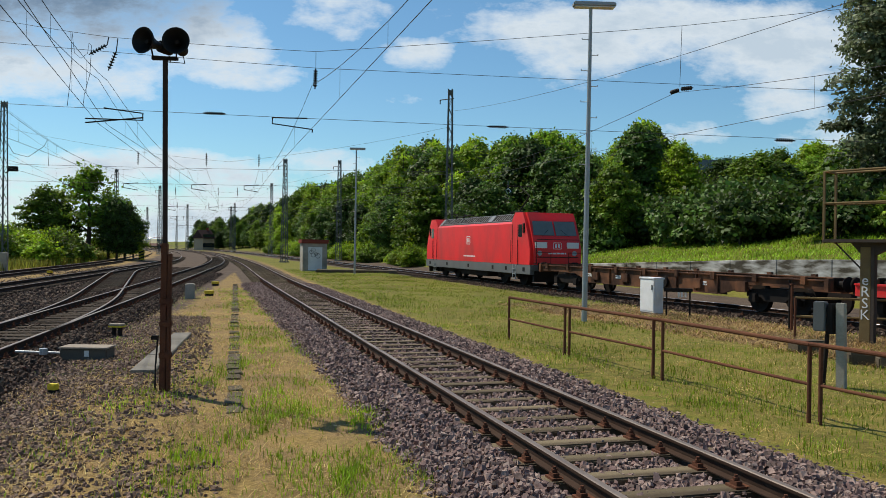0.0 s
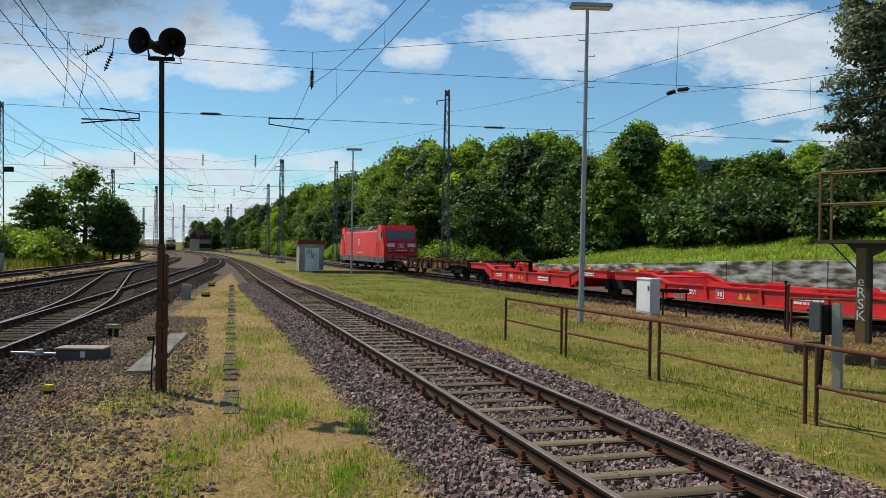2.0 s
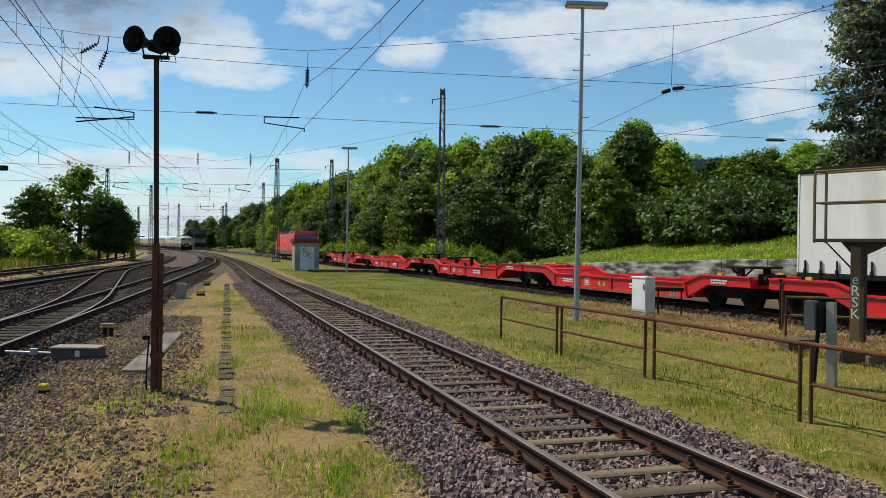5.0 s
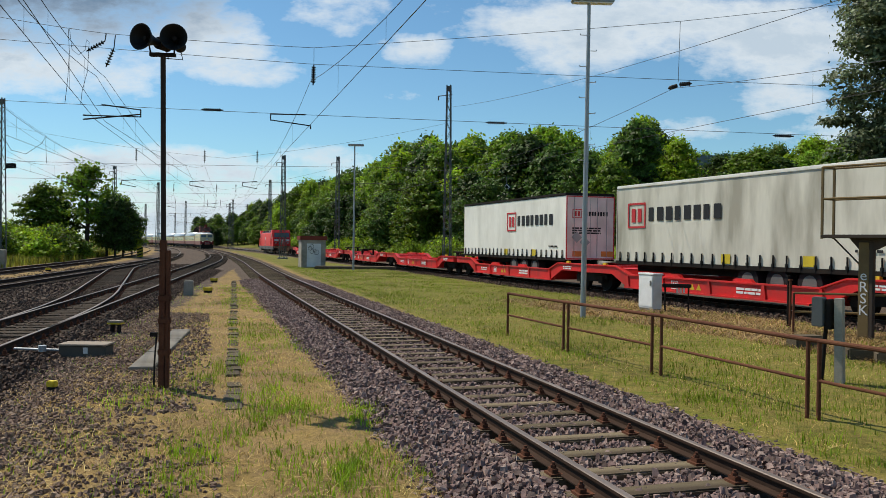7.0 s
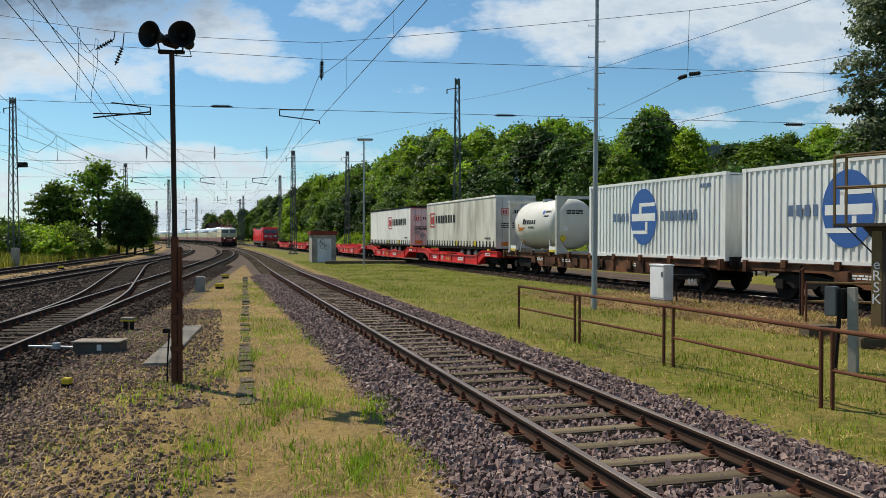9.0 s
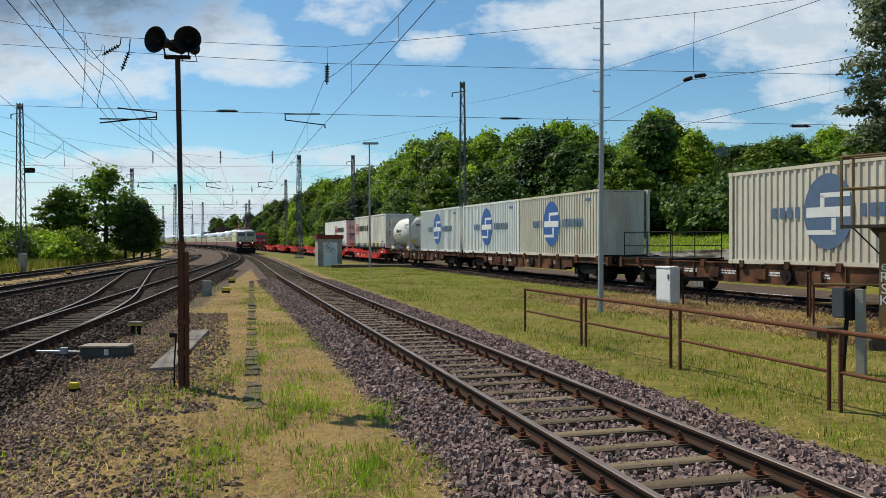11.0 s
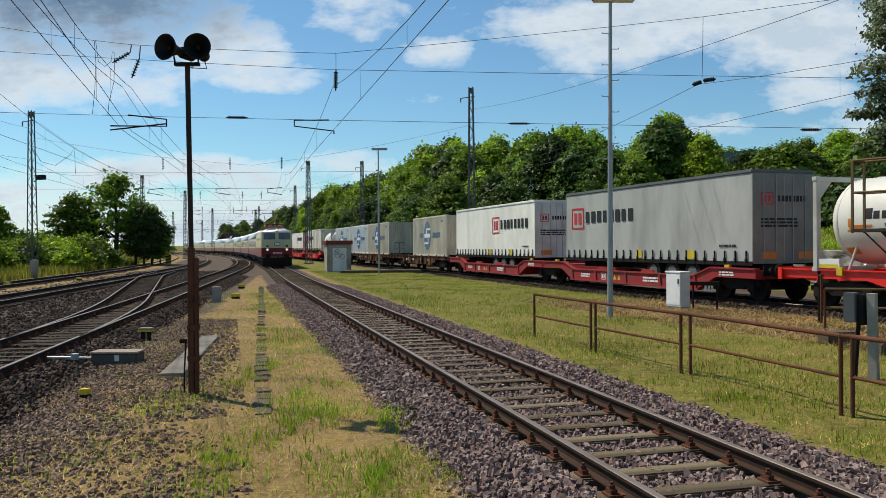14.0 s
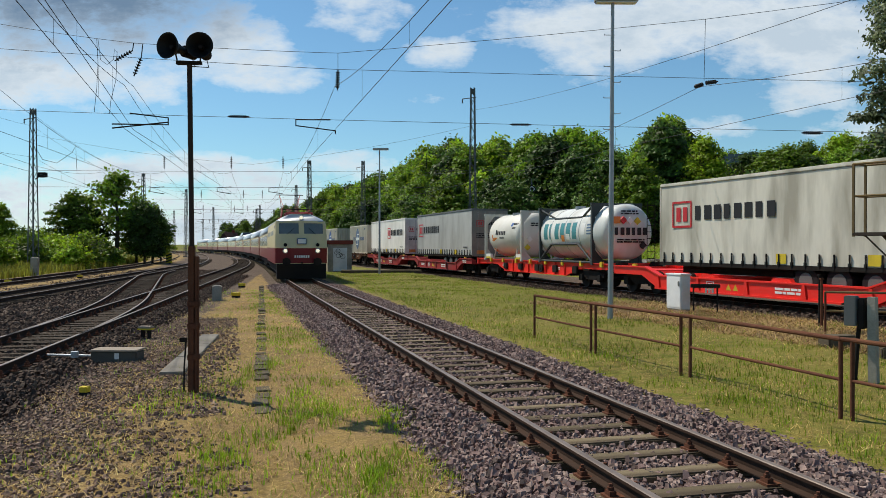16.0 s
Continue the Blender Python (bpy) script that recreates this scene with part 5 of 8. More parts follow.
def express_engine():
    root = thing("electric_locomotive", Matrix(), "cream and crimson vintage electric express locomotive with silver roof", "locomotive")
    L = 8.1

    def hw(z):
        return 1.5 if z < 2.9 else 1.5 - 0.14 * (z - 2.9)
    st = lambda: [(-L, 0.78, lambda z: -nose(z)), (-L + 0.45, 0.97, lambda z: -nose(z)), (-L + 1.2, 1.0, lambda z: -nose(z) * 0.5), (L - 1.2, 1.0, lambda z: nose(z) * 0.5), (L - 0.62, 1.0, nose), (L - 0.4, 0.965, nose)]
    for name, zs, m in (("lower_body", [0.92, 1.2, 1.55, 1.84], M_CRIMSON), ("upper_body", [1.845, 2.2, 2.9, 3.36], M_CREAM)):
        bm = bmesh.new()
        hull(bm, st(), hw, zs)
        part(name, bm, m, root, smooth=False)
    bm = bmesh.new()
    hull(bm, [(-L + 0.02, 0.76, lambda z: -nose(z)), (-L + 0.6, 0.98, lambda z: -nose(z)), (-L + 1.4, 1.0, lambda z: -0.4), (L - 1.4, 1.0, lambda z: 0.4), (L - 0.75, 0.99, lambda z: 0.34 * (z - 1.9)), (L - 0.36, 0.93, lambda z: 0.34 * (z - 1.9) + 0.9 * max(0, z - 3.5)), (L - 0.12, 0.8, lambda z: 0.34 * (z - 1.9) + 1.9 * max(0, z - 3.45))],
         lambda z: max(0.3, 1.45 - 2.6 * max(0, z - 3.36) ** 1.45), [3.365, 3.45, 3.55, 3.68, 3.78, 3.84])
    part("roof", bm, M_SILVER, root, smooth=True)
    c = Vector((0, 0, 0))
    for sy in (1, -1):
        def fr(y, z, o=0.0):
            # the front leans back and its halves fold from the crease
            t = min(1.0, abs(y) / 1.47)
            return Vector((L - nose(z) - 0.42 * t ** 2.6 + o, y, z))
        def plate(name, y0, y1, z0, z1, m, o, parent=root):
            bm = bmesh.new()
            n = 5
            lo, hi = [], []
            for i in range(n + 1):
                y = sy * (y0 + (y1 - y0) * i / n)
                lo.append((bm.verts.new(fr(y, z0, o)), bm.verts.new(fr(y, z1, o))))
                hi.append((bm.verts.new(fr(y, z0, o - 0.2)), bm.verts.new(fr(y, z1, o - 0.2))))
            for i in range(n):
                bm.faces.new((lo[i][0], lo[i + 1][0], lo[i + 1][1], lo[i][1]))
                bm.faces.new((hi[i][1], hi[i + 1][1], hi[i + 1][0], hi[i][0]))
                bm.faces.new((lo[i][1], lo[i + 1][1], hi[i + 1][1], hi[i][1]))
                bm.faces.new((lo[i][0], hi[i][0], hi[i + 1][0], lo[i + 1][0]))
            bm.faces.new((lo[0][0], lo[0][1], hi[0][1], hi[0][0]))
            bm.faces.new((lo[-1][1], lo[-1][0], hi[-1][0], hi[-1][1]))
            bmesh.ops.recalc_face_normals(bm, faces=bm.faces)
            return part(name, bm, m, parent)
        plate("front_panel", 0.0, 1.47, 0.95, 1.84, M_CRIMSON, 0.03)
        plate("front_panel", 0.0, 1.47, 1.84, 2.66, M_CREAM, 0.03)
        plate("front_panel", 0.0, 1.43, 3.27, 3.4, M_CREAM, 0.03)
        plate("pillar", 0.0, 0.15, 2.66, 3.27, M_CREAM, 0.03)
        plate("pillar", 1.26, 1.45, 2.66, 3.27, M_CREAM, 0.03)
        plate("windscreen", 0.15, 1.26, 2.66, 3.27, M_SCREEN, 0.0)
        plate("trim_line", 0.0, 1.48, 1.83, 1.86, M_CREAM, 0.04)
        plate("trim_line", 0.0, 1.48, 0.93, 0.97, M_CREAM, 0.045)
        p = fr(sy * 0.92, 1.68, 0.02)
        bm = bmesh.new()
        rod(bm, p + Vector((-0.1, 0, 0)), p + Vector((0.07, 0, 0)), 0.15, 18)
        lamp = part("headlamp", bm, M_STEEL, root)
        bm = bmesh.new()
        rod(bm, p + Vector((0.05, 0, 0)), p + Vector((0.085, 0, 0)), 0.1, 18)
        part("lens", bm, M_LAMP, lamp, "lit headlamp lens")
        bm = bmesh.new()
        rod(bm, p + Vector((-0.1, 0, 0.34)), p + Vector((0.06, 0, 0.34)), 0.1, 14)
        part("tail_lamp", bm, M_DARK, root)
        bm = bmesh.new()
        rod(bm, fr(sy * 0.8, 2.64, 0.06), fr(sy * 0.4, 3.0, 0.06), 0.014, 5)
        part("wiper", bm, M_BLACK, root)
    bm = bmesh.new()
    box(bm, L - 0.12, L + 0.07, -0.27, 0.27, 2.05, 2.4, 0.03)
    badge = part("badge", bm, M_LOGOBLUE2, root, "blue framed white badge")
    bm = bmesh.new()
    box(bm, L + 0.07, L + 0.08, -0.22, 0.22, 2.1, 2.35)
    part("badge_field", bm, M_PAINTW, badge)
    bm = bmesh.new()
    for i in range(7):
        box(bm, L + 0.12, L + 0.14, -0.42 + i * 0.125, -0.42 + i * 0.125 + 0.09, 1.28, 1.42)
    part("plate_bars", bm, M_PAINTW, root)
    bm = bmesh.new()
    rod(bm, (L - 1.15, 0, 3.6), (L - 0.5, 0, 3.6), 0.13, 14)
    top = part("top_lamp", bm, M_SILVER, root)
    bm = bmesh.new()
    rod(bm, (L - 0.5, 0, 3.6), (L - 0.48, 0, 3.6), 0.1, 14)
    part("lens", bm, M_LAMP, top, "lit headlamp lens")
    bm = bmesh.new()
    box(bm, -L + 0.5, L - 0.5, -1.3, 1.3, 0.4, 0.93, 0.03)
    part("underframe", bm, M_DARK, root)
    # real apron, drawn down to the rail in place of the shade below
    bm = bmesh.new()
    prism(bm, [(L - 0.75, 0.06), (L - 0.3, 0.06), (L - 0.08, 0.93), (L - 0.75, 0.93)], -1.4, 1.4)
    part("apron", bm, M_BLACK, root, "black front apron, drawn lower for the shade under it")
    buffers(root, L - 0.05, 1)
    buffers(root, -L + 0.05, -1)
    for sy in (1, -1):
        for x in (-4.5, -1.5, 1.5, 4.5):
            bm = bmesh.new()
            box(bm, x - 0.9, x + 0.9, sy * 1.5 - 0.01, sy * 1.5 + 0.012, 2.6, 2.88, 0.01)
            part("grille", bm, M_STEEL, root)
        bm = bmesh.new()
        box(bm, 6.3, 6.9, sy * 1.46 - 0.03, sy * 1.46 + 0.045, 2.6, 3.15, 0.01)
        part("side_window", bm, M_GLASS, root)
        each("step", [(6.2, 6.6, sy * 1.3 - 0.05, sy * 1.3 + 0.1, z, z + 0.03) for z in (0.5, 0.8)], M_STEEL, root)
    for x in (-4.6, 5.0):
        up = x < 0
        bm = bmesh.new()
        for sy in (-0.75, 0.75):
            rod(bm, (x - 1.0, sy, 3.95), (x + 1.0, sy, 3.95), 0.04, 6)
        for sx in (-0.9, 0.9):
            rod(bm, (x + sx, -0.75, 3.95), (x + sx, 0.75, 3.95), 0.04, 6)
        pan = part("pantograph", bm, M_PANRED, root, "red diamond pantograph")
        for sx in (-0.9, 0.9):
            for sy in (-0.75, 0.75):
                bm = bmesh.new()
                rod(bm, (x + sx, sy, 3.6), (x + sx, sy, 3.95), 0.07, 8)
                part("insulator", bm, M_CRIMSON, pan)
        knee, top = (4.75, 5.6) if up else (4.08, 4.14)
        for sy in (-0.6, 0.6):
            for d in (-1, 1):
                bm = bmesh.new()
                rod(bm, (x + d * 0.4, sy, 3.97), (x + d * 1.35, sy * 0.85, knee), 0.03, 6)
                rod(bm, (x + d * 1.35, sy * 0.85, knee), (x, sy * 1.2, top), 0.022, 6)
                part("arm", bm, M_PANRED, pan)
        bm = bmesh.new()
        rod(bm, (x, -0.95, top + 0.04), (x, 0.95, top + 0.04), 0.03, 6)
        part("collector_head", bm, M_DARK, pan)
    for x in (-4.7, 4.7):
        bogie(root, x, 0.6, 3.2)
    return root


def coach(label, dome=False):
    root = thing("passenger_coach", Matrix(), label, "railway coach", "coaches of the express train")
    L = 13.0
    for name, zs, m in (("lower_body", [0.95, 1.3, 1.78], M_CRIMSON), ("upper_body", [1.785, 2.3, 2.95], M_CREAM)):
        bm = bmesh.new()
        hull(bm, [(-L, 1, lambda z: 0), (L, 1, lambda z: 0)], lambda z: 1.42, zs)
        part(name, bm, m, root)
    bm = bmesh.new()
    hull(bm, [(-L, 1, lambda z: 0), (L, 1, lambda z: 0)], lambda z: 1.43 * math.sqrt(max(0.02, 1 - (max(0, z - 2.95) / 1.12) ** 2.2)), [2.955, 3.2, 3.5, 3.75, 3.92, 4.02])
    part("roof", bm, M_SILVER, root, smooth=True)
    for x in np.linspace(-10.4, 10.4, 12):
        bm = bmesh.new()
        box(bm, x - 0.72, x + 0.72, -1.432, -1.41, 1.98, 2.78)
        part("window", bm, M_COACHGLASS, root)
    for sy in (1, -1):
        for d in (1, -1):
            bm = bmesh.new()
            box(bm, d * 12.2 - 0.4, d * 12.2 + 0.4, sy * 1.42 - 0.01, sy * 1.42 + 0.015, 1.0, 2.9)
            part("door", bm, M_CRIMSON, root)
    if dome:
        bm = bmesh.new()
        hull(bm, [(-4, 1, lambda z: -1.2 * (z - 3.8)), (4, 1, lambda z: 1.2 * (z - 3.8))], lambda z: 1.2 - 0.6 * (z - 3.8), [3.8, 4.1, 4.45])
        part("dome", bm, M_GLASS, root)
    bm = bmesh.new()
    box(bm, -L + 0.2, L - 0.2, -1.25, 1.25, 0.55, 0.95)
    box(bm, -4, 4, -1.2, 1.2, 0.3, 0.6, 0.03)
    part("underframe", bm, M_DARK, root)
    bm = bmesh.new()
    for d in (1, -1):
        box(bm, d * (L + 0.15) - 0.16, d * (L + 0.15) + 0.16, -0.6, 0.6, 1.0, 3.3)
    part("gangway", bm, M_DARK, root)
    for x in (-9.5, 9.5):
        bogie(root, x, 0.46, 2.5)
    return root


# ---- the trains put together ----
V1, TAIL_S = 14.04, s_at(TRAIN_TRACK, 41.45)
V2, HEAD_S = 16.5, s_at(NEAR_TRACK, 46.8)


def pose_on(p, s, half, back=False):
    a, _ = along(p, s - half)
    b, _ = along(p, s + half)
    d = (b - a).normalized()
    c = (a + b) / 2
    ang = math.atan2(d.y, d.x) + (math.pi if back else 0)
    return Matrix.Translation((c.x, c.y, RAIL_TOP)) @ Matrix.Rotation(ang, 4, "Z")


MOVERS = []


def slack(a):
    """Metres by which the couplings draw out along the train."""
    return float(np.interp(a, [0, 19, 50, 90, 130, 180, 222, 236], [0, 0, 0.5, 0.65, 0.45, 0.28, 0.2, 0]))


def ride(ob, a, b, half=5.0):
    """ob rides with its middle between a and b metres behind the freight engine's rear end."""
    MOVERS.append((ob, TRAIN_TRACK, TAIL_S - (a + b) / 2 - slack((a + b) / 2), V1, half, False))
    return ob


def follow(ob, a, b, half=6.0):
    """ob rides between a and b metres behind the express engine's front."""
    MOVERS.append((ob, NEAR_TRACK, HEAD_S + (a + b) / 2 + V2 * 16.0, -V2, half, True))
    return ob


def freight_train():
    ride(freight_engine(), -17.5, 0.0)
    ride(flat_wagon(18.9, M_BROWN, "empty rust-brown container flat wagon behind the locomotive"), 0.4, 19.3)
    red = "empty red double pocket wagon section with white stencilled markings"
    ride(pocket_section(16.1, M_RED, red, True), 19.6, 35.7)
    ride(pocket_section(16.6, M_RED, red, False), 35.8, 52.4)
    ride(pocket_section(16.4, M_RED, red, True), 53.0, 69.4)
    ride(pocket_section(16.5, M_RED, red, False), 69.5, 86.0)
    full = "red pocket wagon section carrying a curtain-sided trailer"
    ride(pocket_section(16.7, M_RED, full, True), 86.5, 103.2)
    ride(pocket_section(16.6, M_RED, full, False), 103.3, 119.9)
    ride(trailer(M_WHITE, "clean white curtain-sided semi-trailer with pinkish rear doors", -2.2, M_DARK, M_PINKREAR), 87.6, 101.2)
    ride(trailer(M_TARP, "dirty grey-white curtain-sided semi-trailer with red badge at its front", 3.7, M_WHITE, M_TRAILREAR), 105.7, 119.3)
    ride(flat_wagon(19.9, M_BROWN, "brown flat wagon carrying a tank container and a bulk container"), 120.3, 140.2)
    ride(tank_container(M_TANK, M_FRAMEW, "white tank container in a pale frame with an orange swoosh"), 121.4, 127.46)
    ride(container(9.1, M_CWHITE, "white corrugated bulk container with a bright blue oval badge"), 130.7, 139.8)
    ride(flat_wagon(19.9, M_BROWN, "rusty brown flat wagon carrying two bulk containers"), 140.5, 160.4)
    ride(container(9.1, M_CWHITE, "white corrugated bulk container with a bright blue oval badge"), 140.8, 149.9)
    ride(container(9.1, M_BEIGE, "yellowed beige corrugated bulk container with a blue oval badge"), 150.0, 159.1)
    ride(flat_wagon(17.4, M_BROWN, "brown flat wagon with a railed brakeman platform and one container", True), 160.7, 178.1)
    ride(container(9.1, M_BEIGE, "weathered beige corrugated bulk container with a faded blue badge", False), 168.0, 177.1)
    ride(pocket_section(16.2, M_DULLRED, "dull red pocket wagon section carrying a curtain-sided trailer", True), 178.4, 194.6)
    ride(pocket_section(16.6, M_DULLRED, "dull red pocket wagon section carrying a curtain-sided trailer", False), 194.7, 211.3)
    ride(trailer(M_WHITE, "white curtain-sided semi-trailer with streaks under its roof edge", -2.6, M_WHITE, M_TRAILREAR), 179.7, 193.3)
    ride(trailer(M_TARPDARK, "grey curtain-sided semi-trailer with red badge and rolled curtain end", 3.9, M_GREY, M_DOORDARK, tall=3.08), 197.3, 210.9)
    ride(flat_wagon(18.5, M_NEWRED, "bright red new container wagon with yellow catches and black boxes", False, True), 211.7, 230.2)
    ride(tank_container(M_TANK, M_FRAMEW, "cream tank container in a pale frame with an orange swoosh"), 213.5, 219.56)
    ride(tank_container(M_TANKW, M_FRAMED, "silver tank container in a dark open frame with teal marks", True), 222.0, 228.06)
    ride(pocket_section(17.0, M_NEWRED, "bright red new pocket wagon section with yellow brackets", True), 230.4, 247.4)
    ride(trailer(M_TARP, "stained off-white curtain-sided semi-trailer with red badge", 3.7, M_TARP, M_TRAILREAR), 233.8, 247.4)


M_DULLRED = mat("wagon_dull_red", (0.32, 0.028, 0.03), 0.6, var=0.22, scale=1.2, fine=12, dirt=(0.13, 0.045, 0.035), dirt_amt=0.6, bump=0.05)
M_NEWRED = mat("wagon_new_red", (0.78, 0.022, 0.012), 0.45, var=0.1, scale=1.2, fine=12, bump=0.03)
M_TARPDARK = mat("tarpaulin_dull", (0.42, 0.42, 0.4), 0.55, var=0.15, scale=0.7, fine=8, dirt=(0.2, 0.19, 0.17), dirt_amt=0.5, stretch=(1, 1, 0.3))
M_DOORDARK = mat("door_dark", (0.2, 0.19, 0.17), 0.6, var=0.2, dirt=(0.33, 0.3, 0.26), dirt_amt=0.4)
M_TANKW = mat("tank_silver", (0.66, 0.67, 0.64), 0.42, metal=0.0, var=0.1, scale=0.9, dirt=(0.34, 0.31, 0.25), dirt_amt=0.5, stretch=(1, 1, 0.5))


def express_train():
    follow(EXPRESS, 0.0, 16.2, 4.5)
    first = coach("cream and crimson express coach with silver roof and tinted windows")
    follow(first, 16.9, 43.0, 9.5)
    for i in range(1, 8):
        c = copy_thing(first, Matrix()) if i != 3 else coach("cream and crimson express coach with a glazed roof dome", True)
        follow(c, 16.9 + 26.9 * i, 43.0 + 26.9 * i, 9.5)


EXPRESS = express_engine()
freight_train()
express_train()


# ---- poles, masts and wires ----
def lattice_mast(x, y, h, label, w0=0.62, w1=0.3, ang=-15, lamp=False, turn=0.0):
    root = thing("lattice_mast", Matrix.Translation((x, y, height(x, y))) @ Matrix.Rotation(radians(ang), 4, "Z"), label, "catenary mast", "catenary masts")
    def cor(z, sx, sy):
        w = (w0 + (w1 - w0) * z / h) / 2
        return Vector((sx * w, sy * w, z))
    for sx in (1, -1):
        for sy in (1, -1):
            bm = bmesh.new()
            rod(bm, cor(0, sx, sy), cor(h, sx, sy), 0.05, 4)
            part("leg", bm, M_MAST, root)
    bm = bmesh.new()
    n = int(h / 0.75)
    for i in range(n):
        z, z2 = h * i / n, h * (i + 1) / n
        s = 1 if i % 2 else -1
        for sy in (1, -1):
            rod(bm, cor(z, s, sy), cor(z2, -s, sy), 0.022, 4)
            rod(bm, cor(z, sy, s), cor(z2, sy, -s), 0.022, 4)
    part("lacing", bm, M_MAST, root)["kind"] = "stuff"
    bm = bmesh.new()
    box(bm, -w0 * 0.75, w0 * 0.75, -w0 * 0.75, w0 * 0.75, -0.3, 0.18, 0.03)
    part("footing", bm, M_CONC, root)
    bm = bmesh.new()
    box(bm, -0.16, 0.16, -0.14, 0.14, h - 0.5, h - 0.1)
    rod(bm, (-0.9, 0, h - 0.9), (0.3, 0, h - 0.8), 0.04, 6)
    rod(bm, (-0.9, 0, h - 0.9), (-0.9, 0, h - 1.25), 0.05, 6)
    part("cap", bm, M_MAST, root)
    if lamp:
        bm = bmesh.new()
        rod(bm, (0.2, 0, h * 0.56), (0.75, 0, h * 0.58), 0.05, 6)
        box(bm, 0.6, 1.3, -0.22, 0.22, h * 0.57, h * 0.6, 0.04)
        part("floodlight", bm, M_DARK, root)
    return root


MAST = "grey riveted steel lattice mast carrying the overhead wires"
for x, y, h, l in ((2.55, 69, 15.5, False), (-16.0, 98, 12.4, False), (-10.8, 111, 13.7, False), (-34.6, 69, 13.6, True), (-44.7, 122, 12.8, True), (-49.0, 156, 13.0, False),
                   (-26.9, 150, 13.4, False), (-51.5, 230, 13.6, False), (-64.0, 228, 13.0, False), (-75.0, 228, 12.0, False), (-49.0, 215, 12.0, False), (-62.0, 300, 13.0, False), (-88.0, 300, 12.0, False)):
    lattice_mast(x, y, h, MAST, lamp=l)


def wire(name, pts, r, parent, m=None):
    cu = bpy.data.curves.new(name, "CURVE")
    cu.dimensions, cu.bevel_depth, cu.bevel_resolution = "3D", r, 1
    sp = cu.splines.new("POLY")
    sp.points.add(len(pts) - 1)
    for q, p in zip(sp.points, pts):
        q.co = (*p, 1)
    cu.materials.append(m or M_WIRE)
    ob = new(name, cu)
    tmp = bpy.context.evaluated_depsgraph_get()
    me = bpy.data.meshes.new_from_object(ob.evaluated_get(tmp))
    bpy.data.objects.remove(ob)
    ob = new(name, me)
    ob.parent = parent
    return ob


def insulator(root, a, b, n=7, r=0.085):
    a, b = Vector(a), Vector(b)
    bm = bmesh.new()
    rod(bm, a, b, 0.025, 6)
    for i in range(n):
        c = a.lerp(b, 0.15 + 0.7 * i / (n - 1))
        d = (b - a).normalized() * 0.028
        rod(bm, c - d, c + d, r, 10, r * 0.45)
    return part("insulator", bm, M_BLACK, root, "dark ribbed insulator")


SUPPORTS = [-8.0, 32.0, 69.0, 111.0, 153.0, 200.0, 250.0, 310.0]


def overhead_line(p, label, zc=6.65, zm=8.35, off=((0.0, 0.0),)):
    root = thing("overhead_line", Matrix(), label, "overhead wire", "overhead lines", )
    con, mes, drop = [], [], []
    sup = SUPPORTS
    for a, b in zip(sup, sup[1:]):
        n = 12
        for i in range(n + (b == sup[-1])):
            t = i / n
            y = a + (b - a) * t
            x = px(p, y) + float(np.interp(y, [k[0] for k in off], [k[1] for k in off]))
            z = zm - 1.25 * 4 * t * (1 - t)
            con.append((x, y, zc))
            mes.append((x, y, z))
            if i and i % 2 == 0:
                drop.append(((x, y, zc), (x, y, z)))
    wire("contact_wire", con, 0.0095, root)
    wire("catenary_wire", mes, 0.0095, root)
    for a, b in drop[:18]:
        wire("dropper", [a, b], 0.004, root)
    return root


for p, l in ((NEAR_TRACK, "contact and carrier wire hanging over the single track"), (TRAIN_TRACK, "contact and carrier wire over the freight train's track"),
             (YARD_TRACK, "contact and carrier wire over the yard track"), (FAR_TRACK, "contact and carrier wire over the rear yard track"),
             (EDGE_TRACK, "contact and carrier wire over the outermost yard track")):
    overhead_line(p, l, off=((-8, 3.4), (32, -0.85), (69, 0.0)) if p is YARD_TRACK else ((0.0, 0.0),))
overhead_line(YARD_TRACK, "crossing wire pair that leads over to the next track", 6.7, 8.4, ((-8, 2.5), (32, -1.2), (69, -1.6)))


def sag(points, drop=0.0, n=10):
    """A wire through the points with a slight sag between them."""
    out = []
    for a, b in zip(points, points[1:]):
        for i in range(n):
            t = i / n
            q = Vector(a).lerp(Vector(b), t)
            q.z -= drop * 4 * t * (1 - t)
            out.append(tuple(q))
    out.append(tuple(points[-1]))
    return out


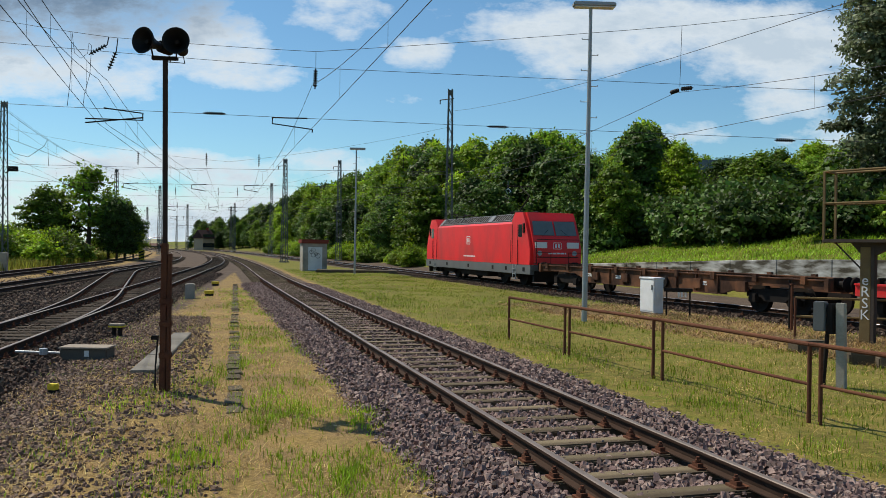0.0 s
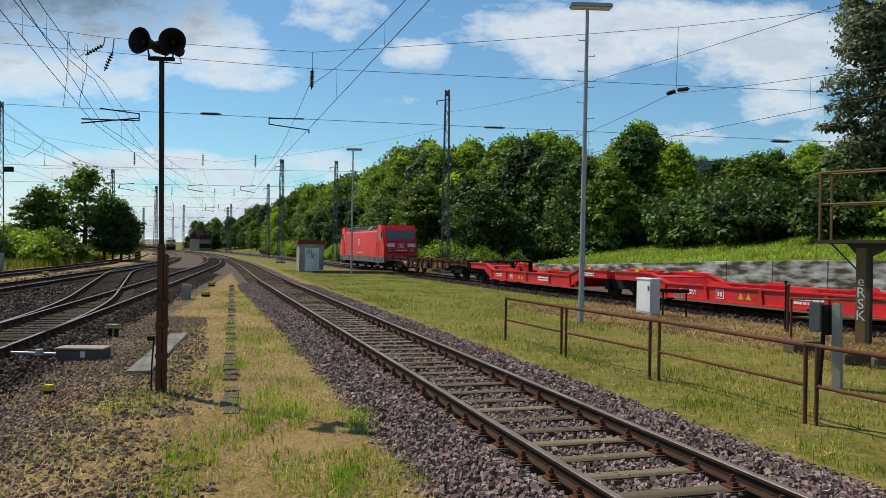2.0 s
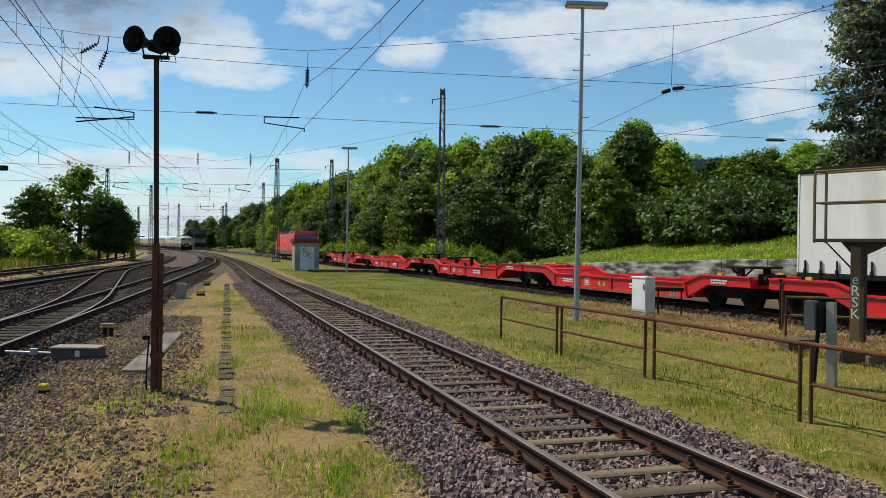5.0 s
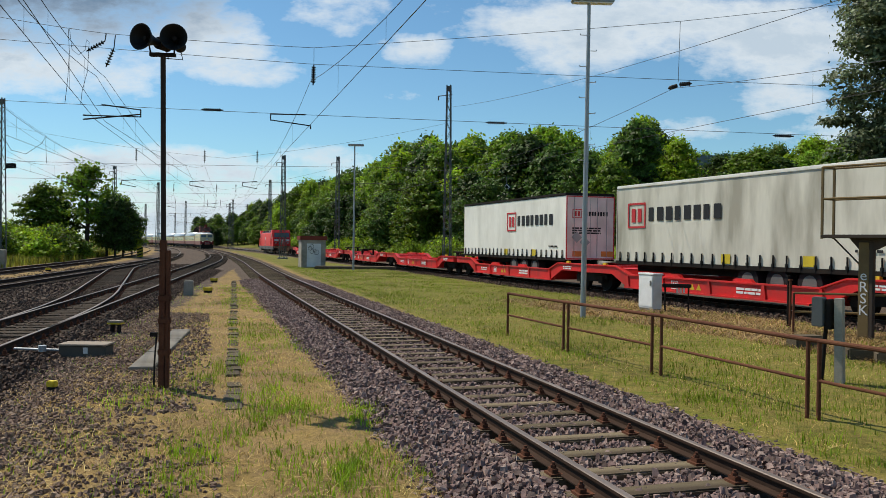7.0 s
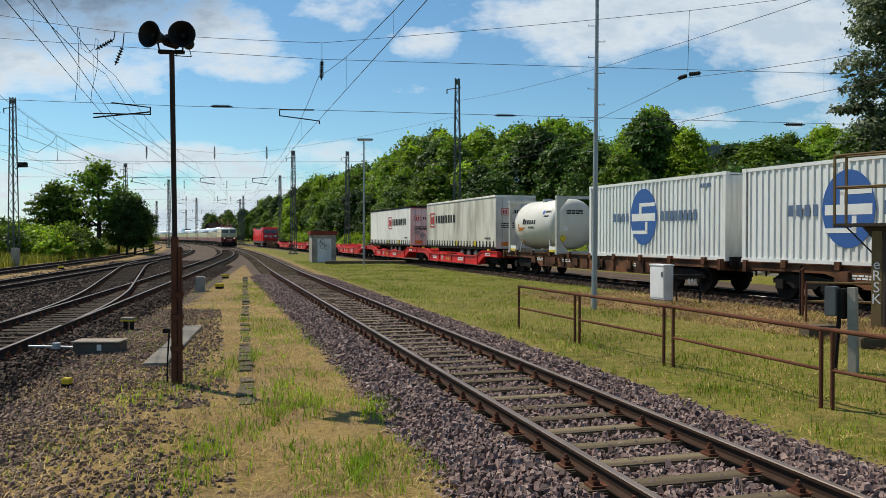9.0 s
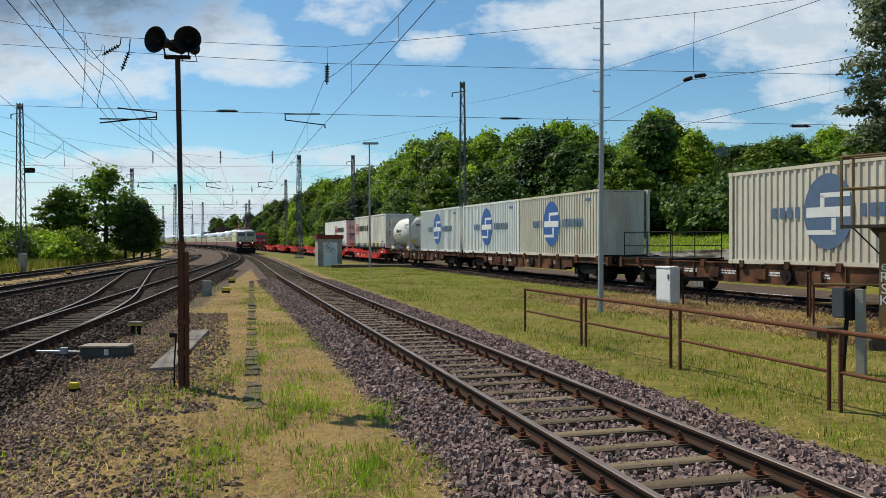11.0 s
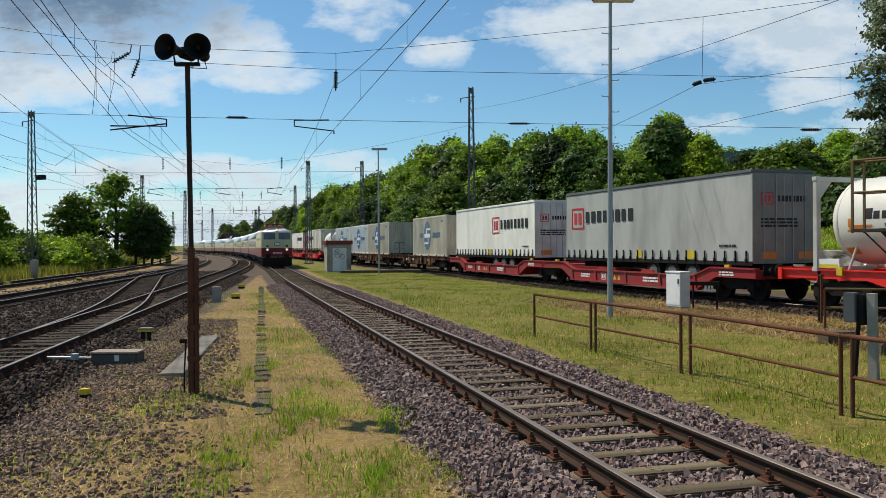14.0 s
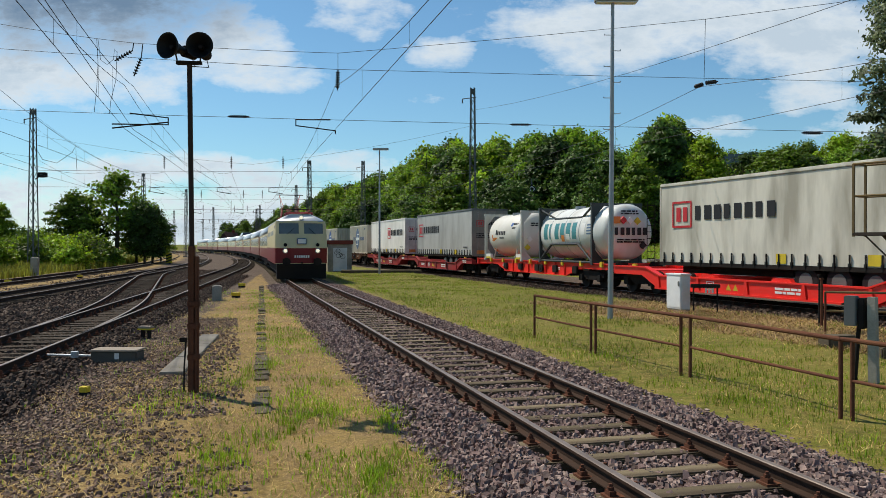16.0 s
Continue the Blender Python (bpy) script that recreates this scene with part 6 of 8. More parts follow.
def near_span():
    root = thing("cross_span", Matrix(), "cross-span wires over all tracks with insulators and steady arms", "overhead wire", "cross spans")
    Y = 32.0
    wire("head_wire", sag([(-34, Y, 13.3), (-17.4, Y, 10.8), (-12.1, Y, 10.05), (-4.1, Y, 9.66), (10.3, Y, 11.0), (30, Y, 13.6)], 0.04), 0.0095, root)
    wire("upper_wire", sag([(-34, Y, 10.4), (-17.4, Y, 9.83), (-4.1, Y, 9.02), (30, Y, 8.3)], 0.03), 0.0095, root)
    wire("lower_wire", sag([(-34, Y, 7.7), (-17.4, Y, 7.44), (-4.1, Y, 7.04), (30, Y, 6.3)], 0.02), 0.0095, root)
    for x in (-8.0, 3.06, 14.5):
        z = 7.06 - 0.028 * (x + 4.1)
        insulator(root, (x - 0.42, Y, z + 0.01), (x + 0.42, Y, z), 8, 0.07)
    # hangers
    wire("hanger", [(-4.1, Y, 9.66), (-4.1, Y, 9.0)], 0.0095, root)
    insulator(root, (-4.1, Y, 9.0), (-4.12, Y, 8.2), 7, 0.1)
    wire("hanger", [(10.3, Y, 11.0), (10.25, Y, 8.6)], 0.0095, root)
    insulator(root, (10.2, Y, 8.45), (9.8, Y - 0.2, 8.3), 5, 0.09)
    insulator(root, (10.3, Y, 8.5), (10.85, Y + 0.2, 8.6), 5, 0.09)
    insulator(root, (-12.15, Y, 9.75), (-12.85, Y, 9.35), 6, 0.09)
    insulator(root, (-11.8, Y, 9.5), (-12.1, Y, 8.75), 6, 0.1)
    wire("hanger", [(-12.1, Y, 10.05), (-12.15, Y, 9.75)], 0.02, root)
    wire("hanger", [(-11.75, Y, 10.0), (-11.8, Y, 9.5)], 0.02, root)
    # slack jumper loops
    wire("jumper", [(-13.55, Y, 10.2), (-13.5, Y, 9.3), (-13.55, Y, 8.3), (-13.65, Y, 7.35)], 0.0095, root)
    wire("jumper", [(-13.5, Y, 10.2), (-13.4, Y, 9.4), (-13.15, Y, 9.2), (-12.9, Y, 9.4), (-12.85, Y, 9.8), (-12.75, Y, 9.7), (-12.8, Y, 8.6), (-13.0, Y, 7.8), (-13.05, Y, 7.3)], 0.0095, root)
    for pts in (((-12.25, Y, 7.3), (-10.75, Y, 7.12), (-10.75, Y, 6.85), (-12.95, Y, 6.88)), ((-10.75, Y, 6.95), (-12.95, Y, 6.72)),
                ((-4.4, Y, 7.05), (-5.75, Y, 7.05), (-5.75, Y, 6.82), (-4.2, Y, 6.62), (-4.2, Y, 6.5))):
        wire("steady_arm", list(pts), 0.03, root, M_DARK)
    return root


def far_span(Y, x0, x1, z):
    root = thing("cross_span", Matrix(), "distant cross-span wires between two lattice masts", "overhead wire", "cross spans")
    mid = (x0 + x1) / 2
    wire("head_wire", sag([(x0, Y, z + 4.4), (mid, Y, z + 1.9), (x1, Y, z + 5.2)], 0.3), 0.0095, root)
    wire("upper_wire", sag([(x0, Y, z + 1.4), (x1, Y, z + 1.4)], 0.1), 0.014, root)
    wire("lower_wire", sag([(x0, Y, z), (x1, Y, z)], 0.05), 0.014, root)
    for p in (NEAR_TRACK, TRAIN_TRACK, YARD_TRACK, FAR_TRACK):
        x = px(p, Y)
        if x0 < x < x1:
            insulator(root, (x, Y, z + 2.6), (x, Y, z + 1.5), 6, 0.11)
            wire("steady_arm", [(x, Y, z), (x - 1.2, Y, z - 0.1), (x - 1.2, Y, z - 0.4), (x, Y, z - 0.6)], 0.035, root, M_DARK)
    return root


near_span()
far_span(69.0, -34.6, 2.55, 7.1)
far_span(111.0, -41.0, -10.8, 7.1)
far_span(153.0, -49.0, -26.9, 7.1)
far_span(228.0, -75.0, -51.5, 7.1)


# loose feeder wires towards the engine shed side
def feeders():
    root = thing("feeder_wires", Matrix(), "thin feeder wires strung from mast to mast beside the yard", "overhead wire")
    for pts in (((-34.6, 69, 13.2), (-44.7, 122, 12.4), (-49, 156, 12.6)), ((-30.0, 30, 13.0), (-34.6, 69, 12.2), (-44.7, 122, 11.4)), ((-31.0, 30, 10.4), (-34.6, 69, 9.6), (-44.7, 122, 9.0)),
                ((2.55, 69, 13.6), (14.37, 5, 7.93))):
        wire("feeder", sag(list(pts), 0.8), 0.0095, root)
    wire("jumper", [(-34.4, 69, 10.4), (-33.8, 69, 9.4), (-32.6, 69, 9.1), (-31.3, 69, 10.0), (-31.0, 69, 10.6), (-30.9, 69, 8.4)], 0.02, root)


feeders()


# ---- loudspeaker post ----
def horn_post():
    root = thing("loudspeaker_post", pose(-3.59, 11.8, 0, 0, 0.1, 0), "rusty steel loudspeaker post with two black horn speakers", "loudspeaker")
    bm = bmesh.new()
    box(bm, -0.08, 0.005, -0.045, 0.045, -0.05, 2.1, 0.008)
    box(bm, 0.012, 0.062, -0.04, 0.04, -0.05, 1.95, 0.008)
    for z in (0.45, 0.9, 1.22):
        box(bm, -0.09, 0.075, -0.055, 0.055, z, z + 0.09, 0.01)
    for z in np.arange(1.25, 2.0, 0.07):
        rod(bm, (-0.06, -0.062, z), (-0.06, -0.05, z), 0.012, 6)
    part("lower_post", bm, M_RUST, root, "rust-brown channel section")
    bm = bmesh.new()
    rod(bm, (-0.035, 0, 1.9), (-0.075, 0, 4.74), 0.038, 10)
    part("upper_post", bm, M_POSTBROWN, root)
    bm = bmesh.new()
    box(bm, -0.26, 0.1, -0.04, 0.04, 4.72, 4.765)
    for x in (-0.25, 0.08):
        rod(bm, (x, 0, 4.76), (x * 1.1, 0, 4.88), 0.012, 6)
    part("bracket", bm, M_DARK, root)
    for x, dx in ((-0.25, -0.45), (0.11, 0.12)):
        d = Vector((dx, -1.0, 0.02)).normalized()
        c = Vector((x, -0.02, 4.945))
        bm = bmesh.new()
        # flare, from throat to mouth, with a rolled rim
        prof = [(-0.20, 0.05), (-0.06, 0.06), (0.04, 0.09), (0.12, 0.14), (0.17, 0.175), (0.20, 0.19), (0.21, 0.185), (0.19, 0.165), (0.10, 0.11), (0.02, 0.05), (-0.02, 0.0)]
        q = d.to_track_quat("Z", "Y").to_matrix()
        rings = []
        for u, r in prof:
            rings.append([bm.verts.new(c + q @ Vector((r * math.cos(2 * math.pi * k / 28), r * math.sin(2 * math.pi * k / 28), u))) for k in range(28)])
        for a, b in zip(rings, rings[1:]):
            for k in range(28):
                bm.faces.new((a[k], a[(k + 1) % 28], b[(k + 1) % 28], b[k]))
        bmesh.ops.remove_doubles(bm, verts=bm.verts, dist=0.0005)
        bmesh.ops.recalc_face_normals(bm, faces=bm.faces)
        horn = part("horn", bm, M_BLACK, root, smooth=True)
        bm = bmesh.new()
        rod(bm, c - d * 0.36, c - d * 0.15, 0.085, 16)
        part("driver", bm, M_DARK, horn)
        bm = bmesh.new()
        rod(bm, c + d * 0.0, c + d * 0.12, 0.045, 12, 0.03)
        part("phase_plug", bm, M_DARK, horn)
        wire("cable", [c - d * 0.3, c - d * 0.3 + Vector((0.05, 0, -0.2)), Vector((-0.04, 0.03, 4.7))], 0.007, root, M_BLACK)
    wire("cable", [(-0.14, -0.03, 0.0), (-0.13, -0.05, 0.35), (-0.1, -0.06, 0.75)], 0.012, root, M_BLACK)
    bm = bmesh.new()
    box(bm, -0.19, -0.1, -0.08, -0.02, 0.72, 0.78)
    part("junction_box", bm, M_DARK, root)
    return root


M_POSTBROWN = mat("post_brown", (0.045, 0.032, 0.026), 0.8, var=0.3)
horn_post()


def lamp_post(x, y, h, lean, label, head=1.25):
    root = thing("lamp_post", pose(x, y, -0.05, 0, lean, 0), label, "lamp post", "yard lamp posts")
    bm = bmesh.new()
    rod(bm, (0, 0, 0), (0, 0, h * 0.55), 0.085, 12, 0.07)
    rod(bm, (0, 0, h * 0.55), (0, 0, h), 0.065, 12, 0.05)
    part("pole", bm, M_STEEL, root)
    bm = bmesh.new()
    box(bm, -head * 0.42, head * 0.58, -0.16, 0.16, h - 0.02, h + 0.12, 0.03)
    lum = part("luminaire", bm, M_STEEL, root, "flat grey double luminaire")
    bm = bmesh.new()
    box(bm, -head * 0.38, head * 0.54, -0.13, 0.13, h - 0.04, h - 0.018)
    part("diffuser", bm, M_PAINTW, lum)
    for i, z in enumerate(np.arange(h * 0.5, h - 0.6, 0.46)):
        bm = bmesh.new()
        rod(bm, (-0.24 if i % 2 == 0 else -0.06, 0, z), (0.24 if i % 2 else 0.06, 0, z), 0.012, 5)
        rod(bm, (-0.24 if i % 2 == 0 else 0.24, 0, z), (-0.24 if i % 2 == 0 else 0.24, 0, z + 0.04), 0.012, 5)
        part("climbing_rung", bm, M_STEEL, root)
    return root


lamp_post(4.92, 23.9, 9.3, 0.35, "tall galvanised lamp post with climbing rungs and flat lamp head")
lamp_post(-4.84, 62.7, 9.55, 0.0, "distant galvanised lamp post with flat lamp head", 1.2)


# ---- pipe railing ----
def railing():
    root = thing("pipe_railing", Matrix(), "rusty brown pipe railing in separate bays beside the track", "railing")
    bays = [((2.14, 18.95), (2.96, 16.25)), ((3.02, 16.08), (3.93, 13.44)), ((4.03, 13.26), (4.95, 10.13)), ((5.03, 10.0), (5.95, 7.0))]
    for (xa, ya), (xb, yb) in bays:
        za, zb = height(xa, ya), height(xb, yb)
        for x, y, z in ((xa, ya, za), (xb, yb, zb)):
            bm = bmesh.new()
            rod(bm, (x, y, z - 0.1), (x, y, z + 0.97), 0.027, 10)
            part("post", bm, M_RUST, root)
        bm = bmesh.new()
        rod(bm, (xa, ya, za + 0.99), (xb, yb, zb + 0.99), 0.03, 10)
        part("top_rail", bm, M_RUST, root)
        bm = bmesh.new()
        rod(bm, (xa, ya, za + 0.49), (xb, yb, zb + 0.49), 0.022, 10)
        part("mid_rail", bm, M_RUST, root)
    for (a, b) in ((bays[0][1], bays[1][0]), (bays[1][1], bays[2][0]), (bays[2][1], bays[3][0])):
        bm = bmesh.new()
        rod(bm, (*a, height(*a) + 0.99), (*b, height(*b) + 0.99), 0.03, 10)
        part("joint", bm, M_RUST, root)


railing()


def control_cabinet():
    root = thing("control_cabinet", pose(7.75, 26.8, -0.05, 0, 0, -74), "light grey electrical cabinet standing in the mown grass", "cabinet")
    bm = bmesh.new()
    box(bm, -0.44, 0.44, -0.17, 0.17, 0.1, 1.2, 0.015)
    part("body", bm, M_CABGREY, root)
    bm = bmesh.new()
    box(bm, -0.47, 0.47, -0.2, 0.2, 1.2, 1.26, 0.015)
    part("lid", bm, M_CABGREY, root)
    bm = bmesh.new()
    box(bm, -0.41, 0.41, -0.185, -0.17, 0.16, 1.16, 0.005)
    d = part("door", bm, M_CABGREY, root)
    bm = bmesh.new()
    box(bm, 0.28, 0.36, -0.21, -0.185, 0.85, 1.02, 0.01)
    part("latch", bm, M_GREY, d)
    bm = bmesh.new()
    box(bm, -0.42, 0.42, -0.15, 0.15, -0.1, 0.1)
    part("plinth", bm, M_CONC, root)


M_CABGREY = mat("cabinet_grey", (0.72, 0.73, 0.73), 0.5, var=0.1, dirt=(0.32, 0.32, 0.3), dirt_amt=0.4)
control_cabinet()


def junction_stand():
    root = thing("junction_stand", pose(8.35, 25.9, 0, 0, 0, -20), "dark steel stand with three pale cable entries", "junction box")
    for x in (-0.36, 0.36):
        bm = bmesh.new()
        rod(bm, (x, 0, -0.1), (x, 0, 0.8), 0.03, 6)
        part("leg", bm, M_DARK, root)
    bm = bmesh.new()
    box(bm, -0.45, 0.45, -0.12, 0.12, 0.78, 0.9, 0.02)
    part("box", bm, M_DARK, root)
    bm = bmesh.new()
    for x in (0.02, 0.12, 0.22):
        rod(bm, (x, -0.05, 0.62), (x, -0.05, 0.78), 0.035, 8)
    part("cable_gland", bm, M_PAINTW, root)


junction_stand()


def relay_hut():
    root = thing("relay_hut", pose(-8.85, 69.2, 0, 0, 0, 14), "small grey concrete relay hut with red-brown roof slab and graffiti", "hut")
    bm = bmesh.new()
    box(bm, -1.0, 1.0, -1.2, 1.2, -0.1, 2.25, 0.02)
    w = part("wall", bm, M_CONC, root)
    bm = bmesh.new()
    box(bm, -1.12, 1.12, -1.32, 1.32, 2.25, 2.58, 0.03)
    part("roof", bm, M_HUTRED, root, "red-brown roof fascia")
    bm = bmesh.new()
    box(bm, -0.55, 0.6, -1.225, -1.2, 0.02, 1.95, 0.01)
    d = part("door", bm, M_CABGREY, root, "pale steel door sprayed with graffiti")
    bm = bmesh.new()
    rng = random.Random(3)
    for k in range(5):
        cx, cz, r = rng.uniform(-0.3, 0.35), rng.uniform(0.8, 1.7), rng.uniform(0.12, 0.24)
        for i in range(14):
            a0, a1 = 2 * math.pi * i / 14, 2 * math.pi * (i + 1) / 14
            rod(bm, (cx + r * math.cos(a0), -1.227, cz + r * math.sin(a0)), (cx + r * math.cos(a1), -1.227, cz + r * math.sin(a1)), 0.014, 4)
    part("graffiti", bm, M_INK, d)


M_HUTRED = mat("hut_fascia", (0.2, 0.05, 0.035), 0.75, var=0.25)
relay_hut()


def loading_slab():
    bm = bmesh.new()
    box(bm, -3.2, 3.2, -1.0, 1.0, -0.2, 0.18, 0.05)
    ob = part("concrete_slab", bm, M_OLDCONC)
    ob.matrix_basis = pose(-4.9, 65.5, 0, 0, 0, 5)
    tagged(ob, "low weathered concrete slab in the grass beside the hut", "slab")


loading_slab()


# ---- signal platform and its clutter ----
def signal_platform():
    root = thing("signal_platform", pose(10.54, 18.68, -0.05, 0, 0, -55), "weathered service platform on a steel post with pipe guard rail", "platform")
    bm = bmesh.new()
    box(bm, -0.22, 0.02, -0.12, 0.12, 0, 2.3, 0.01)
    post = part("post", bm, M_PLATBROWN, root, "ochre-brown box-section post")
    post.matrix_basis = pose(0, 0.05, 0, 0, 0, 5)
    # dark strip put beside the post for its face turned from the sun
    bm = bmesh.new()
    box(bm, 0.03, 0.12, -0.07, 0.07, 0, 2.3, 0.01)
    part("post", bm, M_PLATDARK, root, "dark strip for the shaded face of the ochre post")
    bm = bmesh.new()
    prism(bm, [(-0.2, 2.12), (0.14, 2.12), (0.7, 2.4), (-0.45, 2.4)], -0.06, 0.06)
    part("bracket", bm, M_PLATDARK, root)
    bm = bmesh.new()
    box(bm, -1.02, 1.7, -0.3, 0.3, 2.4, 2.48, 0.01)
    part("deck", bm, M_PLATDARK, root)
    for x, y in ((-1.0, -0.27), (-1.0, 0.27), (0.9, -0.27), (1.62, 0.27)):
        bm = bmesh.new()
        box(bm, x - 0.025, x + 0.025, y - 0.025, y + 0.025, 2.38, 4.1)
        part("rail_post", bm, M_PLATBROWN, root)
    for z in (3.34, 4.1):
        for a, b in (((-1.0, -0.27), (1.65, -0.27)), ((-1.0, 0.27), (1.65, 0.27)), ((-1.0, -0.27), (-1.0, 0.27))):
            bm = bmesh.new()
            rod(bm, (*a, z), (*b, z), 0.025, 8)
            part("guard_rail", bm, M_PLATBROWN, root)
    bm = bmesh.new()
    rod(bm, (-0.8, -0.1, 2.4), (-0.18, -0.02, 1.75), 0.02, 6)
    part("brace", bm, M_PLATDARK, root)
    for i, ch in enumerate("eRSK"):
        letters("graffiti", ch, 0.34, M_PAINTW, post, Matrix.Translation((-0.1, -0.124, 1.52 - 0.27 * i)) @ pose(0, 0, 0, 90, 0, 0), "white sprayed letter")


M_PLATBROWN = mat("platform_ochre", (0.2, 0.14, 0.065), 0.8, var=0.35, scale=2, dirt=(0.07, 0.05, 0.035), dirt_amt=0.5)
M_PLATDARK = mat("platform_dark", (0.07, 0.055, 0.045), 0.85, var=0.35)
signal_platform()


def point_box():
    root = thing("wall_box_post", pose(6.66, 12.75, -0.05, 0, 0, -48), "leaning concrete post with a dark grey switch box", "switch box")
    bm = bmesh.new()
    prism(bm, [(0.02, -0.1), (0.15, -0.1), (0.12, 1.36), (0.0, 1.36)], -0.06, 0.06)
    part("post", bm, M_CONC, root)
    bm = bmesh.new()
    box(bm, -0.32, -0.14, -0.14, 0.02, 0.9, 1.37, 0.012)
    b = part("switch_box", bm, M_GREY, root)
    bm = bmesh.new()
    box(bm, -0.12, -0.03, -0.1, 0.1, 0.86, 1.34, 0.01)
    rod(bm, (-0.2, 0, 0.0), (-0.14, 0, 0.9), 0.035, 8)
    part("cable_duct", bm, M_DARK, root)
    bm = bmesh.new()
    for z in (0.98, 1.06, 1.14, 1.22):
        box(bm, -0.37, -0.34, -0.1, 0.0, z, z + 0.03)
    part("hinge", bm, M_DARK, b)


point_box()


def plain_post(x, y, h, r, m, label):
    bm = bmesh.new()
    rod(bm, (0, 0, -0.1), (0, 0, h), r, 8)
    box(bm, -r * 1.3, r * 1.3, -r * 1.3, r * 1.3, h - 0.03, h + 0.01)
    ob = part("steel_post", bm, m)
    ob.matrix_basis = Matrix.Translation((x, y, height(x, y)))
    tagged(ob, label, "post")


plain_post(10.03, 21.7, 1.38, 0.03, M_DARK, "slim dark steel post beside the freight track")
plain_post(9.86, 21.2, 1.3, 0.035, M_RUST, "thin rusty steel post in the cut grass")


def low_rail():
    root = thing("low_rail", Matrix(), "short grey pipe rail on two posts beside the platform", "railing")
    for x, y in ((9.2, 19.6), (12.4, 18.6)):
        bm = bmesh.new()
        rod(bm, (x, y, -0.1), (x, y, 1.0), 0.03, 8)
        part("post", bm, M_RUST, root)
    for z in (0.55, 1.0):
        bm = bmesh.new()
        rod(bm, (9.2, 19.6, z), (12.4, 18.6, z), 0.028, 8)
        part("rail", bm, M_PLATBROWN, root)


low_rail()


def concrete_blocks():
    for x, y, w, h, a in ((8.4, 17.3, 0.35, 0.26, 10), (8.8, 15.6, 0.4, 0.22, -15), (9.4, 15.0, 0.7, 0.2, -20)):
        bm = bmesh.new()
        box(bm, -w, w, -0.2, 0.2, -0.1, h, 0.03)
        ob = part("concrete_block", bm, M_OLDCONC)
        ob.matrix_basis = pose(x, y, height(x, y), 0, 0, a)
        tagged(ob, "rough weathered concrete block half buried in straw", "concrete block")


concrete_blocks()


M_CABDARK = mat("machine_grey", (0.1, 0.09, 0.075), 0.75, var=0.3)
M_COVER = mat("machine_cover", (0.3, 0.25, 0.2), 0.8, var=0.25)


# ---- small things on the yard side ----
def marker(x, y, label, h=0.16, w=0.2):
    root = thing("track_magnet_marker", pose(x, y, height(x, y), 0, 0, -14), label, "marker", "yellow track markers")
    bm = bmesh.new()
    box(bm, -w / 2, w / 2, -w / 2.4, w / 2.4, h * 0.4, h, 0.012)
    part("cap", bm, M_YELLOW, root)
    bm = bmesh.new()
    box(bm, -w / 2.3, w / 2.3, -w / 2.8, w / 2.8, -0.06, h * 0.4)
    part("base", bm, M_DARK, root)


YM = "small yellow-capped cable marker in the gravel"
for x, y in ((-5.1, 11.63), (-10.28, 41.8), (-8.48, 33.5), (-24.5, 46.0), (-24.0, 54.0)):
    marker(x, y, YM, 0.22 if y > 30 else 0.14, 0.3 if y > 30 else 0.13)


def bench_signal():
    root = thing("yellow_trestle", pose(-6.85, 18.85, 0, 0, 0, -10), "small yellow topped trestle standing in the gravel", "marker")
    bm = bmesh.new()
    box(bm, -0.16, 0.16, -0.1, 0.1, 0.2, 0.25, 0.015)
    part("top", bm, M_COVER, root, "brown lid")
    bm = bmesh.new()
    box(bm, -0.165, 0.165, -0.105, 0.105, 0.165, 0.2, 0.01)
    part("band", bm, M_YELLOW, root, "worn yellow band")
    bm = bmesh.new()
    for x in (-0.1, 0.06):
        box(bm, x, x + 0.05, -0.05, 0.05, -0.05, 0.2)
    part("leg", bm, M_DARK, root)


bench_signal()


def point_machine():
    root = thing("point_machine", pose(-6.01, 15.1, 0, 0, 0, 0), "low grey-brown points motor box with levers in the ballast", "points motor")
    bm = bmesh.new()
    box(bm, -0.42, 0.42, -0.2, 0.2, -0.05, 0.17, 0.02)
    part("housing", bm, M_CABDARK, root)
    bm = bmesh.new()
    box(bm, -0.44, 0.44, -0.24, 0.24, 0.17, 0.2, 0.008)
    part("cover", bm, M_COVER, root)
    bm = bmesh.new()
    box(bm, 0.02, 0.1, -0.206, -0.2, 0.03, 0.14)
    part("plate", bm, M_PAINTW, root)
    bm = bmesh.new()
    rod(bm, (-0.45, -0.05, 0.07), (-1.35, 0.1, 0.07), 0.022, 8)
    rod(bm, (-0.45, 0.1, 0.05), (-1.35, 0.25, 0.05), 0.022, 8)
    rod(bm, (-0.75, -0.1, 0.05), (-0.75, -0.1, 0.16), 0.07, 10)
    part("drive_rod", bm, M_STEEL, root)


point_machine()


M_SLABGREY = mat("slab_grey", (0.22, 0.2, 0.17), 0.9, var=0.4, scale=3, dirt=(0.09, 0.08, 0.06), dirt_amt=0.5, bump=0.4)


def slab_path():
    root = thing("concrete_path_slab", Matrix(), "grey concrete cover slab beside the loudspeaker post", "slab")
    for k in range(3):
        bm = bmesh.new()
        box(bm, -0.2, 0.2, -0.95, 0.95, -0.06, 0.03, 0.012)
        ob = part("slab", bm, M_SLABGREY, root)
        ob.matrix_basis = pose(-4.62 - 0.33 * k, 14.35 + 1.92 * k, 0, 0, 0, 9.8)


slab_path()


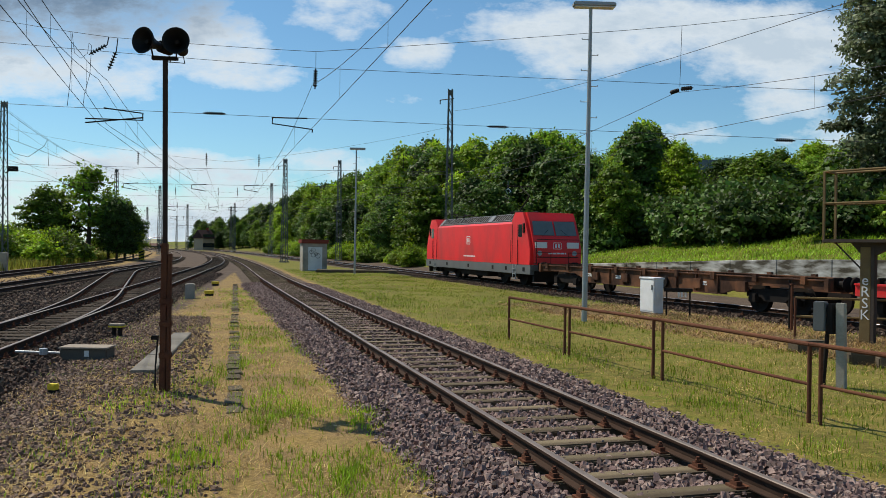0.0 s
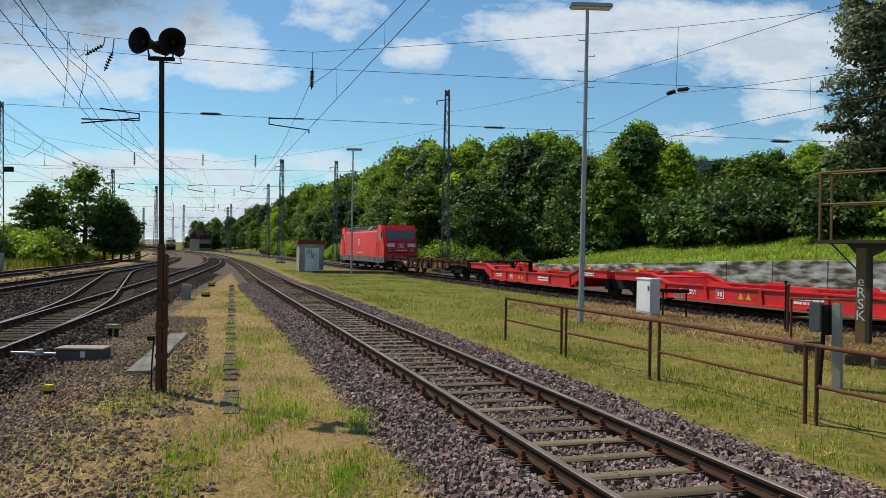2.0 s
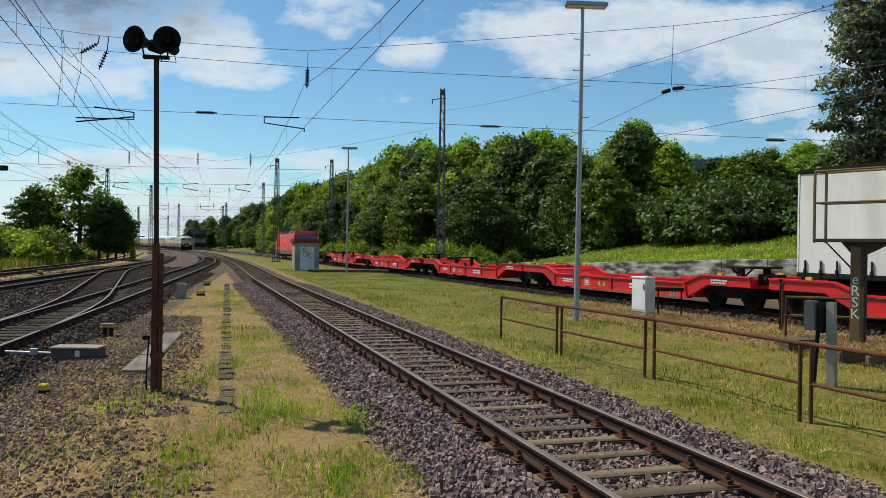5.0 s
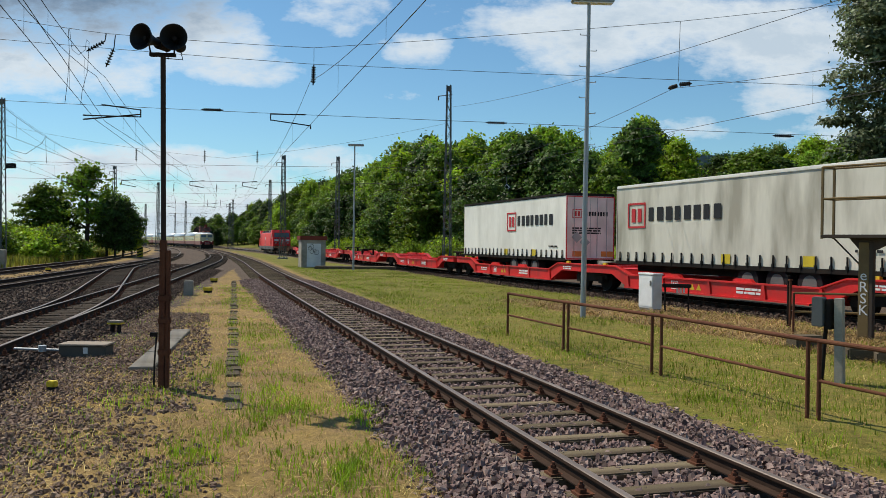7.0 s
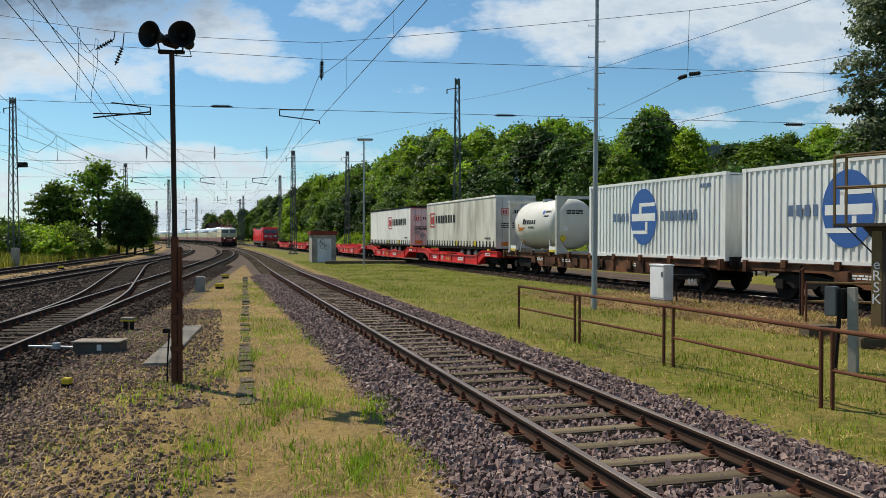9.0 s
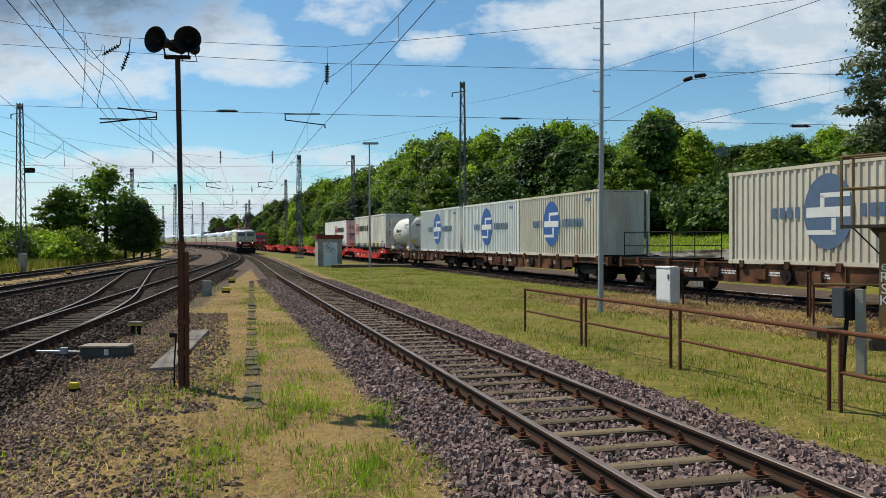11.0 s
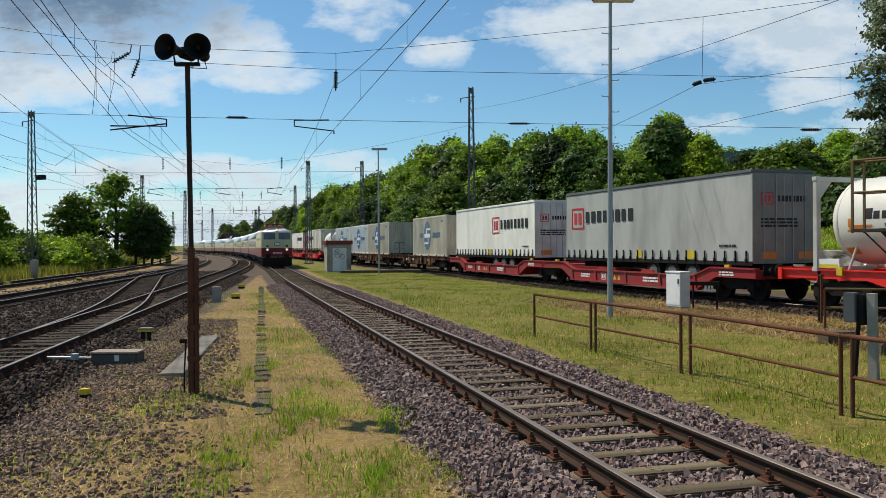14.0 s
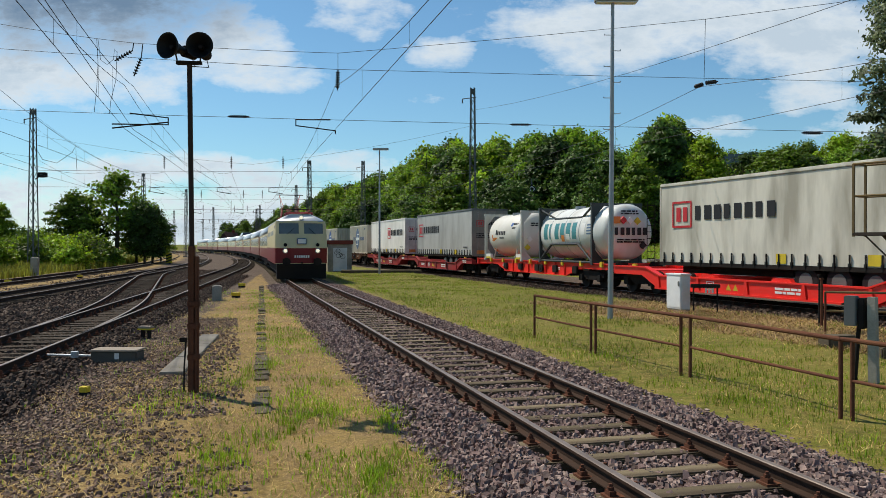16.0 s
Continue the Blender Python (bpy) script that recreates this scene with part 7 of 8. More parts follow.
def cable_trough():
    root = thing("cable_trough", Matrix(), "row of flat concrete trough lids sunk between grass tufts", "cable trough", kind="structure")
    bm = bmesh.new()
    box(bm, -0.12, 0.12, -0.23, 0.23, -0.06, 0.02, 0.02)
    me = mesh_of(bm, M_OLDCONC, "lid")
    rng = random.Random(8)
    y = 10.6
    while y < 44:
        x = -2.55 - 0.222 * (y - 11.5)
        if rng.random() > 0.12:
            piece("lid", me, root, pose(x + rng.uniform(-.02, .02), y, rng.uniform(-.045, -.02), rng.uniform(-2, 2), rng.uniform(-2, 2), 12.5 + rng.uniform(-3, 3)))
        y += 0.51


cable_trough()


def stone_stub(x, y, h, w, label):
    bm = bmesh.new()
    box(bm, -w / 2, w / 2, -w / 2, w / 2, -0.2, h, 0.04)
    ob = part("concrete_stub", bm, M_CONC)
    ob.matrix_basis = pose(x, y, height(x, y), 1, 2, 12)
    tagged(ob, label, "concrete stub")


stone_stub(-8.85, 32.0, 0.6, 0.36, "squat weathered concrete stub post in the gravel")
stone_stub(-29.5, 59.0, 1.3, 0.5, "pale concrete marker stone at the grassy bank")


def warning_board():
    root = thing("warning_board", pose(-32.5, 97.0, height(-32.5, 97), 0, 0, -20), "yellow and black striped warning board on a short post", "sign")
    bm = bmesh.new()
    box(bm, -0.4, 0.4, -0.03, 0.03, 0.1, 1.3, 0.01)
    b = part("board", bm, M_YELLOW, root)
    bm = bmesh.new()
    for z in (0.15, 0.5, 0.85):
        prism(bm, [(-0.4, z), (-0.4, z + 0.17), (0.4, z + 0.42), (0.4, z + 0.25)], -0.036, -0.03)
    part("stripe", bm, M_INK, b)
    bm = bmesh.new()
    rod(bm, (0, 0.05, -0.2), (0, 0.05, 1.2), 0.04, 6)
    part("post", bm, M_DARK, root)


warning_board()


def diamond_sign():
    root = thing("diamond_sign", pose(8.2, 75.0, height(8.2, 75), 0, 0, 0), "small dark diamond signal board with white edge on a mast", "sign")
    bm = bmesh.new()
    rod(bm, (0, 0, -0.2), (0, 0, 7.4), 0.05, 8)
    part("mast", bm, M_MAST, root)
    for r, o, m, nme in ((0.42, 0.0, M_INK, "board"), (0.30, -0.03, M_PAINTW, "inlay"), (0.2, -0.04, M_INK, "core")):
        bm = bmesh.new()
        z = 7.0 - height(8.2, 75) + 0.35
        prism(bm, [(-r, z), (0, z - r), (r, z), (0, z + r)], o - 0.07, o - 0.05)
        part(nme, bm, m, root)


diamond_sign()


# ---- far buildings ----
def house(x, y, w, d, h, roof_h, rot, wall_m, roof_m, label, z=None):
    root = thing("house", pose(x, y, height(x, y) if z is None else z, 0, 0, rot), label, "house")
    bm = bmesh.new()
    box(bm, -w / 2, w / 2, -d / 2, d / 2, -0.5, h)
    part("wall", bm, wall_m, root)
    bm = bmesh.new()
    prism(bm, [(-d / 2 - 0.5, h - 0.1), (d / 2 + 0.5, h - 0.1), (0, h + roof_h)], -w / 2 - 0.4, w / 2 + 0.4, "x")
    r = part("roof", bm, roof_m, root)
    bm = bmesh.new()
    box(bm, w * 0.2, w * 0.2 + 0.7, -0.3, 0.3, h + roof_h * 0.4, h + roof_h + 0.7)
    part("chimney", bm, M_HUTRED, r)
    for i in range(4):
        for j in range(2):
            bm = bmesh.new()
            u = -w / 2 + (i + 0.5) * w / 4
            box(bm, u - 0.55, u + 0.55, -d / 2 - 0.05, -d / 2 + 0.05, 1.0 + j * 2.8, 2.4 + j * 2.8)
            win = part("window", bm, M_GLASS, root)


M_ROOF = mat("roof_tile_dark", (0.05, 0.03, 0.028), 0.85, var=0.3)
M_HOUSE = mat("house_plaster", (0.36, 0.31, 0.22), 0.85, var=0.2)
house(-69.2, 266, 4.4, 4.6, 4.0, 2.6, 52, M_HOUSE, M_ROOF, "distant yellowish station house with dark gabled roof")
house(35.6, 96.0, 4.6, 4.0, 2.6, 1.8, -20, M_ROOF, M_ROOF, "dark timber house half hidden among the hill trees", 7.6)


# ---- trees: trunk and limbs, and a crown of many small leaf sprays ----
def quads_mesh(name, centers, normals, sizes, material, rng, aspect=0.62):
    """Small bent leaf sprays (two triangles each) at the centres."""
    n = len(centers)
    t = rng.normal(size=(n, 3))
    t -= normals * (t * normals).sum(1, keepdims=True)
    t /= np.linalg.norm(t, axis=1, keepdims=True) + 1e-9
    b = np.cross(normals, t)
    s = sizes[:, None]
    v = np.empty((n, 4, 3))
    v[:, 0] = centers - t * s
    v[:, 1] = centers + b * s * aspect + normals * s * 0.18
    v[:, 2] = centers + t * s
    v[:, 3] = centers - b * s * aspect + normals * s * 0.18
    me = bpy.data.meshes.new(name)
    me.vertices.add(n * 4)
    me.vertices.foreach_set("co", v.reshape(-1).astype(np.float32))
    me.loops.add(n * 4)
    me.loops.foreach_set("vertex_index", np.arange(n * 4, dtype=np.int32))
    me.polygons.add(n)
    me.polygons.foreach_set("loop_start", np.arange(0, n * 4, 4, dtype=np.int32))
    me.polygons.foreach_set("loop_total", np.full(n, 4, dtype=np.int32))
    me.update()
    me.validate()
    me.materials.append(material)
    return me


def crown_points(rng, clumps, per, spread, clump_r, h0, h1, top_heavy=0.0, gap=0.0):
    cs, ns = [], []
    for _ in range(clumps):
        a = rng.uniform(0, 2 * math.pi)
        u = rng.uniform(0.0, 1.0) ** 0.6
        f = rng.uniform(0, 1)
        prof = math.sin(math.pi * min(1.0, 0.12 + 0.86 * f) ** (0.8 + top_heavy)) ** 0.75
        r = spread * u * prof * rng.uniform(0.75, 1.15)
        c = np.array([r * math.cos(a), r * math.sin(a), h0 + (h1 - h0) * f])
        q = clump_r * rng.uniform(0.6, 1.25) * (1 - 0.25 * f)
        k = int(per * rng.uniform(0.7, 1.3))
        d = rng.normal(size=(k, 3))
        d /= np.linalg.norm(d, axis=1, keepdims=True)
        d[:, 2] = np.where(d[:, 2] < -0.2, -0.35 * d[:, 2], d[:, 2])
        rad = q * rng.uniform(0.5, 1.0, size=(k, 1)) ** 0.5
        p = c + d * rad * np.array([1.2, 1.2, 0.7]) + rng.normal(size=(k, 3)) * 0.07
        cs.append(p)
        nn = d + np.array([0, 0, 0.5]) + rng.normal(size=(k, 3)) * 0.45
        ns.append(nn / np.linalg.norm(nn, axis=1, keepdims=True))
    # loose sprays fill the gaps between the clumps
    k = int(clumps * per * 0.2)
    u = rng.uniform(0, 1, k) ** 0.5
    f = rng.uniform(0, 1, k)
    a = rng.uniform(0, 2 * np.pi, k)
    prof = np.sin(np.pi * np.minimum(1, 0.1 + 0.88 * f) ** (0.8 + top_heavy)) ** 0.75
    cs.append(np.stack([spread * u * prof * np.cos(a), spread * u * prof * np.sin(a), h0 + (h1 + 0.7 - h0) * f], 1) + rng.normal(size=(k, 3)) * 0.3)
    d = rng.normal(size=(k, 3)) + np.array([0, 0, 0.6])
    ns.append(d / np.linalg.norm(d, axis=1, keepdims=True))
    return np.concatenate(cs), np.concatenate(ns)


def limb_mesh(rng, h, spread, r0):
    bm = bmesh.new()
    top = Vector((rng.uniform(-.3, .3), rng.uniform(-.3, .3), h * 0.72))
    mid = Vector((rng.uniform(-.15, .15), rng.uniform(-.15, .15), h * 0.36))
    rod(bm, (0, 0, -0.4), mid, r0, 8, r0 * 0.75)
    rod(bm, mid, top, r0 * 0.75, 7, r0 * 0.3)
    for i in range(7):
        f = rng.uniform(0.25, 0.9)
        s = mid.lerp(top, f) if f > 0.4 else Vector((0, 0, 0)).lerp(mid, f + 0.5)
        a = rng.uniform(0, 2 * math.pi)
        e = s + Vector((math.cos(a) * spread * 0.65, math.sin(a) * spread * 0.65, h * rng.uniform(0.12, 0.3)))
        e.z = min(e.z, h * 0.78)
        rod(bm, s, e, r0 * 0.35, 6, r0 * 0.1)
        e2 = e + Vector((math.cos(a + 0.6) * spread * 0.25, math.sin(a + 0.6) * spread * 0.25, h * 0.08))
        e2.z = min(e2.z, h * 0.82)
        rod(bm, s.lerp(e, 0.6), e2, r0 * 0.18, 5, r0 * 0.06)
    return mesh_of(bm, M_BARK, "trunk")


def tree_kind(seed, material, h=10.0, spread=3.4, clumps=105, per=95, leaf=0.19, clump_r=0.95, h0=1.2, top=0.0):
    rng = np.random.default_rng(seed)
    c, n = crown_points(rng, clumps, per, spread, clump_r, h0, h - 0.9, top)
    sizes = leaf * rng.uniform(0.6, 1.3, size=len(c))
    return limb_mesh(rng, h, spread, 0.02 * h + 0.04), quads_mesh("crown", c, n, sizes, material, rng)


KINDS = [tree_kind(1, M_LEAF), tree_kind(2, M_LEAF2, spread=3.0), tree_kind(3, M_LEAF, spread=3.9, clumps=125), tree_kind(4, M_LEAF3, spread=3.2), tree_kind(5, M_LEAF2, spread=3.8, clumps=120, top=0.3), tree_kind(6, M_LEAF, spread=2.6, clumps=85)]
BUSHES = [tree_kind(11, M_LEAF3, 3.0, 1.9, 26, 130, 0.17, 0.75, 0.2), tree_kind(12, M_LEAF, 3.0, 2.2, 28, 130, 0.17, 0.75, 0.2), tree_kind(13, M_LEAF3, 3.0, 1.7, 22, 130, 0.15, 0.7, 0.2), tree_kind(14, M_LEAF2, 3.0, 2.1, 28, 130, 0.16, 0.75, 0.2)]
AIRY = tree_kind(41, M_LEAF, 10.0, 3.6, 52, 70, 0.2, 0.8, 3.6, -0.2)
TREE_WORDS = ["leafy green broadleaf tree on the wooded slope", "dark green dense broadleaf tree on the wooded slope", "wide spreading green tree on the wooded slope",
              "bright green young tree at the edge of the wood", "deep green wide tree on the wooded slope", "slender green tree on the wooded slope"]


def plant(kind, name, label, category, group, x, y, s, sz=None, z=None):
    root = thing(name, Matrix.Translation((x, y, height(x, y) if z is None else z)) @ Matrix.Rotation(x * 7.3 + y * 3.1, 4, "Z"), label, category, group)
    for nme, me in zip(("trunk", "crown"), kind):
        ob = new(nme, me)
        ob.parent = root
        ob.scale = (s, s, sz or s)
    return root


# rise of the wood's top line over the bearing to the right, both as slopes from the eye
WOOD_LINE = [(-0.235, 0.026), (-0.215, 0.040), (-0.19, 0.050), (-0.165, 0.055), (-0.15, 0.062), (-0.125, 0.090), (-0.10, 0.080), (-0.08, 0.085), (-0.062, 0.100), (-0.045, 0.120), (-0.03, 0.125),
             (0.0, 0.140), (0.03, 0.145), (0.065, 0.148), (0.085, 0.125), (0.11, 0.135), (0.15, 0.140), (0.185, 0.142), (0.21, 0.118), (0.24, 0.130), (0.27, 0.155), (0.295, 0.150),
             (0.325, 0.130), (0.35, 0.112), (0.38, 0.118), (0.42, 0.122), (0.46, 0.128), (0.5, 0.136), (0.6, 0.15), (0.9, 0.16)]


def wood():
    rng = random.Random(21)
    spots = []
    # a wood on the slope, in loose rows from the track up the hill
    y = 34.0
    while y < 330:
        for d in (10.5, 17, 24, 32, 42, 54, 68):
            if y < 62 and d < 27:
                continue
            if 62 <= y < 74 and d < 13:
                continue
            dd = d + rng.uniform(-2.5, 2.5)
            yy = y + rng.uniform(-2.5, 2.5)
            x = px(TRAIN_TRACK, yy) + dd * 1.04
            spots.append((x, yy, d))
        y += 5.2 if y < 150 else 9.0
    for x, yy, d in spots:
        b = x / yy
        if b > 0.75 or b < -0.30:
            continue
        dist = yy
        top = 2.1 + float(np.interp(b, [k[0] for k in WOOD_LINE], [k[1] for k in WOOD_LINE])) * dist
        g = height(x, yy)
        h = min(rng.uniform(9.0, 15.0) * (0.66 if d < 15 else 1.0) * (1.9 if d > 35 else 1.25 if d > 20 else 1.0), (top - g) * rng.uniform(0.76, 1.06))
        if h < 2.0:
            continue
        if h < 4.0:
            plant(rng.choice(BUSHES[:3]), "bush", "rounded green bush at the foot of the wood", "bush", "bushes", x, yy, h / 3.0)
            continue
        k = rng.randrange(6)
        s = h / 10.0
        plant(KINDS[k], "tree", TREE_WORDS[k], "tree", "trees of the wood", x, yy, max(s, 0.72) * rng.uniform(0.95, 1.15), s)
    # undergrowth at the edge of the wood and on the bank
    for _ in range(90):
        yy = rng.uniform(60, 190)
        x = px(TRAIN_TRACK, yy) + rng.uniform(5.0, 9.0)
        plant(rng.choice(BUSHES[:3]), "bush", "low green shrub along the railway line", "bush", "bushes", x, yy, rng.uniform(0.45, 0.95))
    for _ in range(46):
        yy = rng.uniform(26, 62)
        x = wall_line(yy) + rng.uniform(10, 19)
        plant(rng.choice(BUSHES[:3]), "bush", "low green shrub on the grassy bank", "bush", "bushes", x, yy, rng.uniform(0.35, 0.8))
    for _ in range(60):
        yy = rng.uniform(44, 84)
        x = px(TRAIN_TRACK, yy) + rng.uniform(15, 26) - 4.0 * step01(58, 72, yy)
        plant(BUSHES[3], "bush", "dark green shrub at the shady foot of the wood", "bush", "bushes", x, yy, rng.uniform(0.8, 1.35))


wood()


def left_side():
    rng = random.Random(4)
    for b, dist, topslope, k, w in ((-0.452, 95, 0.068, 0, 1.1), (-0.43, 98, 0.05, 4, 0.9), (-0.4, 98, 0.095, -1, 1.15), (-0.375, 102, 0.062, 0, 0.9), (-0.365, 96, 0.055, 1, 0.9), (-0.355, 98, 0.050, 4, 0.9), (-0.54, 80, 0.052, 3, 0.9), (-0.56, 74, 0.045, 0, 0.9), (-0.345, 104, 0.035, 3, 0.8)):
        x = b * dist
        h = 2.1 + topslope * dist - height(x, dist)
        plant(AIRY if k < 0 else KINDS[k], "tree", "dark green tree in the clump behind the grassy bank", "tree", "trees behind the yard", x, dist, h / 10.0 * w, h / 10.0)
    for _ in range(110):
        yy = rng.uniform(46, 110)
        x = px(EDGE_TRACK, yy) - rng.uniform(7, 30)
        if x / yy < -0.66:
            continue
        plant(rng.choice(BUSHES), "bush", "overgrown green shrub on the grassy bank", "bush", "bushes", x, yy, rng.uniform(0.5, 0.95))
    # brambles heaped along the foot of the clump
    for i in range(46):
        b, yy = -0.56 + 0.235 * (i + rng.random()) / 46, rng.uniform(72, 88)
        x = b * yy
        if across(EDGE_TRACK, x, yy) > -3.2:
            continue
        top = max(1.4, (2.1 + 0.019 * yy * rng.uniform(0.7, 1.15) - height(x, yy)) * (0.85 if b < -0.43 else 0.65))
        plant(BUSHES[i % 3], "bush", "bramble thicket at the foot of the tree clump", "bush", "bushes", x, yy, top / 3.0 * 1.1, top / 3.0)
    # dark trees beside the station house
    for b, yy, s in ((-0.243, 272, 0.62), (-0.236, 280, 0.7), (-0.23, 276, 0.6), (-0.252, 288, 0.75), (-0.276, 290, 0.5)):
        plant(KINDS[1], "tree", "dark tree beside the station house", "tree", "far trees", b * yy, yy, s)
    # far trees down the line
    for _ in range(60):
        yy = rng.uniform(260, 420)
        x = rng.uniform(-0.36, -0.2) * yy
        if abs(x - px(NEAR_TRACK, yy)) < 14 or abs(x - px(TRAIN_TRACK, yy)) < 8:
            continue
        plant(rng.choice(KINDS), "tree", "distant dark tree down the line", "tree", "far trees", x, yy, rng.uniform(0.7, 1.15))


left_side()


def silver_tree():
    kind = tree_kind(31, M_LEAF4, 19.0, 3.5, 150, 190, 0.15, 1.15, 2.0, 0.2)
    plant(kind, "tree", "tall silvery-leaved tree with an airy crown on the bank", "tree", "", 28.2, 47.5, 1.0)


silver_tree()


# ---- grass, straw and ballast ----
def blades(name, spots, hmin, hmax, width, material, seed, lean=0.5):
    """Single bent blades, three triangles' worth of strip each, at the spots."""
    rng = np.random.default_rng(seed)
    n = len(spots)
    p = np.array(spots)
    a = rng.uniform(0, 2 * np.pi, n)
    h = rng.uniform(hmin, hmax, n)
    l = rng.uniform(0.1, lean, n) * h
    side = np.stack([np.cos(a), np.sin(a), np.zeros(n)], 1) * (width * rng.uniform(0.6, 1.2, n))[:, None]
    fwd = np.stack([-np.sin(a), np.cos(a), np.zeros(n)], 1)
    v = np.empty((n, 5, 3))
    v[:, 0] = p - side
    v[:, 1] = p + side
    m = p + fwd * (l * 0.35)[:, None] + np.array([0, 0, 1.0]) * (h * 0.6)[:, None]
    v[:, 2] = m + side * 0.7
    v[:, 3] = m - side * 0.7
    v[:, 4] = p + fwd * l[:, None] + np.array([0, 0, 1.0]) * h[:, None]
    f = np.arange(n)[:, None] * 5
    loops = np.concatenate([f + 0, f + 1, f + 2, f + 3, f + 3, f + 2, f + 4], 1).reshape(-1)
    me = bpy.data.meshes.new(name)
    me.vertices.add(n * 5)
    me.vertices.foreach_set("co", v.reshape(-1).astype(np.float32))
    me.loops.add(n * 7)
    me.loops.foreach_set("vertex_index", loops.astype(np.int32))
    me.polygons.add(n * 2)
    st = (np.arange(n)[:, None] * 7 + np.array([0, 4])).reshape(-1)
    me.polygons.foreach_set("loop_start", st.astype(np.int32))
    me.polygons.foreach_set("loop_total", np.tile([4, 3], n).astype(np.int32))
    me.update()
    me.validate()
    me.materials.append(material)
    return new(name, me)


def spot_list(rng, n, xr, yr, want):
    out = []
    for _ in range(n):
        # closer places get more
        y = yr[0] + (yr[1] - yr[0]) * rng.random() ** 1.8
        x = rng.uniform(*xr(y))
        if rng.random() < want(x, y):
            out.append((x, y, height(x, y) - 0.01))
    return out


def patch(x, y, s, o):
    return 0.5 + 0.5 * noise.noise(Vector((x * s, y * s, o)))


def ground_cover_plants():
    rng = random.Random(77)

    def meadow(x, y):
        d1, d2 = across(NEAR_TRACK, x, y), across(TRAIN_TRACK, x, y)
        return d1 > 2.2 and d2 < -2.2
    wide = lambda y: (px(NEAR_TRACK, y) + 2.0, px(TRAIN_TRACK, y) - 2.2)
    g = spot_list(rng, 150000, wide, (4.5, 70), lambda x, y: (0.12 + 0.88 * step01(0.44, 0.6, 0.55 * patch(x, y, 0.5, 2.0) + 0.45 * patch(x, y, 2.1, 7.0))) * meadow(x, y))
    tagged(blades("green_grass", g, 0.03, 0.12, 0.006, M_GRASS, 1), "short green grass in the mown meadow beside the track", "grass", kind="stuff")
    s = spot_list(rng, 80000, wide, (4.5, 60), lambda x, y: (0.2 + 0.8 * step01(0.42, 0.56, 0.6 * patch(x, y, 0.5, 9.0) + 0.4 * patch(x, y, 2.4, 4.0))) * meadow(x, y) * (1.0 if y < 28 else 0.4))
    tagged(blades("dry_grass", s, 0.015, 0.08, 0.004, M_LITTER, 2, 4.0), "dry yellow straw lying in the mown meadow", "grass", kind="stuff")
    strip = lambda y: (px(NEAR_TRACK, y) - 7.5, px(NEAR_TRACK, y) - 1.5)

    def tuft(x, y):
        d1 = across(NEAR_TRACK, x, y)
        green = max(0.03, step01(0.47, 0.58, 0.6 * patch(x, y, 0.7, 5.0) + 0.4 * patch(x, y, 2.6, 15.0))) * (1.0 if d1 > -3.3 else 0.22)
        return green * (1.0 if d1 < -1.9 else 0.4)
    # thick green clumps where the strip stays moist
    clumps = [(-1.85, 9.54, 0.32, 1), (-1.5, 10.27, 0.3, 1), (-2.08, 11.54, 0.35, 0.8), (-2.32, 8.27, 0.3, 1), (-0.57, 10.32, 0.3, 0.9), (-3.16, 12.51, 0.3, 0.7), (-3.74, 11.17, 0.45, 0.6), (-3.64, 17.55, 0.35, 0.6), (-0.58, 7.47, 0.15, 0.8), (-2.04, 7.36, 0.3, 0.7), (-3.16, 14.26, 0.3, 0.7)]
    lush = []
    for cx, cy, r, w in clumps:
        for _ in range(int(620 * w)):
            x, y = cx + rng.gauss(0, r * 0.6), cy + rng.gauss(0, r * 1.7)
            if patch(x, y, 3.5, 21.0) > 0.42:
                lush.append((x, y, height(x, y) - 0.01))
    tagged(blades("grass_clumps", lush, 0.03, 0.14, 0.006, M_TUFT, 9, 0.8), "lush bright green grass clumps on the worn strip", "grass", kind="stuff")
    g2 = spot_list(rng, 85000, strip, (4.2, 40), tuft)
    tagged(blades("grass_tufts", g2, 0.02, 0.11, 0.006, M_TUFT, 3, 0.9), "bright green grass tufts on the worn strip between the tracks", "grass", kind="stuff")
    s2 = spot_list(rng, 70000, strip, (4.2, 36), lambda x, y: 0.25 + 0.75 * (patch(x, y, 0.55, 12.0) > 0.48))
    tagged(blades("straw_litter", s2, 0.015, 0.07, 0.0045, M_LITTER, 4, 5.0), "loose dry straw scattered on the worn strip", "straw", kind="stuff")
    s3 = spot_list(rng, 22000, strip, (4.2, 26), lambda x, y: step01(0.42, 0.6, patch(x, y, 0.8, 12.5)))
    tagged(blades("long_straw", [(x, y, z + 0.02) for x, y, z in s3], 0.012, 0.036, 0.003, M_STRAW, 8, 11.0), "long pale straw stalks lying on the worn strip", "straw", kind="stuff")
    s4 = spot_list(rng, 26000, wide, (5.0, 32), lambda x, y: meadow(x, y) * step01(0.4, 0.62, 0.6 * patch(x, y, 0.45, 14.0) + 0.4 * patch(x, y, 1.8, 3.0)))
    tagged(blades("mown_stalks", [(x, y, z + 0.02) for x, y, z in s4], 0.012, 0.04, 0.0035, M_STRAW, 18, 10.0), "pale mown stalks lying criss-cross around the railing", "straw", kind="stuff")
    verge = spot_list(rng, 16000, lambda y: (px(NEAR_TRACK, y) + 2.1, px(NEAR_TRACK, y) + 3.3), (5.0, 40), lambda x, y: step01(0.55, 0.68, 0.6 * patch(x, y, 1.3, 8.0) + 0.4 * patch(x, y, 4.0, 1.0)))
    tagged(blades("verge_grass", verge, 0.04, 0.15, 0.005, M_GRASS, 19, 0.7), "taller green and straw tufts along the edge of the ballast", "grass", kind="stuff")
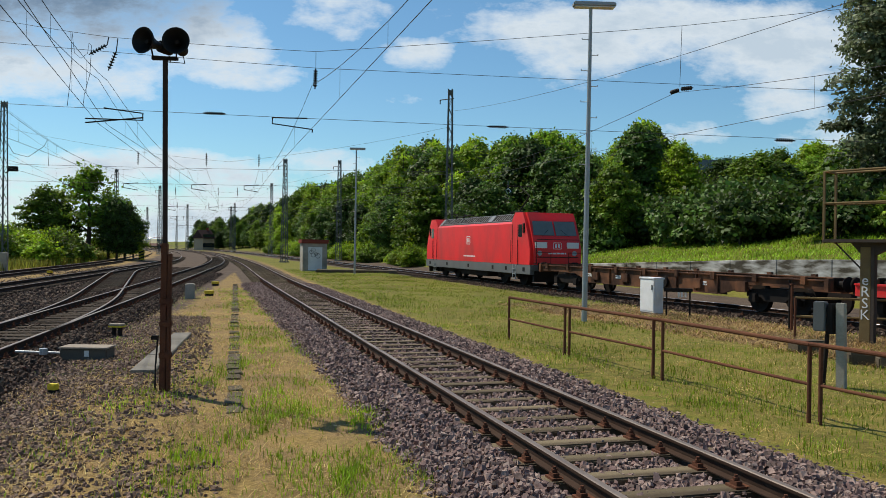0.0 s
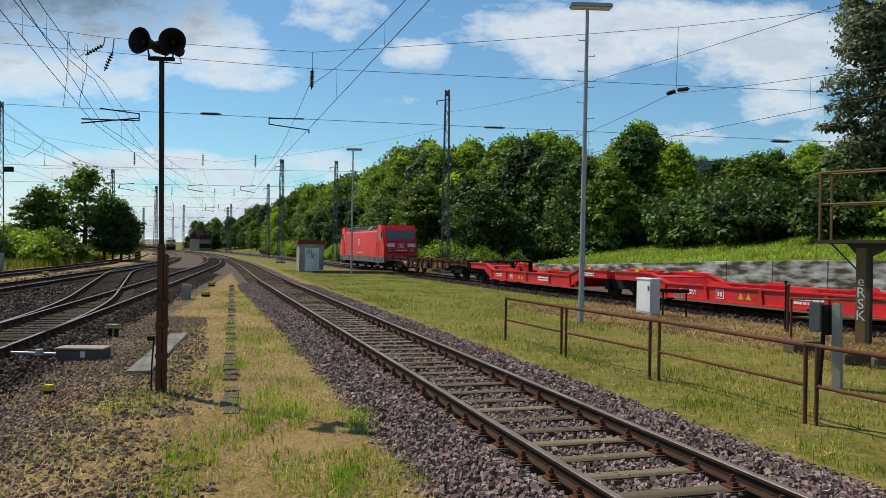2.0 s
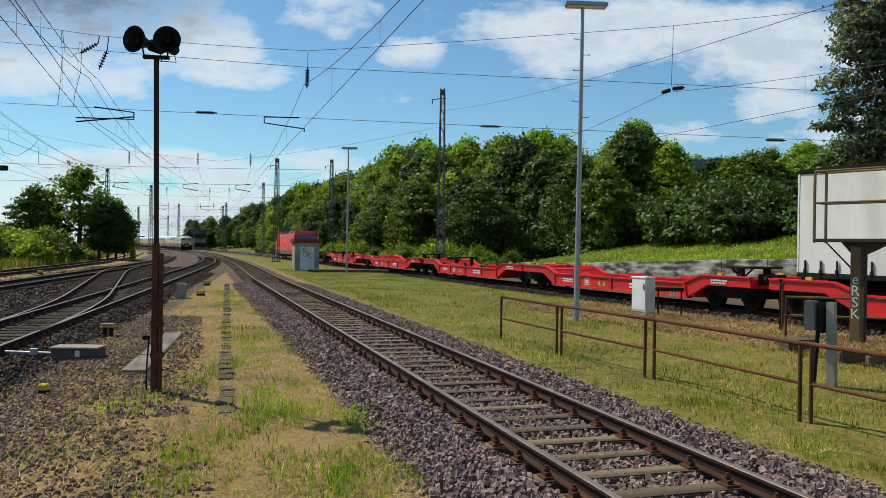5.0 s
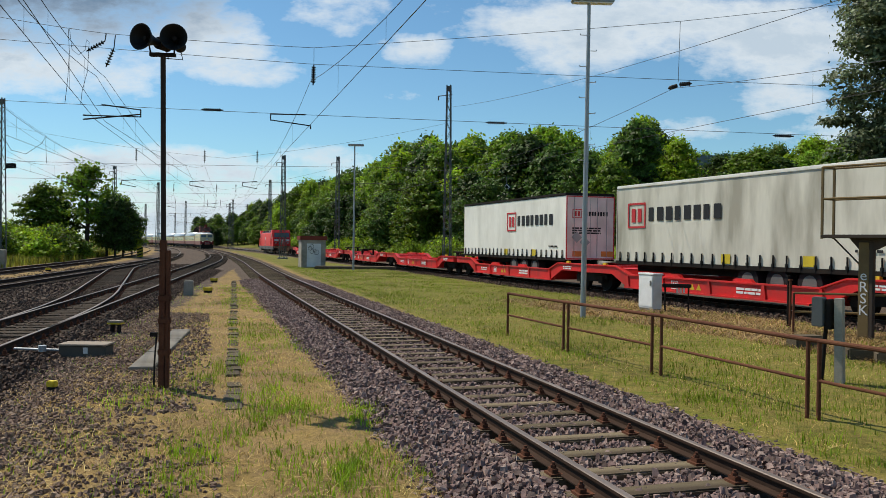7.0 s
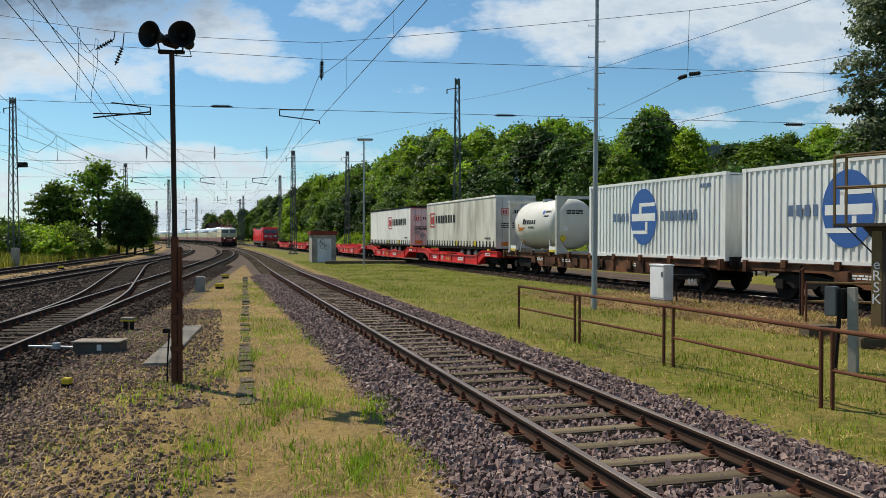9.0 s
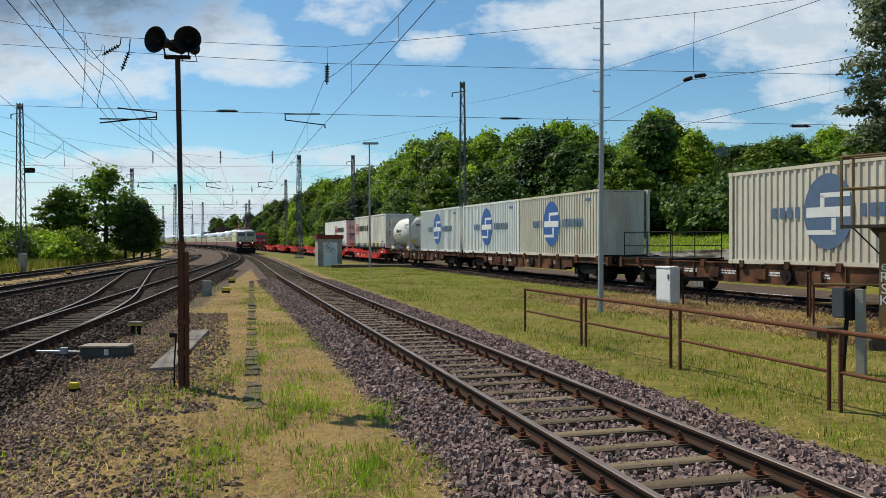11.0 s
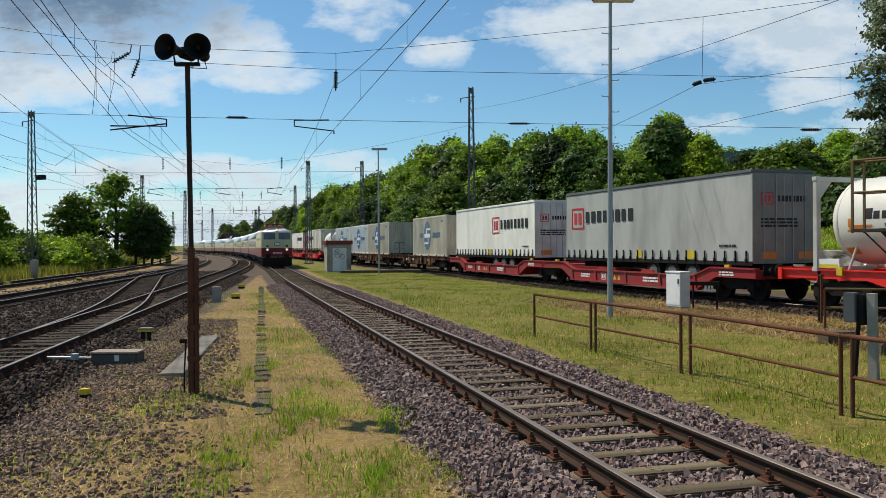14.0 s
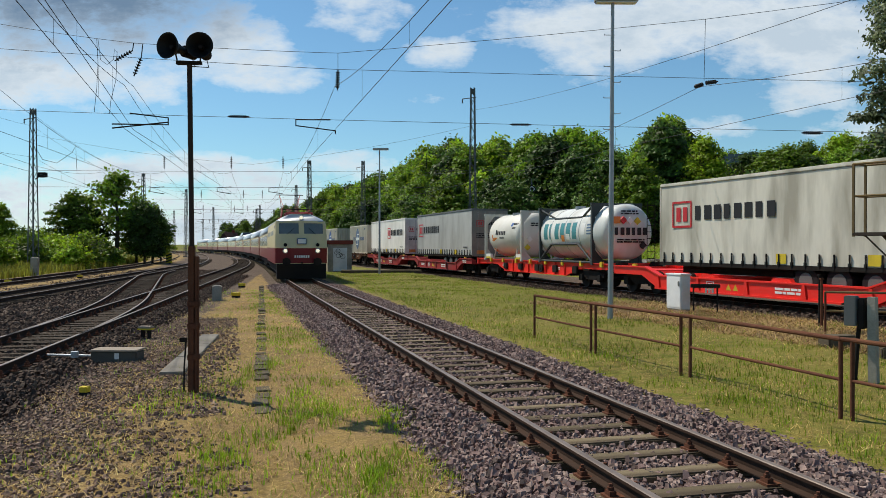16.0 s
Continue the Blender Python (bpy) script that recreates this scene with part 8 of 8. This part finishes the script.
    # heaps of cut straw beyond the railing
    heap = spot_list(rng, 45000, lambda y: (px(TRAIN_TRACK, y) - 7.5, px(TRAIN_TRACK, y) - 2.6), (9, 31), lambda x, y: patch(x, y, 0.4, 3.0) + 0.3)
    tagged(blades("cut_hay", heap, 0.03, 0.14, 0.012, M_HAY, 5, 5.0), "brown heaps of cut hay beyond the railing", "hay", kind="stuff")
    pale = spot_list(rng, 9000, lambda y: (px(TRAIN_TRACK, y) - 7.5, px(TRAIN_TRACK, y) - 2.6), (9, 31), lambda x, y: patch(x, y, 0.6, 5.0))
    tagged(blades("hay_stalks", [(x, y, z + 0.05) for x, y, z in pale], 0.015, 0.06, 0.005, M_STRAW, 15, 9.0), "pale long stalks on the heaps of cut hay", "hay", kind="stuff")
    # tall weeds on the banks
    bank = spot_list(rng, 80000, lambda y: (wall_line(y) + 0.2, wall_line(y) + 17), (12, 64), lambda x, y: 0.25 + 0.75 * step01(0.38, 0.55, 0.6 * patch(x, y, 0.4, 6.0) + 0.4 * patch(x, y, 1.5, 2.0)))
    tagged(blades("bank_grass", bank, 0.05, 0.26, 0.022, M_BANK, 6, 1.9), "lush green weeds and grass covering the bank", "grass", kind="stuff")
    left = spot_list(rng, 60000, lambda y: (px(EDGE_TRACK, y) - 20, px(EDGE_TRACK, y) - 2.4), (28, 120), lambda x, y: 1.0 if x / y > -0.68 else 0)
    tagged(blades("tall_grass", left, 0.25, 0.8, 0.04, M_MEADOW, 7), "tall yellow-green grass on the bank behind the yard", "grass", kind="stuff")


M_HAY = leaf_mat("hay_blade", (0.3, 0.19, 0.08), 0.6, 0.15)
M_BANK = leaf_mat("bank_blade", (0.24, 0.36, 0.022), 0.6, 0.4)
M_MEADOW = leaf_mat("meadow_blade", (0.25, 0.25, 0.035), 0.5)
ground_cover_plants()


def stones(name, label, spots, smin, smax, seed, material):
    """Angular broken stones: skewed boxes with cut corners."""
    rng = np.random.default_rng(seed)
    n = len(spots)
    base = np.array([(-1, -1, -1), (1, -1, -1), (1, 1, -1), (-1, 1, -1), (-.6, -.7, 1), (.75, -.5, .9), (.5, .7, 1.1), (-.7, .5, .8)], float)
    faces = np.array([(0, 3, 2, 1), (4, 5, 6, 7), (0, 1, 5, 4), (1, 2, 6, 5), (2, 3, 7, 6), (3, 0, 4, 7)])
    v = base[None] * (rng.uniform(smin, smax, (n, 1, 1)) * rng.uniform(0.6, 1.2, (n, 1, 3))) + rng.normal(size=(n, 8, 3)) * smin * 0.34
    a, b = rng.uniform(0, 2 * np.pi, n), rng.uniform(-0.9, 0.9, n)
    ca, sa, cb, sb = np.cos(a), np.sin(a), np.cos(b), np.sin(b)
    x = v[..., 0] * ca[:, None] - v[..., 1] * sa[:, None]
    y = v[..., 0] * sa[:, None] + v[..., 1] * ca[:, None]
    z = v[..., 2]
    y, z = y * cb[:, None] - z * sb[:, None], y * sb[:, None] + z * cb[:, None]
    v = np.stack([x, y, z], -1) + np.array(spots)[:, None, :]
    me = bpy.data.meshes.new(name)
    me.vertices.add(n * 8)
    me.vertices.foreach_set("co", v.reshape(-1).astype(np.float32))
    me.loops.add(n * 24)
    me.loops.foreach_set("vertex_index", (faces[None] + np.arange(n)[:, None, None] * 8).reshape(-1).astype(np.int32))
    me.polygons.add(n * 6)
    me.polygons.foreach_set("loop_start", np.arange(0, n * 24, 4, dtype=np.int32))
    me.polygons.foreach_set("loop_total", np.full(n * 6, 4, dtype=np.int32))
    me.update()
    me.validate()
    me.shade_flat()
    me.materials.append(material)
    return tagged(new(name, me), label, "ballast", kind="stuff")


def stone_mat(name, color):
    m = bpy.data.materials.new(name)
    m.use_nodes = True
    N, L = m.node_tree.nodes, m.node_tree.links
    b = N["Principled BSDF"]
    b.inputs["Roughness"].default_value = 0.85
    b.inputs["Specular IOR Level"].default_value = 0.12
    g = N.new("ShaderNodeNewGeometry")
    r = N.new("ShaderNodeValToRGB")
    e = r.color_ramp.elements
    e[0].color = (*[c * 0.55 for c in color], 1)
    e[1].color = (color[0] * 1.8, color[1] * 1.8, color[2] * 1.75, 1)
    mid = r.color_ramp.elements.new(0.55)
    mid.color = (color[0] * 1.05, color[1] * 0.92, color[2] * 0.95, 1)
    L.new(g.outputs["Random Per Island"], r.inputs[0])
    t = N.new("ShaderNodeTexNoise")
    t.inputs["Scale"].default_value = 60
    L.new(N.new("ShaderNodeTexCoord").outputs["Object"], t.inputs["Vector"])
    h = N.new("ShaderNodeHueSaturation")
    mr = N.new("ShaderNodeMapRange")
    mr.inputs[3].default_value, mr.inputs[4].default_value = 0.6, 1.4
    L.new(t.outputs["Fac"], mr.inputs[0])
    L.new(mr.outputs[0], h.inputs["Value"])
    L.new(r.outputs[0], h.inputs["Color"])
    L.new(h.outputs[0], b.inputs["Base Color"])
    return m


M_STONE = stone_mat("broken_stone", (0.2, 0.15, 0.13))
M_STONE2 = stone_mat("dark_stone", (0.17, 0.124, 0.092))
M_STONE3 = stone_mat("oily_stone", (0.082, 0.06, 0.045))


def ballast():
    rng = random.Random(9)

    def bed(p, y0, y1, n, wide, thin=1.6):
        out = []
        for _ in range(n):
            y = y0 + (y1 - y0) * rng.random() ** thin
            d = rng.uniform(-wide, wide)
            fall = max(0.0, abs(d) - 1.5)
            # sleepers stay mostly clear: stones sink between them
            z = -0.055 if abs(d) < 1.02 else 0.0 - 0.16 * fall
            z += rng.uniform(-0.035, 0.03)
            if abs(abs(d) - 0.7525) < 0.13:
                continue
            x = px(p, y) + d * 1.035
            out.append((x, y, z))
        return out
    stones("ballast_stones", "loose purple-grey broken stone ballast of the near track", bed(NEAR_TRACK, 3.0, 45, 85000, 2.3, 1.9), 0.017, 0.036, 1, M_STONE)
    stones("ballast_stones", "dark broken stone ballast under the freight train", bed(TRAIN_TRACK, 12, 60, 14000, 2.0), 0.03, 0.05, 2, M_STONE3)
    stones("ballast_stones", "dark oily stone ballast of the yard track", bed(YARD_TRACK, 9, 60, 30000, 2.4, 1.7), 0.02, 0.042, 3, M_STONE3)
    loose = []
    for _ in range(46000):
        y = 5.0 + 19 * rng.random() ** 1.5
        lo, hi = px(YARD_TRACK, y) + 1.4, px(NEAR_TRACK, y) - 3.9
        if hi <= lo:
            continue
        x = rng.uniform(lo, hi)
        keep = max(1 - step01(0.8, 3.6, x - lo + 2.0 * (patch(x, y, 0.8, 31.0) - 0.5)), 0.6 * step01(0.5, 0.66, 0.5 * patch(x, y, 0.6, 21.0) + 0.5 * patch(x, y, 2.2, 2.0)))
        if rng.random() < keep:
            loose.append((x, y, height(x, y) + rng.uniform(-0.02, 0.012)))
    stones("loose_stones", "loose dark stones strewn over the soil beside the yard track", loose, 0.012, 0.032, 4, M_STONE2)
    far = []
    for _ in range(26000):
        y = 14 + 60 * rng.random() ** 1.5
        far.append((rng.uniform(px(EDGE_TRACK, y) - 2.2, px(YARD_TRACK, y) - 1.0), y, rng.uniform(-0.11, -0.06)))
    stones("ballast_stones", "dark brown stone ballast across the rear yard tracks", far, 0.03, 0.06, 6, M_STONE3)


ballast()


# ---- what moves ----
def motions():
    for ob, p, s0, v, half, back in MOVERS:
        walk(ob, [(k * 0.5, pose_on(p, s0 + v * k * 0.5, half, back)) for k in range(33)])
    # wheels roll with their vehicles, by less than a quarter turn from row to row
    for ob, x, r, rz in WHEELS:
        top = ob.parent.parent
        if top.name.startswith("passenger_coach"):
            continue
        speed = V2 if top == EXPRESS else V1
        turn = math.degrees(speed / FPS / r) * (1 if rz == 0 else -1)
        walk(ob, [(k / FPS, pose(x, 0, r) @ pose(0, 0, 0, 0, 0, rz) @ pose(0, 0, 0, 0, turn * k, 0)) for k in range(481)])

motions()
